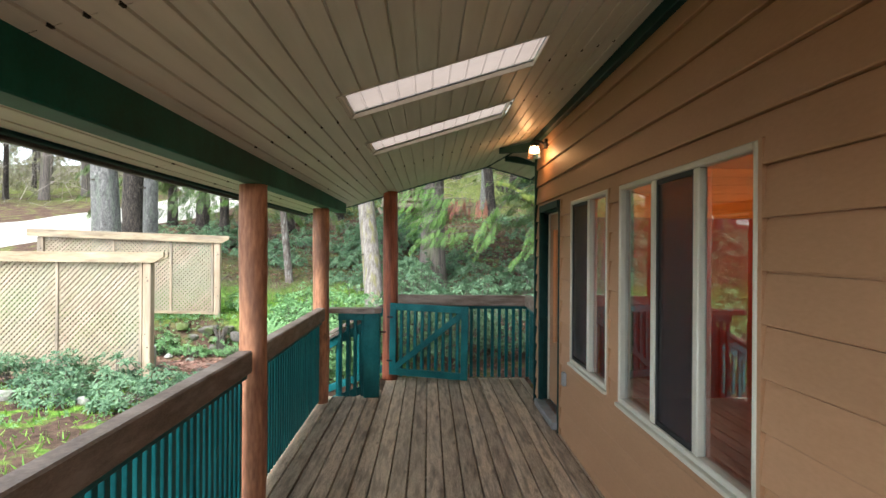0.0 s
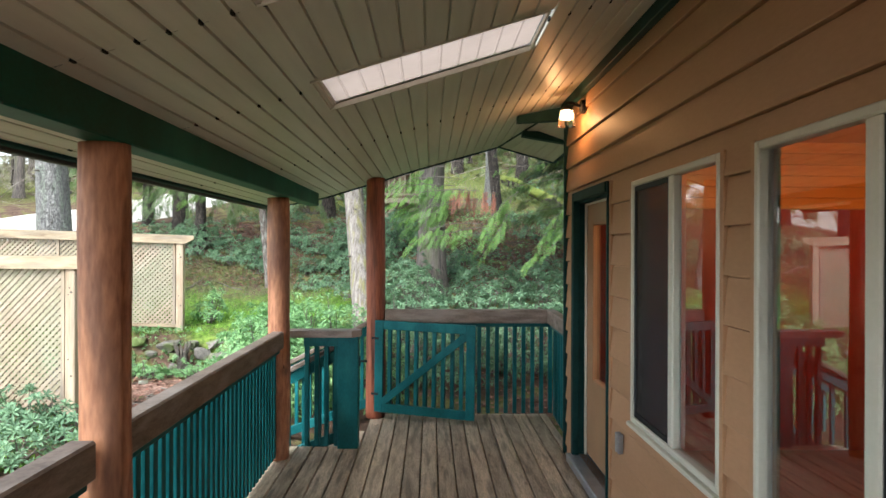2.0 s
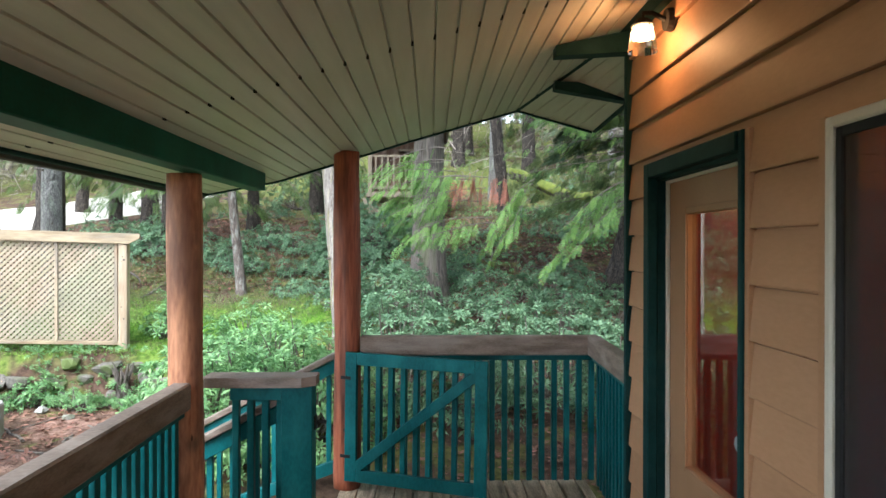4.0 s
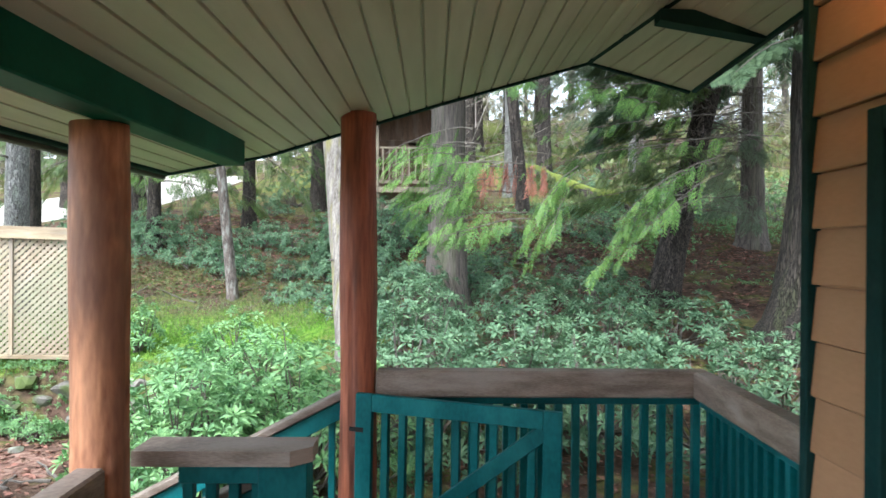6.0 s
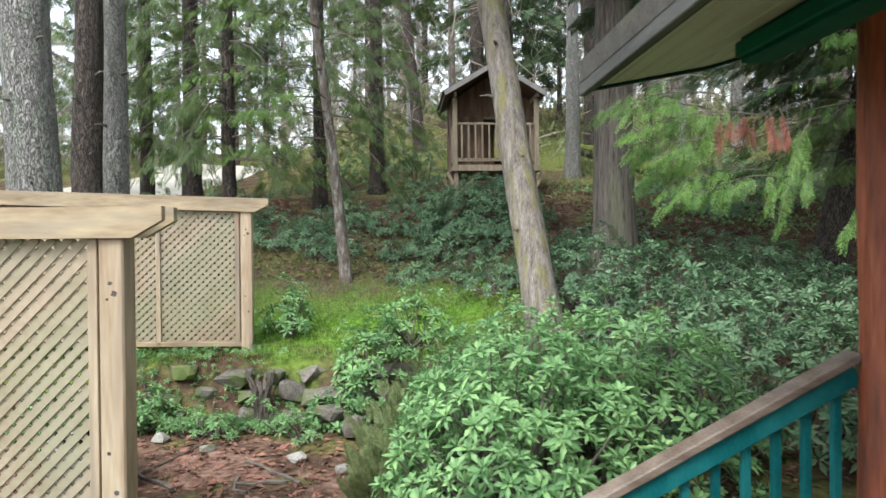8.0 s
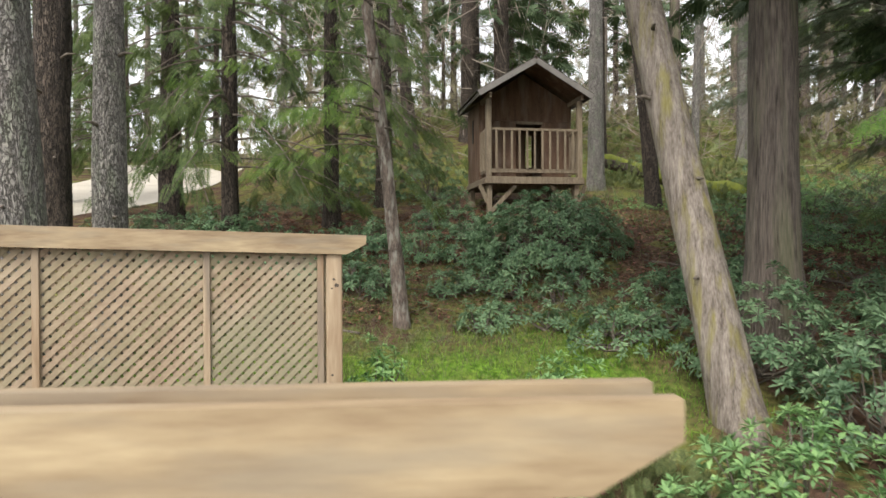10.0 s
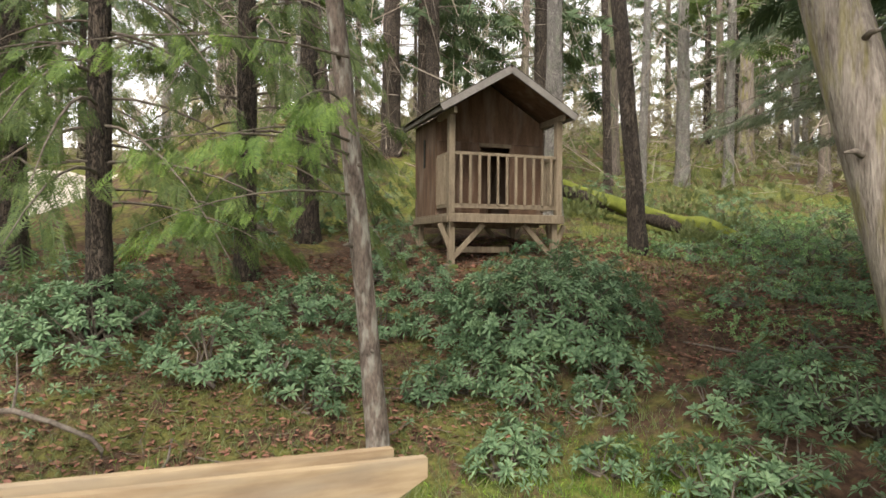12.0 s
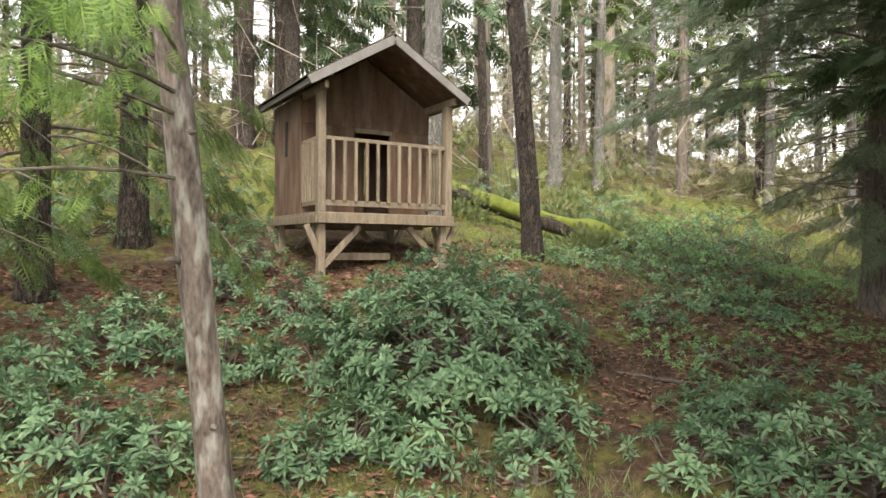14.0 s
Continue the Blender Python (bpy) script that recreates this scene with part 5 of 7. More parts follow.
def boughs(acc_wood, starts, spray, per_metre, hang, size, jitter=0.3, spread=0.28, tilt=0.35):
    """Boughs with sprays on both sides. starts: rows of (place, az, length, rise, sag, thickness)."""
    PL, DI, SC = [], [], []
    for p, az, length, rise, sag, thick in starts:
        c = branch_curve(np.array(p), az, length, rise, sag)
        acc_wood.add(*tube(c, np.linspace(thick, thick * 0.2, len(c)), 5, False))
        n = max(3, int(per_metre * length))
        s = 0.18 + 0.82 * rng.random(n) ** 0.8
        pts = np.stack([np.interp(s, np.linspace(0, 1, len(c)), c[:, k]) for k in range(3)], -1)
        out = np.array([math.cos(az), math.sin(az), 0])
        side = np.array([-math.sin(az), math.cos(az), 0])
        sg = rng.choice([-1, 1], n)[:, None]
        d = out * (0.7 + 0.5 * s[:, None]) + side * sg * (1.15 - 0.7 * s[:, None]) + np.array([0, 0, 1]) * (rise - 2 * sag * s[:, None] - hang) + rng.normal(0, jitter, (n, 3)) * 0.5
        pts = pts + side * sg * rng.random((n, 1)) * spread * length * 0.35 * (1 - 0.5 * s[:, None]) + np.array([0, 0, -1]) * rng.random((n, 1)) * 0.12 * hang
        PL.append(pts)
        DI.append(d)
        SC.append(size * rng.uniform(0.65, 1.25, n))
    PL, DI, SC = np.concatenate(PL), np.concatenate(DI), np.concatenate(SC)
    return scatter(spray, PL, frames_from(DI, rng.normal(0, tilt, len(PL))), SC)


def trunk_mesh(x, y, z, r, height, lean=(0, 0), flare=0.35, sides=18, bend=0.0, wob=0.05, top=0.35):
    zs = np.concatenate([[-0.25, 0, 0.12, 0.3, 0.5, 0.75], np.linspace(1.1, height, 14)])
    rr = r * (1 - (1 - top) * np.clip(zs, 0, None) / height) * (1 + flare * np.exp(-np.clip(zs, 0, None) / (0.22 + 1.0 * r)))
    px = x + lean[0] * zs + bend * np.sin(zs * 0.9)
    py = y + lean[1] * zs + 0.6 * bend * np.cos(zs * 0.7)
    V, F = tube(np.stack([px, py, z + zs], -1), rr, sides, True, wob)
    return V, F, (px, py, zs)


def limbs(t, rows, spray, needles, per_metre, hang, size):
    """Single named boughs on a tree; also the unseen shade crowns."""
    wood = Acc()
    FV, FF = boughs(wood, rows, spray, per_metre, hang, size, tilt=0.9)
    tagged(part("limb_wood", wood, M_twig, t, "grey hanging limbs"), kind="stuff")
    tagged(part("fronds", mesh_np("fronds", FV, FF), needles, t), kind="stuff")


def tree(name, x, y, r, height, bark, label, needles=None, lean=(0, 0), flare=0.35, bend=0.0, crown=None, spray=None, group="forest trees", z=None, sides=18, per_metre=11, size=1.0, hang=0.25, sag=0.25, thick=0.02, wob=0.05, top=0.35):
    """A tree: tapered trunk, and boughs with needles. crown: (count, lowest, highest, longest, az range)."""
    z = float(ground_z(x, y)) if z is None else z
    t = thing(name, (x, y, z), label, "tree", group)
    V, F, (px, py, zs) = trunk_mesh(x, y, z, r, height, lean, flare, sides, bend, wob, top)
    part("trunk", mesh_np("trunk", V, F, True), bark, t)
    if crown:
        count, lo, hi, longest, az0, az1 = crown
        rows = []
        for k in range(count):
            h = lo + (hi - lo) * (k + rng.random()) / count
            p = (np.interp(h, zs, px), np.interp(h, zs, py), z + h)
            length = longest * rng.uniform(0.55, 1.0) * (1 - 0.65 * (h - lo) / max(0.1, height - lo))
            rows.append((p, radians(rng.uniform(az0, az1)), length, rng.uniform(-0.1, 0.25), sag * rng.uniform(0.6, 1.4), thick * rng.uniform(0.7, 1.2)))
        wood = Acc()
        FV, FF = boughs(wood, rows, spray, per_metre, hang, size, tilt=0.7)
        tagged(part("bough", wood, M_twig, t, "thin drooping boughs"), kind="stuff")
        tagged(part("needles", mesh_np("needles", FV, FF), needles, t), kind="stuff")
    return t


def stubs(t, x, y, z, r, lean, rows):
    """Broken limb stubs on a bare trunk. rows: (height, azimuth in degrees, length)."""
    for h, az, l in rows:
        d = np.array((math.cos(radians(az)), math.sin(radians(az)), 0.25))
        p = np.array((x + lean[0] * h, y + lean[1] * h, z + h)) + d * r * 0.7
        acc = Acc()
        acc.add(*tube([p, p + d * l * 0.5, p + d * l + np.array((0, 0, -0.2 * l))], (0.022, 0.016, 0.007), 7))
        part("branch_stub", acc.mesh("branch_stub", True), M_twig, t, "short broken grey limb")


# trees that stand close
tree("leaning_tree", -0.93, 12.6, 0.185, 8.0, M_bark_pale, "leaning pale trunk with peeling bark and yellow lichen", lean=(-0.118, 0.22), flare=0.22, z=0.45, top=0.62, wob=0.025)
cedar = tree("cedar_tree", 0.16, 13.7, 0.255, 13, M_bark_red, "large cedar with fibrous bark and flared base", flare=0.8, z=0.6, wob=0.035)
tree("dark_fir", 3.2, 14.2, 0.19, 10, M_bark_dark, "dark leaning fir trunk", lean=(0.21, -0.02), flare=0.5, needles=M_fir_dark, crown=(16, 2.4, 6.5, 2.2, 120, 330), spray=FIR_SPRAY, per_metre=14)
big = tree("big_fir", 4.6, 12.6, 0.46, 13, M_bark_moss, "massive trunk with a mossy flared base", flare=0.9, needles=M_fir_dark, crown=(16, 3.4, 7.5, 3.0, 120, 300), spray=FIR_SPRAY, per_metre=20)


def cedar_frond(length, pairs):
    """A flat scaly cedar frond along x, widest near its base, its side shoots lobed and swept forward."""
    Vs, Fs, n = [], [], 0

    def blade(p, d, l, w):
        nonlocal n
        d = d / np.linalg.norm(d)
        s = np.array((-d[1], d[0], 0.0))
        dip = np.array((0, 0, -0.14 * l))
        Vs.extend([p, p + d * l * 0.4 + s * w, p + d * l * 0.4 - s * w, p + d * l + dip])
        Fs.extend([(n, n + 1, n + 2), (n + 1, n + 3, n + 2)])
        n += 4

    blade(np.zeros(3), np.array((1.0, 0, 0)), length, 0.007)
    for k in range(pairs):
        s = (k + 0.6) / pairs
        for side in (-1, 1):
            l = length * (0.14 + 0.34 * (1 - s) * (0.5 + 1.2 * s)) * rng.uniform(0.75, 1.2)
            p = np.array(((s + 0.02 * side) * length * 0.92, 0, -0.10 * s * s * length))
            d = np.array((1.0, side * rng.uniform(0.75, 1.0), rng.uniform(-0.22, 0.05)))
            blade(p, d, l, 0.0085)
            e = d / np.linalg.norm(d)
            for q in (0.42,):
                for s2 in (-1, 1):
                    f = np.array((e[0] - s2 * e[1] * 0.6, e[1] + s2 * e[0] * 0.6, e[2]))
                    blade(p + e * l * q, f, l * 0.42 * (1.2 - q), 0.0065)
    return np.array(Vs), np.array(Fs)


FRONDS = [cedar_frond(0.36, 6), cedar_frond(0.30, 5), cedar_frond(0.44, 7)]


def cedar_boughs(t, rows, material, label, thick=0.007):
    """Hanging cedar boughs. rows: (root, tip, sag, fronds, size): a bowed twig, with fronds drooping off both sides."""
    wood = Acc()
    PL, DI, SC = [], [], []
    for root, tip, sag, count, size in rows:
        root, tip = np.array(root, float), np.array(tip, float)
        s = np.linspace(0, 1, 9)[:, None]
        c = root + (tip - root) * s + np.array([0, 0, 1.0]) * sag * 4 * s * (1 - s) + np.cumsum(rng.normal(0, 0.008, (9, 3)), 0)
        wood.add(*tube(c, np.linspace(thick, 0.002, 9), 5, False))
        q = np.sort(0.12 + 0.88 * rng.random(count) ** 0.8)
        p = np.stack([np.interp(q, s[:, 0], c[:, k]) for k in range(3)], -1)
        way = (tip - root) / np.linalg.norm(tip - root)
        side = np.cross(way, (0, 0, 1.0))
        sg = np.where(np.arange(count) % 2 == 0, 1, -1)[:, None]
        d = way * (0.35 + 0.6 * q[:, None]) + side * sg * rng.uniform(0.15, 0.6, (count, 1)) - np.array([0, 0, 1.0]) * rng.uniform(0.5, 1.1, (count, 1))
        PL.append(p)
        DI.append(d)
        SC.append(size * rng.uniform(0.65, 1.15, count) * (1.1 - 0.35 * q))
    PL, DI, SC = np.concatenate(PL), np.concatenate(DI), np.concatenate(SC)
    V, F, off = [], [], 0
    for k, T in enumerate(FRONDS):
        pick = np.arange(len(PL)) % 3 == k
        v, f = scatter(T, PL[pick], frames_from(DI[pick], rng.normal(0, 0.7, pick.sum())), SC[pick])
        V.append(v)
        F.append(f + off)
        off += len(v)
    tagged(part("limb_wood", wood, M_twig, t, "thin bowed cedar twigs"), kind="stuff")
    tagged(part("foliage", mesh_np("foliage", np.concatenate(V), np.concatenate(F)), material, t, label), kind="stuff")


# boughs that hang out over the shrubs beyond the deck, in a bright cluster and darker ones behind
BOUGHS = []
for k in range(18):
    zt = 2.80 - 0.055 * k
    BOUGHS.append(((0.55 + rng.uniform(-0.2, 0.5), 11.8 + rng.uniform(-0.2, 0.3), zt + rng.uniform(-0.02, 0.25)), (-0.66 + 0.035 * k + rng.uniform(-0.05, 0.12), 11.45 + rng.uniform(-0.3, 0.35), zt - 0.12), 0.08, 19, 0.70))
for k in range(6):
    BOUGHS.append(((1.4 + rng.uniform(-0.1, 0.1), 11.9, 2.62 - 0.08 * k), (0.92 + rng.uniform(-0.1, 0.15), 11.5 + rng.uniform(-0.2, 0.2), 2.15 - 0.11 * k), 0.06, 13, 0.68))
for k in range(9):
    BOUGHS.append(((2.85 + rng.uniform(-0.1, 0.25), 12.0, 2.75 - 0.06 * k), (1.95 - 0.04 * k + rng.uniform(-0.1, 0.25), 11.5 + rng.uniform(-0.2, 0.2), 2.2 - 0.085 * k), 0.09, 15, 0.74))
for x, z in ((0.72, 3.42), (0.85, 3.4), (1.4, 3.42), (1.55, 3.34), (1.9, 3.25), (2.1, 3.2), (1.75, 3.38)):
    BOUGHS.append(((x + 0.35, 12.1, z + 0.12), (x - 0.08, 11.5, z - 0.06), 0.05, 9, 0.66))
cedar_boughs(big, [((3.9, 12.3, 3.3), (0.2, 11.85, 2.72), 0.1, 26, 0.6), ((3.9, 12.4, 3.05), (0.9, 11.9, 2.55), 0.12, 24, 0.6), ((3.9, 12.5, 3.6), (0.75, 12.0, 3.35), 0.08, 20, 0.55)] + BOUGHS, M_cedar, "drooping bright green cedar fronds")
DEAD = [((0.5 + 0.085 * k, 11.75, 2.72 + rng.uniform(-0.08, 0.06)), (0.5 + 0.085 * k + rng.uniform(-0.12, 0.06), 11.6, 2.32 + rng.uniform(-0.16, 0.12)), 0.02, 11, 0.55) for k in range(9)]
cedar_boughs(big, DEAD, M_cedar_dead, "dead rust red cedar fronds", 0.004)
limbs(scene.objects["dark_fir"], [((3.3 + 0.2 * (z - 1.0), 14.1, z), radians(rng.uniform(165, 235)), rng.uniform(1.3, 2.5), 0.0, 0.18, 0.012) for z in np.linspace(2.5, 4.6, 17)], CURTAIN_SPRAY, M_fir, 17, 0.7, 0.85)
# dead bare twigs round the dark leaning trunk
TWIGS = Acc()
for k in range(34):
    p = np.array((3.2 + 0.21 * (1.2 + 0.075 * k) + rng.uniform(-0.12, 0.12), 14.1, 2.3 + 0.075 * k))
    d = np.array((rng.uniform(-1, 1), rng.uniform(-1, -0.1), rng.uniform(-0.5, 0.25)))
    l = rng.uniform(0.5, 1.3)
    c = p + d * l * np.linspace(0, 1, 6)[:, None] + np.cumsum(rng.normal(0, 0.045, (6, 3)), 0)
    TWIGS.add(*tube(c, np.linspace(0.011, 0.003, 6), 5, False))
    for q in (2, 3, 4):
        e = c[q] + np.array((rng.uniform(-0.4, 0.4), rng.uniform(-0.3, 0.2), rng.uniform(-0.35, 0.2))) * np.linspace(0, 1, 4)[:, None] + rng.normal(0, 0.012, (4, 3))
        TWIGS.add(*tube(e, np.linspace(0.005, 0.002, 4), 4, False))
tagged(part("dead_twig", TWIGS, M_twig, scene.objects["dark_fir"], "bare grey dead twigs"), kind="stuff")
slim = tree("slender_fir", -3.26, 15.65, 0.085, 10, M_bark_thin, "slender grey trunk with mottled bark", lean=(-0.106, 0.0), flare=0.25, bend=0.02)
limbs(slim, [((-3.52, 15.6, 3.3), radians(222), 1.9, 0.12, 0.22, 0.012), ((-3.52, 15.6, 3.6), radians(250), 1.6, 0.1, 0.25, 0.012), ((-3.55, 15.5, 4.0), radians(205), 2.2, 0.05, 0.25, 0.012), ((-3.52, 15.6, 3.4), radians(235), 1.7, 0.05, 0.2, 0.012),
             ((-3.52, 15.6, 3.0), radians(200), 1.5, 0.1, 0.3, 0.01), ((-3.6, 15.5, 4.6), radians(240), 1.9, 0.05, 0.25, 0.012), ((-3.6, 15.5, 5.0), radians(262), 1.6, 0.05, 0.25, 0.012), ((-3.6, 15.6, 5.2), radians(190), 2.0, 0.05, 0.3, 0.012)], CURTAIN_SPRAY, M_fir_new, 26, 1.1, 0.55)
slim_dark = tree("slender_fir", 2.0, 19.72, 0.14, 11, M_bark_dark, "slender dark trunk beside the playhouse", lean=(-0.105, 0.0), flare=0.25, top=0.6, bend=0.02)
stubs(slim_dark, 2.0, 19.72, 2.45, 0.12, (-0.105, 0.0), ((1.2, 300, 0.1), (2.1, 230, 0.14), (3.0, 280, 0.2), (3.6, 200, 0.25)))
tree("grey_fir", -6.52, 13.6, 0.30, 14, M_bark_grey, "large grey trunk with lichen and deeply cracked bark", lean=(-0.045, 0), flare=0.25, z=0.3, wob=0.04)
tree("dark_fir", -8.0, 17.9, 0.28, 14, M_bark_dark, "dark furrowed fir trunk", flare=0.3, lean=(0.02, 0))
tree("grey_fir", -6.24, 14.9, 0.17, 13, M_bark_grey, "straight grey fir trunk", flare=0.15, z=0.6)
CURTAIN = "fir with hanging green boughs"
for cx, cy, cr, n in ((-8.3, 21.5, 0.15, 36), (-10.3, 23.6, 0.17, 34), (-5.6, 18.2, 0.13, 34), (-4.1, 19.6, 0.14, 30), (-7.0, 20.6, 0.2, 28), (-3.0, 22.0, 0.18, 20)):
    tree("curtain_fir", cx, cy, cr, 11, M_bark_dark, CURTAIN, flare=0.3, needles=M_fir, crown=(n + 8, 1.3, 6.2, 2.4, 150, 390), spray=CURTAIN_SPRAY, per_metre=15, size=0.95, hang=1.2, sag=0.55)


stubs(scene.objects["leaning_tree"], -0.93, 12.6, 0.45, 0.17, (-0.118, 0.22), ((1.1, 215, 0.12), (1.9, 280, 0.10), (2.6, 190, 0.2), (3.2, 250, 0.16)))
stubs(scene.objects["grey_fir"], -6.52, 13.6, 0.3, 0.28, (-0.045, 0), ((1.8, 290, 0.14), (2.7, 250, 0.2), (3.4, 320, 0.25)))
stubs(scene.objects["grey_fir.001"], -6.24, 14.9, 0.6, 0.16, (0, 0), ((1.5, 300, 0.15), (2.4, 240, 0.2), (3.1, 330, 0.2)))
stubs(scene.objects["dark_fir.001"], -8.0, 17.9, 1.5, 0.26, (0.02, 0), ((1.5, 300, 0.25), (2.4, 260, 0.4), (2.9, 320, 0.4)))
stubs(slim, -3.26, 15.65, 0.9, 0.075, (-0.106, 0.0), ((0.9, 280, 0.05), (1.7, 200, 0.08), (2.3, 310, 0.06), (3.1, 250, 0.12)))
# high, mostly unseen crowns to shade the bank beyond the deck and slope foot
SHADE_CROWN = [((4.6 + rng.uniform(-0.3, 0.3), 12.6, 4.4 + 0.12 * k), radians(rng.uniform(90, 300)), rng.uniform(2.8, 5.2), 0.05, 0.1, 0.03) for k in range(46)]
limbs(big, SHADE_CROWN, FIR_SPRAY, M_fir_dark, 14, 0.5, 1.5)
SHADE_CROWN = [((4.6, 12.6, 7.4 + 0.1 * k), radians(10.6 * k), rng.uniform(3.0, 4.6), 0.05, 0.12, 0.03) for k in range(34)]
limbs(big, SHADE_CROWN, FAR_SPRAY, M_fir_dark, 13, 0.35, 1.2)
SHADE_CROWN = [((0.16, 13.7, 6.2 + 0.14 * k), radians(rng.uniform(170, 400)), rng.uniform(1.8, 3.2), 0.05, 0.12, 0.025) for k in range(24)]
SHADE_CROWN += [((0.16, 13.7, 5.4 + 0.13 * k), radians(rng.uniform(180, 350)), rng.uniform(2.4, 4.4), 0.1, 0.06, 0.025) for k in range(34)]
limbs(cedar, SHADE_CROWN, FAR_SPRAY, M_fir_dark, 13, 0.35, 1.1)
# crown added above the view on the bare leaning trunk, only to cast shade
limbs(scene.objects["leaning_tree"], [((-0.93 - 0.118 * h, 12.6 + 0.22 * h, 0.45 + h), radians(rng.uniform(190, 350)), rng.uniform(2.0, 3.4), 0.15, 0.08, 0.025) for h in np.linspace(6.0, 7.9, 28)], FAR_SPRAY, M_fir_dark, 13, 0.35, 1.1)
tree("grey_fir", 2.08, 22.75, 0.20, 12, M_bark_grey, "tall grey trunk behind the playhouse", flare=0.2)
tree("spreading_cedar", 5.8, 16.9, 0.21, 11, M_bark_red, "cedar with spreading grey green boughs", flare=0.5, needles=M_fir_grey, crown=(46, 2.7, 6.6, 4.3, 115, 250), spray=CURTAIN_SPRAY, per_metre=13, size=1.05, hang=0.5, sag=0.2)
shady = scene.objects["spreading_cedar"]
limbs(shady, [((5.8, 16.9, 2.6 + 0.11 * k), radians(rng.uniform(120, 260)), rng.uniform(0.7, 1.5), 0.0, 0.3, 0.012) for k in range(16)], CURTAIN_SPRAY, M_fir_grey, 18, 0.6, 1.0)
# extra limbs above the view, added to darken the ground below
limbs(shady, [((5.8, 16.9, 7.0 + 0.07 * k), radians(rng.uniform(200, 340)), rng.uniform(2.4, 4.8), 0.08, 0.0, 0.025) for k in range(12)], FAR_SPRAY, M_fir_dark, 13, 0.35, 1.2)
# bare curved twigs that hang below its green boughs
BARE = Acc()
for k in range(60):
    az, h, l = radians(rng.uniform(110, 250)), rng.uniform(1.5, 4.6), rng.uniform(0.9, 2.6)
    c = branch_curve(np.array((5.8, 16.9, 1.75 + h)), az, l, rng.uniform(-0.2, 0.15), rng.uniform(0.1, 0.4)) + np.cumsum(rng.normal(0, 0.03, (7, 3)), 0)
    BARE.add(*tube(c, np.linspace(0.012, 0.003, 7), 5, False))
    for q in (2, 3, 4, 5):
        e = c[q] + np.array((rng.uniform(-0.35, 0.35), rng.uniform(-0.35, 0.2), rng.uniform(-0.6, 0.05))) * np.linspace(0, 1, 4)[:, None] + rng.normal(0, 0.015, (4, 3))
        BARE.add(*tube(e, np.linspace(0.005, 0.002, 4), 4, False))
tagged(part("dead_twig", BARE, M_twig, shady, "bare grey dead twigs"), kind="stuff")
# more unseen crown overhead, added to shade the foot of the slope
for crowned, cx, cy, n in ((scene.objects["dark_fir"], 4.6, 14.1, 30), (shady, 5.8, 16.9, 12)):
    limbs(crowned, [((cx, cy, 6.9 + 0.1 * k), radians(185 + 160 * k / n), rng.uniform(3.0, 4.6), 0.06, 0.0, 0.03) for k in range(n)], FAR_SPRAY, M_fir_dark, 11, 0.3, 1.5)
for bx, by, lx, br, bark in ((-1.75, 27.4, -0.1, 0.2, M_bark_dark), (8.9, 27.2, 0.0, 0.22, M_bark_grey), (15.4, 31.5, 0.01, 0.33, M_bark_pale), (0.4, 29.6, 0.0, 0.3, M_bark_dark), (5.25, 25.6, -0.03, 0.12, M_bark_dark), (6.2, 25.5, 0.03, 0.12, M_bark_grey)):
    tree("bare_trunk", bx, by, br, 13, bark, "bare forest trunk on the slope", lean=(lx, 0), flare=0.2, sides=12, group="bare trunks")


# the forest behind: a few trees, each copied
def forest():
    kinds = []
    for k, (r, h, bark, need, crown) in enumerate(((0.16, 15, M_bark_grey, M_fir, (18, 4, 11, 2.6, 0, 360)), (0.22, 16, M_bark_dark, M_fir_dark, (22, 3, 11, 3.0, 0, 360)), (0.12, 13, M_bark_dark, M_fir, (16, 2.5, 10, 2.2, 0, 360)), (0.2, 16, M_bark_red, M_fir_dark, (16, 5, 12, 2.8, 0, 360)))):
        kinds.append(tree("forest_fir", -2.0 + 3.3 * k, 31.0 + 1.7 * k, r, h, bark, "tall forest fir with a sparse crown", lean=(0.01 * (k - 1.5), 0), needles=need, crown=crown, spray=FAR_SPRAY, per_metre=5.6, size=1.2, sides=9, wob=0.03))
    spots = []
    tries = 0
    while len(spots) < 84 and tries < 4000:
        tries += 1
        x, y = rng.uniform(-30, 36), rng.uniform(24.5, 58)
        if abs(x + 10 + 0.15 * (y - 26)) < 3.6 and y < 42:
            continue
        if -6 < x < 9 and y < 36 and rng.random() < 0.65:
            continue
        if all((x - a) ** 2 + (y - b) ** 2 > 2.5 for a, b in spots):
            spots.append((x, y))
    for x, y in [(-14 - rng.uniform(0, 22), rng.uniform(-6, 24)) for _ in range(14)]:
        if abs(x + 30 - (y - 6) * 0.95) > 5:
            spots.append((x, y))
    spots += [(rng.uniform(14, 28), rng.uniform(12, 26)) for _ in range(7)]
    # mostly hidden firs right of the porch, added to block sky light
    spots += [(8.6, 10.2), (7.6, 13.4), (10.4, 12.0), (9.5, 15.2), (8.2, 8.0)]
    spots += [(rng.uniform(17, 28), rng.uniform(19, 28)) for _ in range(6)]
    for k, (x, y) in enumerate(spots):
        copy_thing(kinds[k % 4], pose(x, y, float(ground_z(x, y)), 0, 0, rng.uniform(0, 360)))


forest()


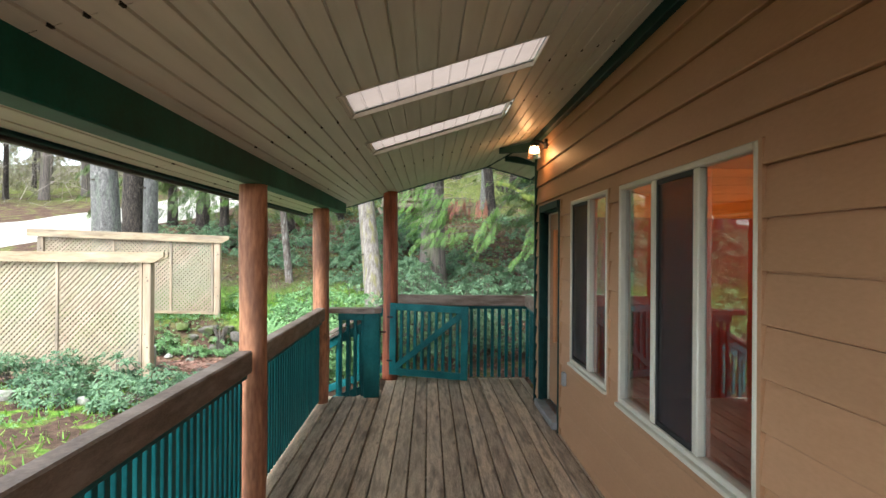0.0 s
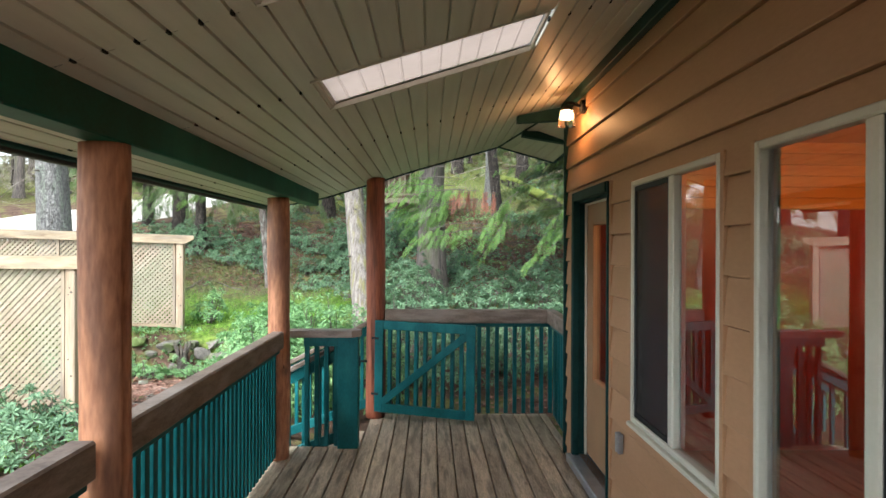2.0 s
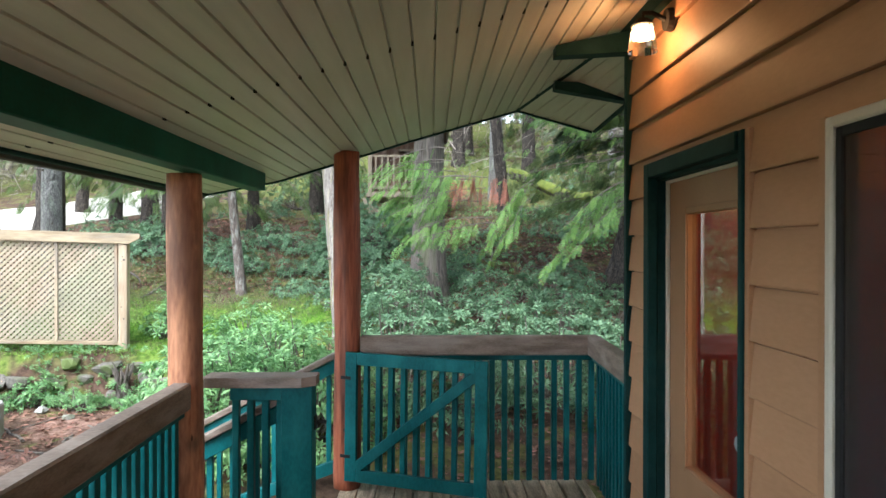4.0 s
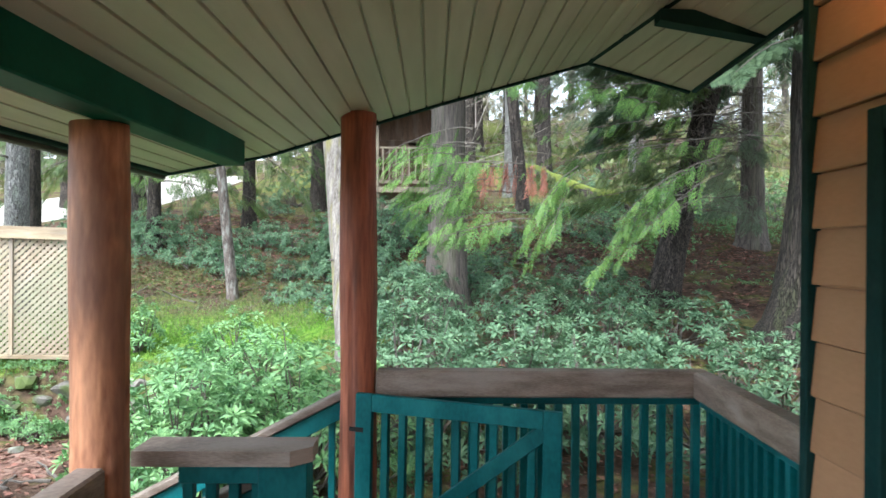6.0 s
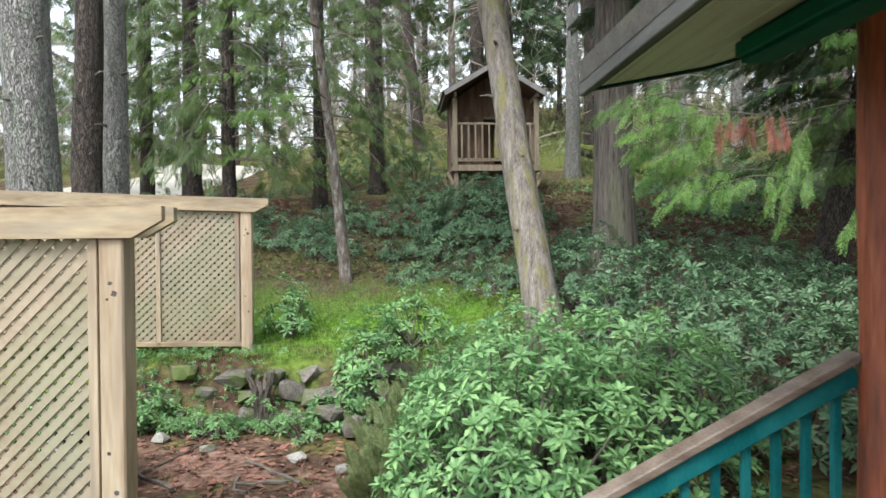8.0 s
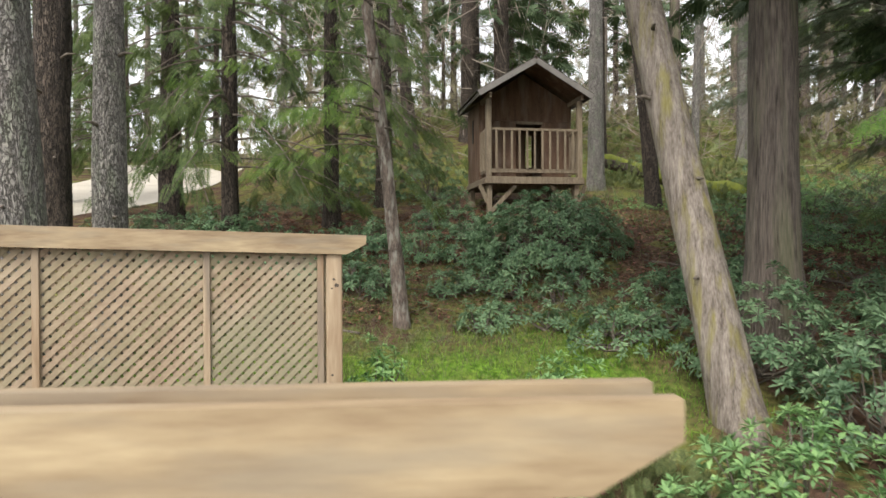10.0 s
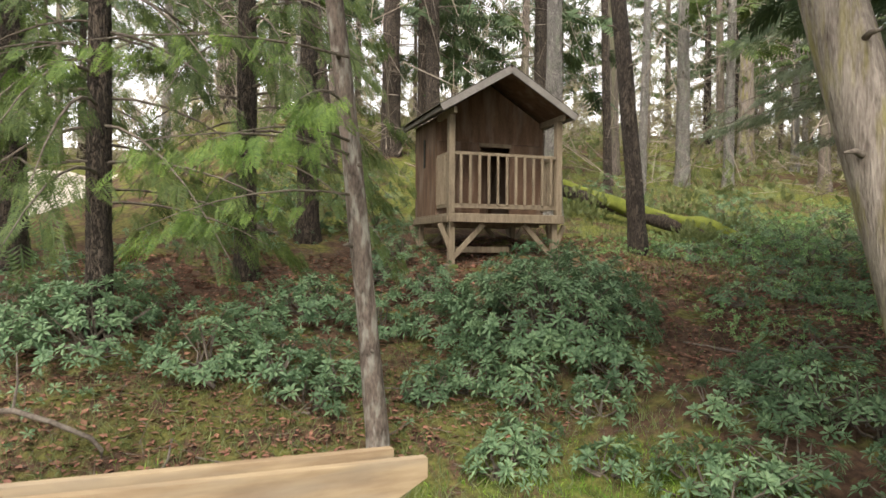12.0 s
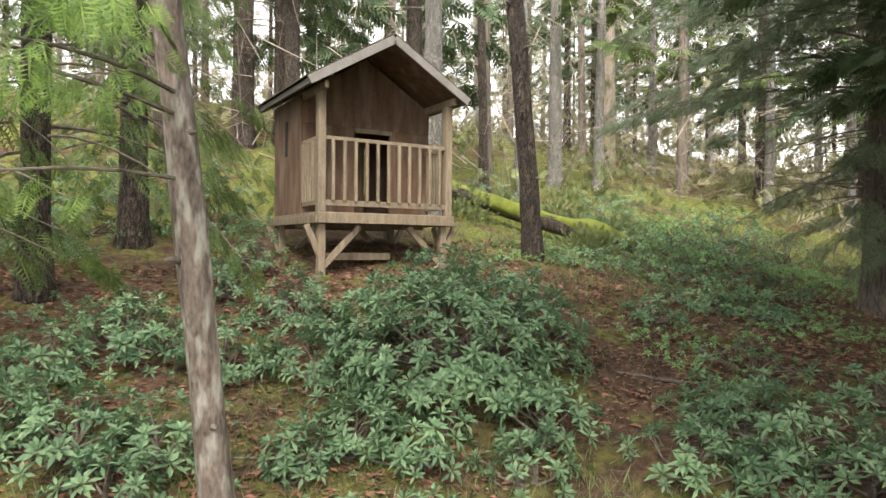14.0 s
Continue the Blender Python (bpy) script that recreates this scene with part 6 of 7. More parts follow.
def far_thicket():
    """Tangle of far undergrowth on the crest, past picking apart."""
    n = 6500
    x = rng.uniform(-38, 42, n)
    y = rng.uniform(31, 60, n)
    keep = (np.abs(x + 11.5) > 3.5) | (y > 46)
    x, y = x[keep], y[keep]
    east = rng.random(len(x)) < 0.22
    x = np.where(east, rng.uniform(13, 40, len(x)), x)
    y = np.where(east, rng.uniform(12, 32, len(x)), y)
    n = len(x)
    z = ground_z(x, y) + 4.2 * rng.random(n) ** 1.7 * (0.6 + 0.4 * np.sin(x * 0.7) * np.cos(y * 0.5 + x * 0.2))
    d = rng.normal(0, 0.7, (n, 3)) + np.array([0, 0, 0.5])
    V, F = scatter(FAR_SPRAY, np.stack([x, y, z], -1), frames_from(d, rng.uniform(0, 6.28, n)), rng.uniform(0.45, 1.3, n))
    tagged(part("far_thicket", mesh_np("far_thicket", V, F), M_far), "far tangle of brown green undergrowth", "undergrowth", "", "stuff")


def far_twigs():
    """Bare grey twigs and saplings that fill the wood between the trunks."""
    n = 17000
    x, y = rng.uniform(-30, 40, n), rng.uniform(25, 52, n)
    y = np.where((x > 11) & (rng.random(n) < 0.5), y - 11, y)
    keep = (np.abs(x + 10 + 0.15 * (y - 26)) > 3.6) | (y > 44)
    x, y = x[keep], y[keep]
    n = len(x)
    sliver = (np.array([(0, -0.5, 0), (0, 0.5, 0), (1.0, 0.12, 0.06), (1.0, -0.12, 0.06)]) * np.array((1.0, 0.014, 1.0)), np.array([(0, 1, 2), (0, 2, 3)]))
    z = ground_z(x, y) + 6.5 * rng.random(n) ** 1.3
    d = rng.normal(0, 0.75, (n, 3)) + np.array([0, 0, 0.45])
    V, F = scatter(sliver, np.stack([x, y, z], -1), frames_from(d, rng.uniform(0, 6.28, n)), rng.uniform(0.7, 2.4, n))
    tagged(part("far_twigs", mesh_np("far_twigs", V, F), M_twig_far), "bare grey twigs between the forest trunks", "undergrowth", "", "stuff")


far_twigs()
far_thicket()


def slope_brush():
    """Low tangled brush scattered up the open slope."""
    n = 5600
    x, y = rng.uniform(-4, 26, n), rng.uniform(22.5, 42, n)
    keep = (np.sin(x * 1.1 + 0.4 * y) + np.sin(0.8 * y - 0.7 * x) + rng.normal(0, 0.4, n)) > 0.3
    x, y = x[keep], y[keep]
    n = len(x)
    d = rng.normal(0, 0.6, (n, 3)) + np.array([0, 0, 0.9])
    V, F = scatter(FIR_SPRAY, np.stack([x, y, ground_z(x, y) + 0.75 * rng.random(n) ** 1.5], -1), frames_from(d, rng.uniform(0, 6.28, n)), rng.uniform(0.5, 1.2, n))
    tagged(part("slope_brush", mesh_np("slope_brush", V, F), M_heath), "low olive green brush on the open slope", "undergrowth", "", "stuff")


slope_brush()


def far_crowns():
    """The closed green of far crowns above the thicket, past picking apart, their haze put into the colour."""
    n = 7500
    x = rng.uniform(-60, 60, n)
    y = rng.uniform(46, 75, n)
    side = rng.random(n) < 0.16
    x = np.where(side, rng.uniform(-48, -30, n), x)
    y = np.where(side, rng.uniform(24, 50, n), y)
    east = rng.random(n) < 0.2
    x = np.where(east, rng.uniform(22, 48, n), x)
    y = np.where(east, rng.uniform(8, 48, n), y)
    keep = (x < -5) | (rng.random(n) < 0.5) | ((x > 16) & (rng.random(n) < 0.7))
    x, y = x[keep], y[keep]
    n = len(x)
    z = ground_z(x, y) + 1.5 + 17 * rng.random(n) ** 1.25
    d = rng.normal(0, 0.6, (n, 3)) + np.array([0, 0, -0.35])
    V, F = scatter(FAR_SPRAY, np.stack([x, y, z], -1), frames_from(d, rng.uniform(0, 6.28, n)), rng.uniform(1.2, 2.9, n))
    tagged(part("far_crowns", mesh_np("far_crowns", V, F), M_fir_hazed), "far fir crowns coloured pale grey green for haze, closing the view", "forest", "", "stuff")


far_crowns()

# shrubs: by the steps, beyond the deck, on the slope
BRIGHT, DARK, LARGE = "bright green rhododendron beside the steps", "dark green rhododendron in the shade", "large grey green rhododendron below the playhouse"
for x, y, r, h, n in ((-1.75, 9.6, 0.8, 1.2, 290), (-1.05, 10.1, 0.9, 1.25, 300), (-2.0, 10.5, 0.6, 0.95, 150), (-1.6, 11.0, 0.8, 1.15, 220)):
    bush(x, y, r, h, M_rhodo_new, int(1.15 * n), BRIGHT, size=0.98)
for x, y, r, h, n in ((-0.2, 10.7, 0.7, 1.2, 170), (0.6, 10.4, 0.6, 1.05, 130), (1.4, 10.7, 0.7, 1.0, 150), (2.3, 10.5, 0.7, 0.95, 140), (3.3, 11.0, 0.8, 0.8, 140), (-0.1, 12.0, 0.7, 1.0, 150), (0.9, 11.9, 0.7, 0.75, 130), (1.9, 12.2, 0.8, 0.7, 140), (2.9, 12.6, 0.8, 0.6, 120), (-0.3, 13.2, 0.7, 0.9, 140), (1.2, 13.4, 0.8, 0.6, 120), (2.2, 14.0, 0.8, 0.55, 110), (4.6, 11.4, 0.8, 0.7, 100), (0.5, 14.9, 0.9, 0.5, 64), (-1.2, 14.2, 0.6, 0.45, 40)):
    bush(x, y, r, h, M_rhodo, n, DARK)
bush(-0.98, 17.1, 1.12, 0.95, M_rhodo, 480, LARGE, size=1.05)
LOW = "low rhododendron on the leaf covered slope"
for x, y, r, h, n in ((-3.35, 18.7, 0.36, 0.42, 26), (-4.05, 18.2, 0.4, 0.42, 30), (-2.6, 16.55, 0.28, 0.4, 22), (-3.7, 16.6, 0.36, 0.36, 26), (0.45, 15.5, 0.34, 0.3, 18), (0.0, 14.9, 0.32, 0.3, 18), (0.5, 14.5, 0.4, 0.34, 26), (1.5, 17.1, 0.36, 0.3, 16), (-1.75, 20.6, 0.45, 0.5, 34), (-2.35, 19.6, 0.42, 0.42, 30), (-4.1, 21.3, 0.6, 0.6, 40), (-1.75, 16.3, 0.4, 0.46, 36), (-0.9, 16.0, 0.4, 0.42, 34), (-1.3, 15.7, 0.3, 0.36, 20)):
    bush(x, y, r, h, M_rhodo, n, LOW)
for x, y, r, h, n in ((-0.4, 15.2, 0.5, 0.36, 26), (0.4, 15.4, 0.65, 0.34, 20), (1.4, 15.9, 0.6, 0.3, 16), (2.4, 15.3, 0.6, 0.28, 20), (3.2, 17.0, 0.6, 0.3, 30), (4.4, 17.8, 0.7, 0.35, 36), (5.5, 19.0, 0.8, 0.4, 44), (4.2, 23.8, 1.0, 0.8, 70), (7.4, 20.5, 1.0, 0.9, 80), (-2.1, 16.75, 0.4, 0.42, 40), (-2.4, 15.3, 0.3, 0.3, 16), (-2.05, 17.7, 0.5, 0.5, 56), (-2.75, 18.0, 0.42, 0.5, 44), (-1.9, 18.7, 0.45, 0.5, 50), (-4.5, 17.4, 0.6, 0.6, 80), (-5.6, 17.8, 0.75, 0.7, 110), (-6.4, 18.0, 0.7, 0.7, 90), (-3.9, 17.2, 0.5, 0.4, 50), (-3.4, 16.95, 0.4, 0.4, 36), (-2.1, 15.6, 0.35, 0.3, 24), (-1.66, 15.0, 0.3, 0.24, 16), (-1.2, 14.5, 0.4, 0.34, 20), (-0.65, 14.35, 0.5, 0.38, 26), (-3.4, 18.5, 0.5, 0.5, 50), (-5.6, 18.6, 0.8, 0.7, 90), (-7.0, 18.4, 0.8, 0.7, 90), (2.7, 17.4, 0.6, 0.28, 30), (3.6, 18.6, 0.7, 0.3, 40), (2.6, 19.3, 0.6, 0.3, 34), (4.6, 20.0, 0.9, 0.5, 60), (5.8, 21.6, 1.0, 0.6, 66), (6.8, 23.0, 1.0, 0.7, 66), (-3.6, 22.5, 0.9, 1.0, 110), (-1.9, 22.4, 0.8, 1.0, 100), (-2.9, 24.5, 1.1, 1.1, 100)):
    bush(x, y, r, h, M_rhodo, n, LOW)
LEAFY = "leafy bright green shrub on the open slope"
for x, y, r, h, n in ((3.7, 19.3, 0.5, 0.5, 34), (4.6, 18.9, 0.45, 0.5, 30), (5.7, 20.3, 0.7, 0.6, 50), (6.9, 21.2, 0.8, 0.7, 56), (8.4, 21.0, 0.9, 0.8, 60), (7.6, 19.4, 0.8, 0.7, 50), (9.2, 22.6, 0.9, 0.7, 50)):
    bush(x, y, r, h, M_rhodo_new, n, LEAFY, size=0.8)
for k in range(15):
    bush(-6.4 + 0.26 * k + rng.uniform(-0.1, 0.1), 11.95 + rng.uniform(-0.25, 0.25), 0.24, rng.uniform(0.2, 0.36), M_rhodo_new, 18, "small bright green weed clump before the stones", "weed clumps", 0.6, "weed_clump")
YOUNG = "young rhododendron with pale green leaf whorls"
for x, y, r, h, n in ((-3.72, 13.3, 0.3, 0.66, 36), (-2.75, 12.35, 0.4, 0.8, 80), (-4.9, 12.15, 0.3, 0.5, 36), (-5.6, 12.0, 0.32, 0.5, 36), (-2.35, 12.7, 0.42, 0.7, 60), (-3.2, 12.1, 0.2, 0.3, 14), (-2.95, 11.95, 0.18, 0.26, 12)):
    bush(x, y, r, h, M_rhodo_new, n, YOUNG)
for x, y, r, h, n in ((-4.0, 8.4, 0.38, 0.42, 60), (-4.7, 8.5, 0.4, 0.45, 60), (-5.4, 8.6, 0.4, 0.45, 56), (-3.3, 8.2, 0.35, 0.35, 44), (-4.3, 7.6, 0.42, 0.4, 56), (-3.4, 7.3, 0.35, 0.3, 40), (-2.7, 7.6, 0.32, 0.3, 36)):
    bush(x, y, r, h, M_rhodo, n, "low grey green shrub in front of the lattice")


def tuft_field(name, x, y, material, length, width, label, lean=0.5, category="grass"):
    """Blades of grass or litter, one joined sheet of slivers."""
    n = len(x)
    z = ground_z(x, y)
    d = rng.normal(0, lean, (n, 3)) + np.array([0, 0, 1.0])
    blade = (np.array([(0, -0.5 * width, 0), (0, 0.5 * width, 0), (0.55 * length, 0.35 * width, 0.0), (0.55 * length, -0.35 * width, 0), (length, 0, 0.04 * length)]), np.array([(0, 1, 2), (0, 2, 3), (3, 2, 4)]))
    V, F = scatter(blade, np.stack([x, y, z - 0.005], -1), frames_from(d, rng.uniform(0, 6.28, n)), rng.uniform(0.5, 1.4, n))
    return tagged(part(name, mesh_np(name, V, F), material), label, category, "", "stuff")


def spread(n, x0, x1, y0, y1):
    return rng.uniform(x0, x1, n), rng.uniform(y0, y1, n)


gx1, gy1 = spread(26000, -6.5, -0.6, 12.5, 16.0)
ok = (np.sin(gx1 * 2.1 + gy1) * 0.35 + rng.normal(0, 0.3, len(gx1)) + gy1) < 14.6 + 0.9 * rng.random(len(gx1))
tuft_field("lawn_grass", gx1[ok], gy1[ok], M_grass, 0.055, 0.007, "short bright green mossy grass")
gx2, gy2 = spread(5000, -6.0, 4.0, 15.0, 19.0)
gx5, gy5 = spread(13000, -6.5, -0.8, 13.8, 17.6)
gx2, gy2 = np.r_[gx2, gx5], np.r_[gy2, gy5]
tuft_field("dry_grass", gx2, gy2, M_heath, 0.11, 0.006, "sparse dry grass on the slope", 0.8)
gx3, gy3 = spread(15000, 0.8, 13.0, 17.5, 30.0)
tuft_field("slope_grass", gx3, gy3, M_heath, 0.16, 0.012, "yellow green grass and moss up the slope", 0.7)
gx4, gy4 = spread(2200, -6.5, -2.4, 5.0, 9.0)
tuft_field("weeds", gx4, gy4, M_grass, 0.08, 0.016, "low green weeds under the lattice", 0.8)


def cover(name, n, x0, x1, y0, y1, material, size, label, thin=0.0):
    """Low evergreen ground cover: small leaf whorls in patches close to the soil."""
    x, y = spread(n, x0, x1, y0, y1)
    ok = (np.sin(x * 1.9 + 0.8 * y) + np.sin(1.7 * y - 0.6 * x) + rng.normal(0, 0.5, n)) > thin
    x, y = x[ok], y[ok]
    n = len(x)
    d = rng.normal(0, 0.45, (n, 3)) + np.array([0, 0, 1.0])
    V, F = scatter(ROSETTES[2], np.stack([x, y, ground_z(x, y) + 0.05 + 0.16 * size * rng.random(n)], -1), frames_from(d, rng.uniform(0, 6.28, n)), size * rng.uniform(0.6, 1.3, n))
    tagged(part(name, mesh_np(name, V, F), material), label, "ground cover", "", "stuff")


cover("ground_cover", 4200, 0.6, 7.0, 14.6, 20.5, M_rhodo_new, 0.42, "low evergreen ground cover on the shaded slope", 0.35)
cover("sunny_cover", 1700, 3.0, 8.5, 17.5, 24.5, M_rhodo_new, 0.5, "low green shrubs and ground cover on the open slope", 0.2)
cover("slope_cover", 1500, -7.5, -1.5, 16.0, 23.0, M_rhodo, 0.6, "low evergreen ground cover on the leafy slope", 0.3)
cover("bank_cover", 420, -6.5, -2.6, 11.85, 12.25, M_rhodo_new, 0.42, "small green weeds among the stones", -0.5)
cover("wall_cover", 1500, -6.5, -2.3, 12.05, 12.62, M_rhodo_new, 0.42, "small leaved weeds over the stone wall", -0.3)
cover("bed_cover", 1000, -7.0, -2.0, 4.5, 8.8, M_rhodo_new, 0.4, "small green weeds in the bed by the deck", -0.2)


def heath(x, y, r, h, n):
    z = float(ground_z(x, y))
    t = thing("feathery_shrub", (x, y, z), "feathery olive green shrub beside the path", "shrub", "feathery shrubs")
    u = rng.standard_normal((n, 3))
    u[:, 2] = np.abs(u[:, 2]) + 0.1
    u /= np.linalg.norm(u, axis=1)[:, None]
    P = u * np.array([r, r, h]) * (0.35 + 0.6 * rng.random((n, 1))) + np.array([x, y, z])
    V, F = scatter(FIR_SPRAY, P, frames_from(u + np.array([0, 0, 0.9]), rng.uniform(0, 6.28, n)), rng.uniform(0.24, 0.48, n))
    tagged(part("sprig", mesh_np("sprig", V, F), M_heath, t), kind="stuff")


for hx, hy, hr, hh in ((3.6, 20.3, 0.6, 0.4), (4.9, 21.0, 0.7, 0.5), (2.8, 22.9, 0.7, 0.6), (5.6, 23.2, 0.8, 0.7), (-2.5, 11.2, 0.42, 0.5), (-2.2, 11.7, 0.5, 0.6), (-2.45, 10.7, 0.36, 0.42), (-1.95, 12.3, 0.5, 0.5), (-1.7, 11.7, 0.5, 0.7), (-2.6, 10.3, 0.28, 0.3)):
    heath(hx, hy, hr, hh + 0.08, 260)


def litter(n, x0, x1, y0, y1):
    x, y = spread(n, x0, x1, y0, y1)
    d = rng.normal(0, 1, (n, 3)) * np.array([1, 1, 0.18])
    leaf = (np.array([(0, 0, 0), (0.03, 0.016, 0.006), (0.065, 0, 0), (0.03, -0.016, 0.006)]), np.array([(0, 1, 2), (0, 2, 3)]))
    return scatter(leaf, np.stack([x, y, ground_z(x, y) + 0.012], -1), frames_from(d, rng.normal(0, 0.3, n)), rng.uniform(0.5, 1.5, n))


LV, LF = zip(litter(2600, -5.5, -1.2, 9.3, 12.3), litter(6500, -6.5, 5.5, 15.7, 17.2), litter(14500, -6.5, 5.5, 17.2, 21.0), litter(4000, -0.5, 4.5, 8.7, 12.5), litter(7000, 1.0, 8.0, 13.5, 18.5))
off = np.cumsum([0] + [len(v) for v in LV[:-1]])
tagged(part("fallen_leaves", mesh_np("fallen_leaves", np.concatenate(LV), np.concatenate([f + o for f, o in zip(LF, off)])), M_litter), "red brown fallen leaves and needles", "leaf litter", "", "stuff")


def twig_litter():
    """Dead needles and short twigs lying on the slope, and thin dry stalks standing among them."""
    n = 8000
    x, y = spread(n, -6.0, 6.5, 15.0, 21.5)
    bit = (np.array([(0, -0.003, 0), (0, 0.003, 0), (0.14, 0.0015, 0.004), (0.14, -0.0015, 0.004)]), np.array([(0, 1, 2), (0, 2, 3)]))
    flat = rng.normal(0, 1, (n, 3)) * np.array([1, 1, 0.12])
    stalk = rng.random(n) < 0.12
    flat[stalk] = rng.normal(0, 0.35, (stalk.sum(), 3)) + np.array([0, 0, 1.0])
    V, F = scatter(bit, np.stack([x, y, ground_z(x, y) + 0.014], -1), frames_from(flat, rng.uniform(0, 6.28, n)), rng.uniform(0.3, 1.3, n))
    tagged(part("twig_litter", mesh_np("twig_litter", V, F), M_twig), "dry grey twigs and stalks on the slope", "leaf litter", "", "stuff")


twig_litter()


def fallen_sticks():
    for k in range(26):
        x, y = (rng.uniform(-5, 3.5), rng.uniform(15, 19)) if k < 20 else (rng.uniform(-4.5, -3), rng.uniform(10, 12))
        a, l = rng.uniform(0, 3.14), rng.uniform(0.3, 1.1)
        s = np.linspace(-0.5, 0.5, 5)
        px, py = x + l * s * math.cos(a) + rng.normal(0, 0.02, 5), y + l * s * math.sin(a) + rng.normal(0, 0.02, 5)
        acc = Acc()
        acc.add(*tube(np.stack([px, py, ground_z(px, py) + 0.015], -1), np.linspace(0.014, 0.006, 5) * rng.uniform(0.7, 1.5), 5))
        ob = part("fallen_stick", acc, M_twig)
        tagged(ob, "thin grey fallen stick on the ground", "stick", "fallen sticks")


fallen_sticks()


def dead_branch():
    t = thing("dead_branch", (-5.25, 16.0, 1.05), "bare grey dead branch arching over the leaf litter", "branch")
    P = np.array([(-6.2, 16.6, 1.32), (-5.9, 16.4, 1.36), (-5.6, 16.2, 1.30), (-5.32, 16.05, 1.2), (-5.24, 16.0, 1.12), (-5.25, 16.0, 0.98)])
    acc = Acc()
    acc.add(*tube(P, (0.024, 0.022, 0.02, 0.018, 0.016, 0.013), 7))
    part("limb", acc.mesh("limb", True), M_twig, t)
    acc = Acc()
    acc.add(*tube([P[1], P[1] + (0.02, 0.05, 0.2), P[1] + (0.0, 0.1, 0.42)], (0.012, 0.01, 0.005), 6))
    part("twig", acc, M_twig, t)


dead_branch()


def mossy_log():
    a, b = np.array((2.7, 24.4, 4.08)), np.array((4.7, 20.25, 2.66))
    t = thing("fallen_log", tuple((a + b) / 2), "fallen log covered in yellow green moss", "log")
    s = np.linspace(0, 1, 16)[:, None]
    P = a + (b - a) * s + np.stack([0 * s[:, 0], 0.05 * np.sin(s[:, 0] * 7), 0.04 * np.sin(s[:, 0] * 9)], -1)
    acc = Acc()
    acc.add(*tube(P, 0.15 + 0.02 * np.sin(s[:, 0] * 11), 14, True, 0.06))
    part("log", acc.mesh("log", True), M_bark_dark, t)
    acc = Acc()
    acc.add(*tube(P + np.array([0, 0, 0.045]), 0.148 + 0.02 * np.sin(s[:, 0] * 17), 14, True, 0.10))
    part("moss_cover", acc.mesh("moss_cover", True), M_moss, t, "thick yellow green moss")


mossy_log()


def rock_mesh(seed, sx, sy, sz):
    r = np.random.default_rng(seed)
    bm = bmesh.new()
    bmesh.ops.create_icosphere(bm, subdivisions=2, radius=0.5)
    V = np.array([v.co[:] for v in bm.verts])
    F = np.array([[v.index for v in f.verts] for f in bm.faces])
    bm.free()
    V = np.sign(V) * np.abs(V * 2) ** 0.55 / 2
    for _ in range(11):
        n = r.standard_normal(3)
        n /= np.linalg.norm(n)
        d = V @ n - r.uniform(0.26, 0.42)
        V = V - np.maximum(d, 0)[:, None] * n
    V += r.normal(0, 0.012, V.shape)
    return mesh_np("rock", V * np.array((sx, sy, sz)), F)


def stone_wall():
    w = thing("stone_wall", (-4.5, 12.35, -0.3), "low dry stone terrace wall with moss", "wall", "", "structure")
    rocks = [rock_mesh(k, *s) for k, s in enumerate(((0.5, 0.34, 0.27), (0.38, 0.3, 0.24), (0.6, 0.36, 0.25), (0.3, 0.28, 0.3), (0.44, 0.3, 0.2), (0.25, 0.24, 0.18)))]
    k = 0
    for row, z in enumerate((-0.24, -0.02, 0.16)):
        x = -7.2 + 0.17 * row if row < 2 else -4.6
        while x < -2.3:
            m = rocks[(k * 5 + row * 2) % 6]
            turn = Matrix.Rotation(rng.uniform(-0.35, 0.35), 4, "Z") @ Matrix.Rotation(rng.uniform(-0.2, 0.2), 4, "Y")
            piece("stone", m, M_stone, w, (x, 12.30 + 0.06 * row + rng.uniform(-0.05, 0.05), z + rng.uniform(-0.03, 0.03)), turn)
            x += rng.uniform(0.30, 0.46)
            k += 1
    for x, y, z in ((-2.9, 11.75, -0.2), (-3.1, 12.0, -0.12), (-2.6, 12.1, 0.0)):
        piece("stone", rocks[k % 6], M_stone, w, (x, y, z), Matrix.Rotation(k, 4, "Z"))
        k += 1


stone_wall()


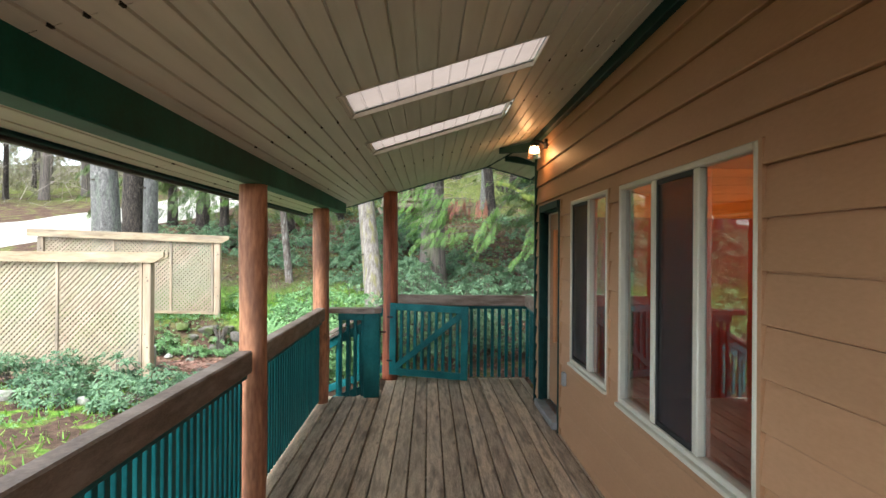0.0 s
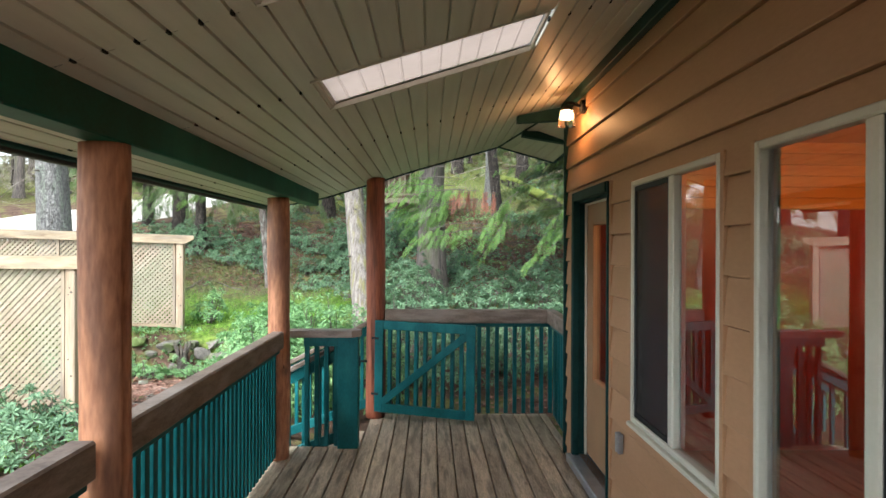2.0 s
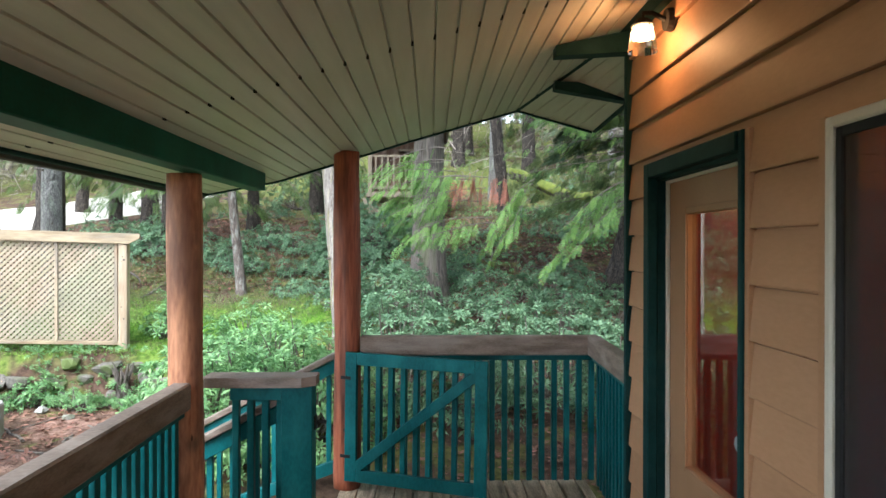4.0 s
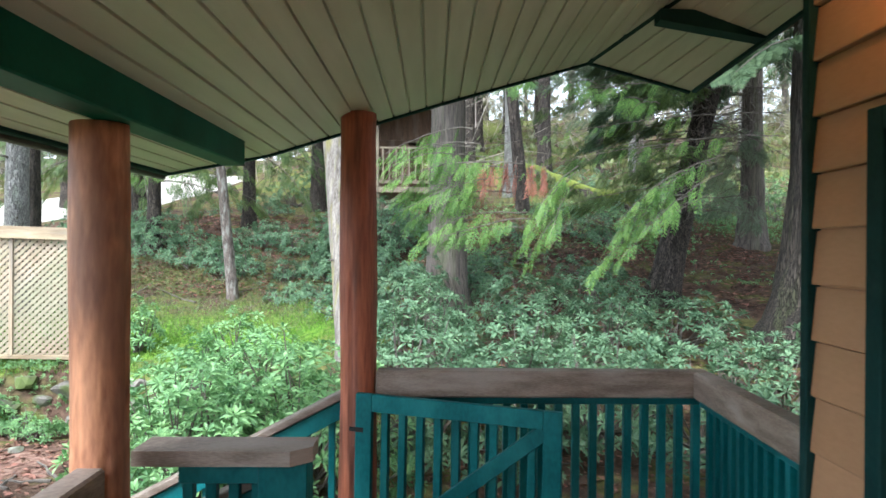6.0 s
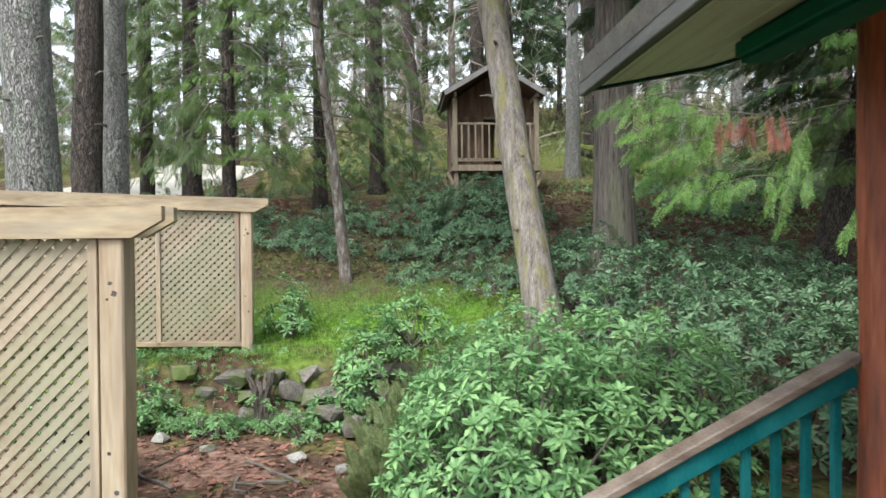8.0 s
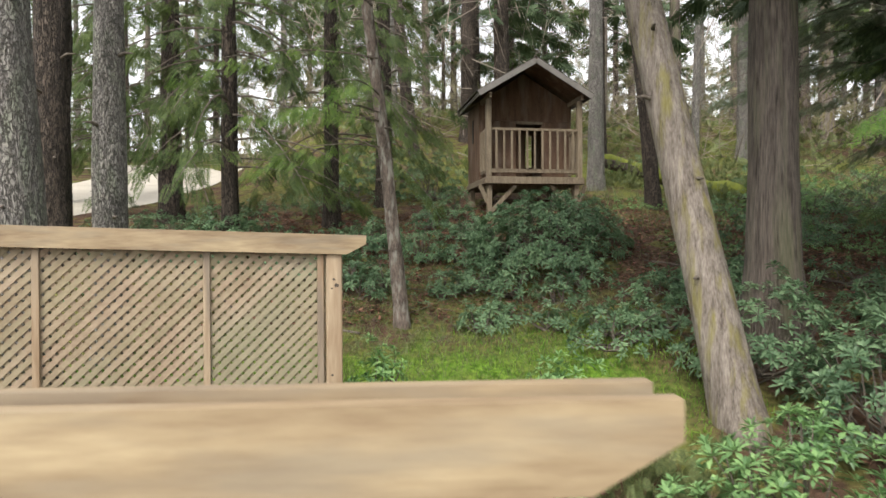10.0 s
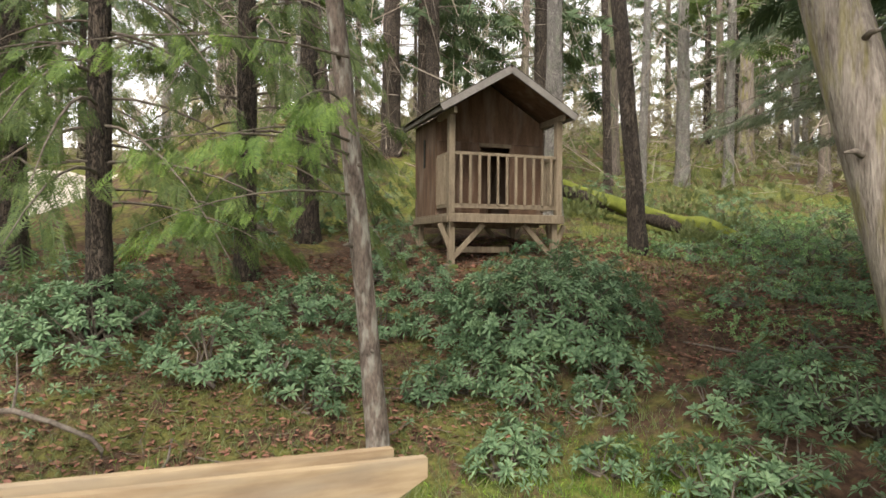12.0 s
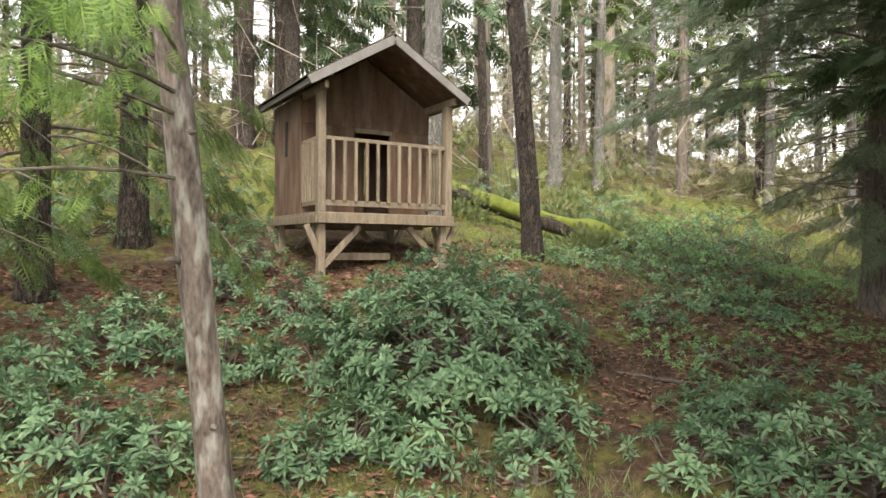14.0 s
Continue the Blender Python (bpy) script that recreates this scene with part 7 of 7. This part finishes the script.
def bed_rocks():
    for k, (x, y, r) in enumerate(((-4.9, 7.7, 0.30), (-4.45, 7.4, 0.18), (-3.9, 7.55, 0.22), (-5.5, 7.2, 0.2), (-3.3, 11.2, 0.2), (-2.9, 10.9, 0.14), (-4.1, 11.5, 0.16), (-4.6, 11.8, 0.22))):
        m = rock_mesh(20 + k, r, r * 0.8, r * 0.62)
        m.materials.append(M_stone_pale)
        ob = new("rock", m)
        ob.matrix_basis = Matrix.Translation((x, y, float(ground_z(x, y)) + r * 0.14)) @ Matrix.Rotation(k * 1.3, 4, "Z")
        tagged(ob, "pale rough rock half sunk in the soil", "rock", "garden rocks")


bed_rocks()


M_stump = mat("weathered_stump_wood", (0.05, 0.04, 0.033), (0.21, 0.175, 0.145), 8, 0.9, 40, 0.5, 0.9, (3, 3, 0.6), bump_dist=0.02)


def stump():
    t = thing("broken_stump", (-3.78, 12.18, -0.3), "weathered broken grey stump in front of the stones", "stump")
    acc = Acc()
    acc.add(*tube([(-3.78, 12.18, -0.38), (-3.78, 12.18, -0.25), (-3.79, 12.18, -0.05), (-3.80, 12.19, 0.06)], (0.12, 0.085, 0.07, 0.06), 14, True, 0.14))
    part("trunk", acc, M_stump, t)
    for k in range(9):
        a, l = 0.7 * k, 0.12 + 0.13 * ((k * 5) % 7) / 7
        p = np.array((-3.80 + 0.048 * math.cos(a), 12.19 + 0.048 * math.sin(a), -0.02))
        q = p + np.array((0.5 * math.cos(a) * l, 0.35 * math.sin(a) * l, l + 0.06))
        acc = Acc()
        acc.add(*tube([p, (p + q) / 2 + np.array((0.01, 0, 0.01)), q], (0.028, 0.02, 0.004), 5, True, 0.2))
        part("splinter", acc, M_stump, t)


stump()


def concrete_ring():
    x, y, z = -4.67, 10.64, -0.32
    t = thing("concrete_ring", (x, y, z), "old round concrete well ring planter", "planter")
    acc = Acc()
    acc.add(*tube([(x, y, z - 0.05), (x, y, z + 0.38), (x, y, z + 0.4), (x, y, z + 0.4), (x, y, z + 0.12)], (0.30, 0.30, 0.29, 0.24, 0.235), 28, False))
    part("ring", acc, M_concrete, t)
    acc = Acc()
    acc.add(*tube([(x, y, z), (x, y, z + 0.25)], (0.236, 0.236), 24))
    part("soil", acc, M_litter, t, "dark soil and leaves")


concrete_ring()


def utility_pole():
    x, y = -20.7, 39.8
    z = float(ground_z(x, y))
    t = thing("utility_pole", (x, y, z), "tall pale wooden utility pole by the drive", "pole")
    acc = Acc()
    acc.add(*tube([(x, y, z - 0.3), (x, y, z + 11)], (0.2, 0.14), 12))
    part("pole", acc, M_fascia, t)


utility_pole()
